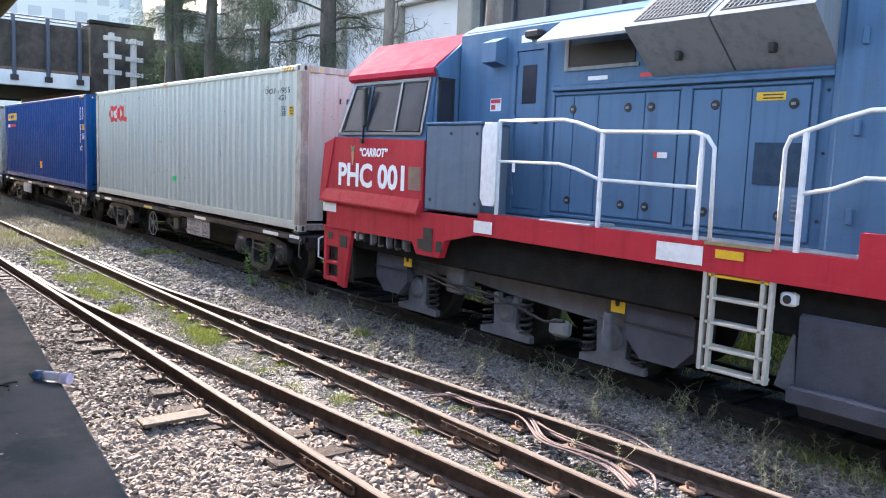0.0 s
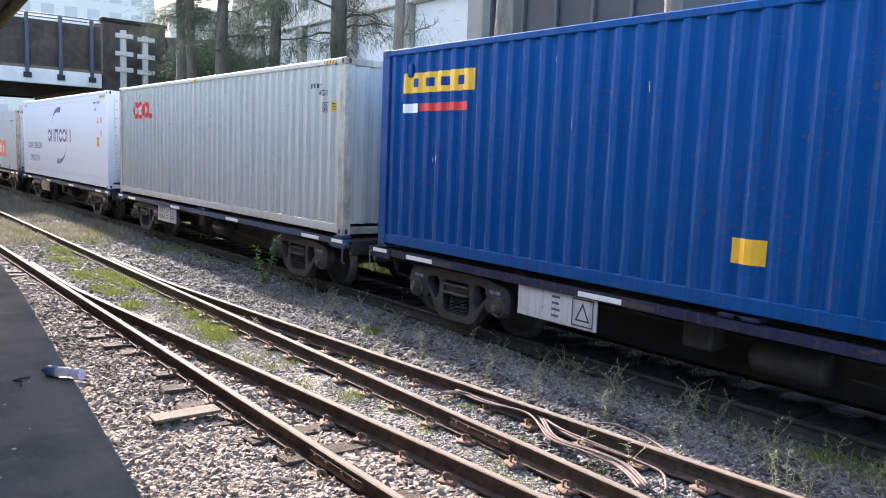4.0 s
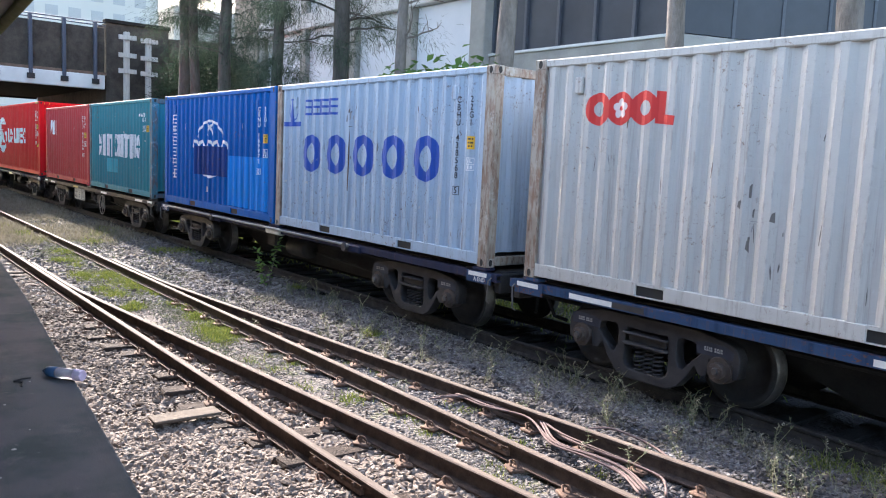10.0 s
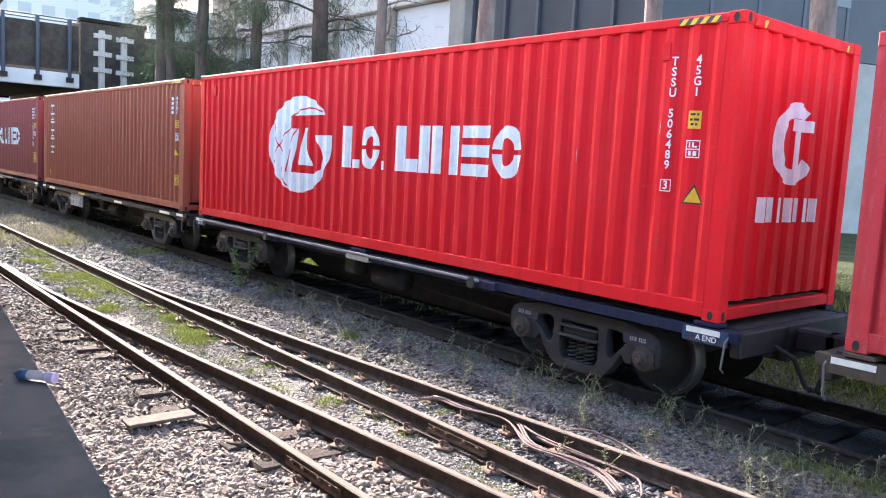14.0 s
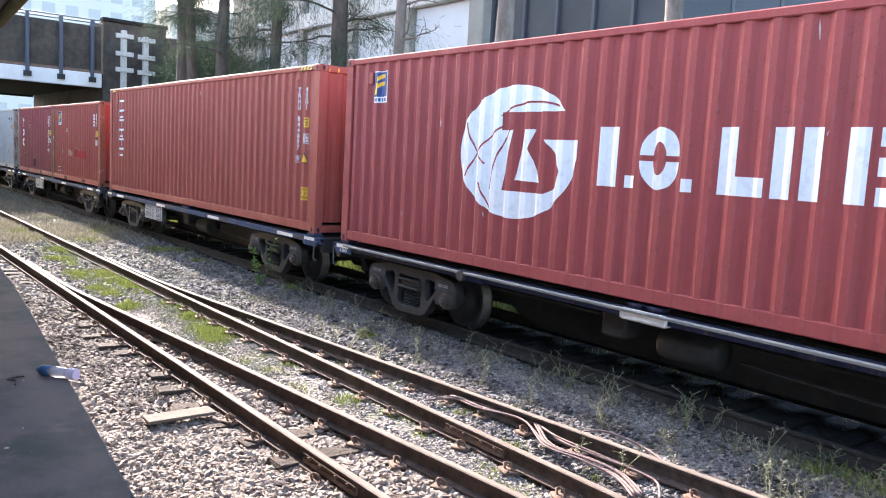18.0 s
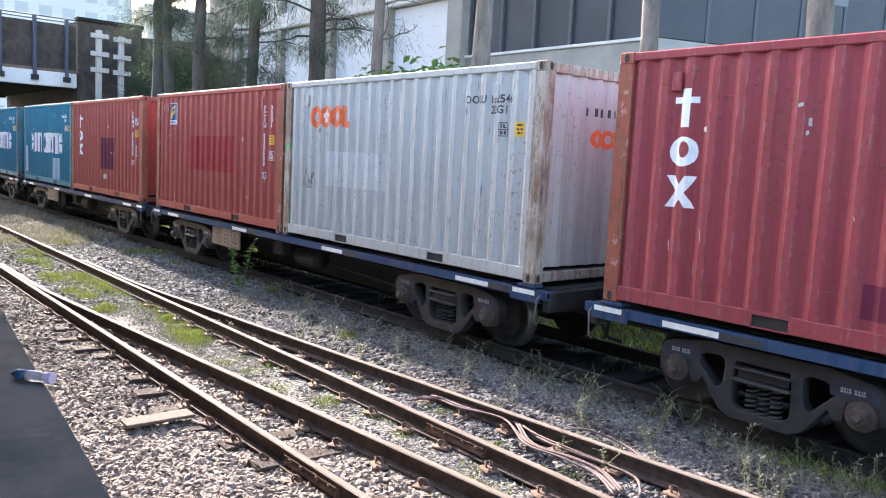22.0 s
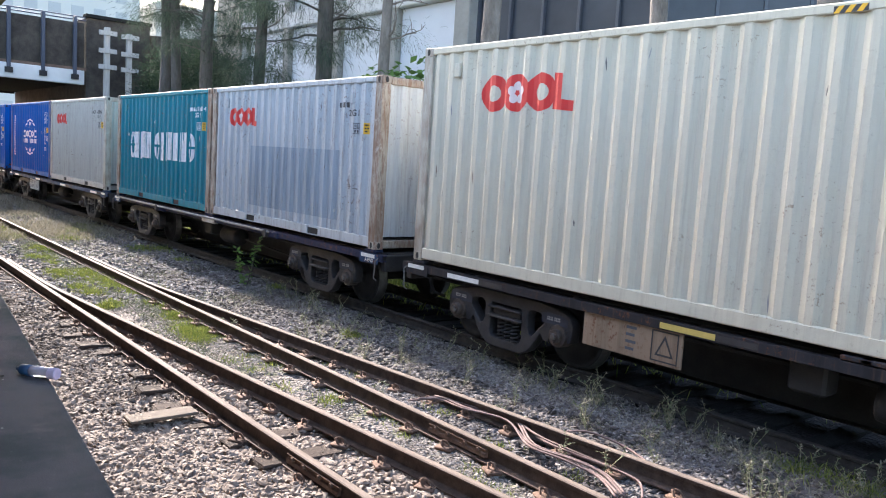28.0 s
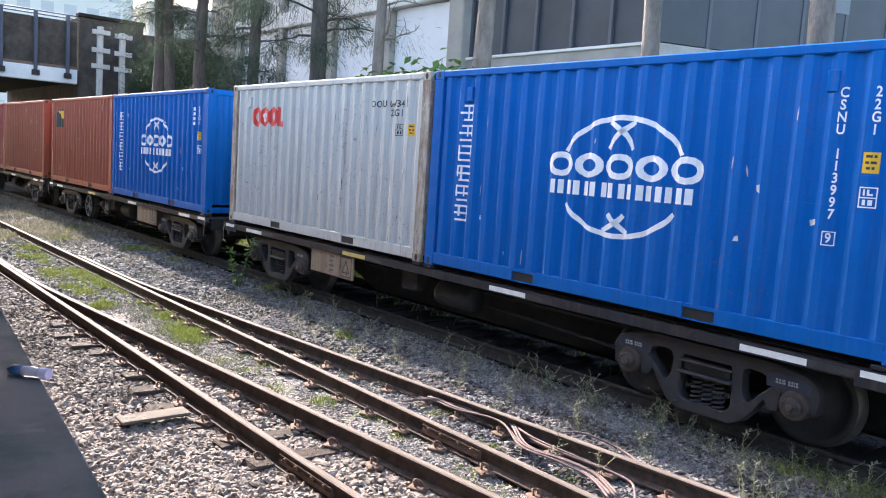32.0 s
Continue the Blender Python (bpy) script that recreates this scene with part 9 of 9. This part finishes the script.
    back = [(r.uniform(-30, 4), r.uniform(9.5, 11.4), r.uniform(0.4, 0.8)) for i in range(110)]
    blades("bank_grass", "rough green grass on the bank behind the train", GRASS, back, 1100, 0.7, 0.1, 0.35, 0.008, 7)
    edge = [(r.uniform(-20, -7), 0.0, r.uniform(0.1, 0.25)) for i in range(22)]
    edge = [(x, plat_edge(x) + r.uniform(0.1, 0.5), q) for x, y, q in edge]
    blades("edge_weeds", "dry weeds along the platform edge", GRASS_DRY, edge, 300, 0.6, 0.06, 0.2, 0.003, 8)
    # single weeds that stand out
    kinds = []
    for k in range(6):
        rr = random.Random(40 + k)
        w = thing("weed_plant", (-6.0 - k, 6.4, -0.12), "thin upright weed with small pale leaves", "weed", "weeds on the gravel")
        for q in range(3):
            path = [(0, 0, 0)]
            a = rr.uniform(0, 6.3)
            hgt = rr.uniform(0.14, 0.26) + 0.035 * k
            for s in range(1, 5):
                path.append((0.035 * s * math.cos(a) * rr.uniform(0.2, 1.5), 0.035 * s * math.sin(a) * rr.uniform(0.2, 1.5), hgt * s / 4 * rr.uniform(0.9, 1.05)))
            part("stem", Shape().tube(path, [0.0036, 0.0032, 0.0028, 0.0022, 0.0015], 4), MATS["dry_stem"] if "dry_stem" in MATS else mottled("dry_stem", (0.17, 0.16, 0.09), (0.3, 0.28, 0.17), 10), w)
            lv = Shape()
            for i in range(22):
                s = rr.uniform(0.2, 1.0) * 4
                i0 = min(3, int(s))
                p = Vector(path[i0]).lerp(Vector(path[i0 + 1]), s - i0)
                d = Vector((rr.uniform(-1, 1), rr.uniform(-1, 1), rr.uniform(-0.1, 0.7))).normalized() * rr.uniform(0.02, 0.05)
                sd = d.cross(Vector((0, 0, 1))).normalized() * 0.008
                lv.add([p, p + d * 0.5 + sd, p + d, p + d * 0.5 - sd], [(0, 1, 2, 3)])
            part("leaves", lv, WEED if q else GRASS_DRY, w)
        kinds.append(w)
    spots = [(-12.0, 7.0), (-9.2, 6.1), (-8.6, 6.55), (-7.2, 6.8), (-5.9, 6.75), (-5.2, 6.6), (-4.6, 6.85), (-4.2, 6.3), (-3.7, 6.6), (-3.2, 6.2), (-4.9, 6.1), (-6.6, 5.95), (-9.9, 5.1), (-10.4, 4.75), (-5.6, 5.55), (-2.9, 5.9), (-8.1, 5.55)] + [(r.uniform(-13, -2.2), r.uniform(5.75, 6.95)) for i in range(26)] + [(r.uniform(-8, -1.8), r.uniform(6.6, 7.05)) for i in range(22)] + [(r.uniform(-10, -3), r.uniform(4.8, 5.6)) for i in range(8)]
    for i, (x, y) in enumerate(spots):
        copy_thing(kinds[i % 6], pose(x, y, ground_height(x, y) - 0.01, 0, 0, r.uniform(0, 360)))
    # leafy sapling close to the rail
    sap = thing("sapling", (-13.45, 6.5, -0.17), "leafy green sapling growing beside the main track", "plant")
    rr = random.Random(77)
    for q in range(4):
        a = q * 1.6 + 0.4
        path = [(0.07 * s * math.cos(a), 0.07 * s * math.sin(a), 0.98 * s / 4 * (1 - 0.12 * q)) for s in range(5)]
        part("stem", Shape().tube(path, [0.008, 0.007, 0.005, 0.004, 0.002], 5), BARK, sap)
        for i in range(20):
            s = rr.uniform(0.6, 4)
            i0 = min(3, int(s))
            p = Vector(path[i0]).lerp(Vector(path[i0 + 1]), s - i0)
            leaf_at(sap, p, rr, 0.13)
    # broad-leaved shrub behind the train
    shrub = thing("shrub", (-14.4, 10.6, ground_height(-14.4, 10.6)), "broad-leaved green shrub behind the train", "shrub")
    for q in range(9):
        a = q * 0.75
        top = Vector((rr.uniform(-1.0, 1.5), rr.uniform(-0.3, 0.3), rr.uniform(3.7, 4.35)))
        path = [Vector((0, 0, 0)).lerp(top, s / 5) + Vector((rr.uniform(-0.05, 0.05), 0, 0)) for s in range(6)]
        part("stem", Shape().tube(path, [0.025, 0.022, 0.018, 0.014, 0.01, 0.005], 5), BARK, shrub)
        for i in range(26):
            p = path[5] + Vector((rr.gauss(0, 0.26), rr.gauss(0, 0.2), rr.gauss(-0.15, 0.2)))
            leaf_at(shrub, p, rr, 0.27)


def leaf_at(own, p, rr, size):
    """One broad pointed leaf with a folded midrib."""
    d = Vector((rr.uniform(-1, 1), rr.uniform(-1, 1), rr.uniform(-0.5, 0.5))).normalized() * size * rr.uniform(0.7, 1.2)
    sd = d.cross(Vector((rr.uniform(-0.4, 0.4), rr.uniform(-0.4, 0.4), 1))).normalized() * size * 0.33
    up = Vector((0, 0, size * 0.08))
    s = Shape().add([p, p + d * 0.45 + sd + up, p + d, p + d * 0.45 - sd + up, p + d * 0.5], [(0, 1, 4), (1, 2, 4), (2, 3, 4), (3, 0, 4)])
    part("leaf", s, LEAF, own)


build_plants()


# ================= movement =================


def run(t):
    """Metres that the train has gone after t seconds."""
    k = t / 16.0
    return 108.14696 * k ** 1 + 9.25696 * k ** 2 + -0.59499 * k ** 3


def motions():
    times = [0.0, 2.0, 4.0, 6.0, 8.0, 10.0, 12.0, 14.0, 16.0, 18.0, 20.0, 22.0, 24.0, 26.0, 28.0, 30.0, 32.0]
    for ob in TRAIN:
        home = ob.matrix_basis.copy()
        walk(ob, [(t, Matrix.Translation((run(t), 0, 0)) @ home) for t in times])
    steps = [i * 0.08 for i in range(400)] + [32.0]
    for ob, x, z, r in WHEELS:
        walk(ob, [(t, Matrix.Translation((x, 0, z)) @ Matrix.Rotation(run(t) / r, 4, "Y")) for t in steps])


TRAIN = [*BOX.values(), *WAGONS, *LOCO]
motions()
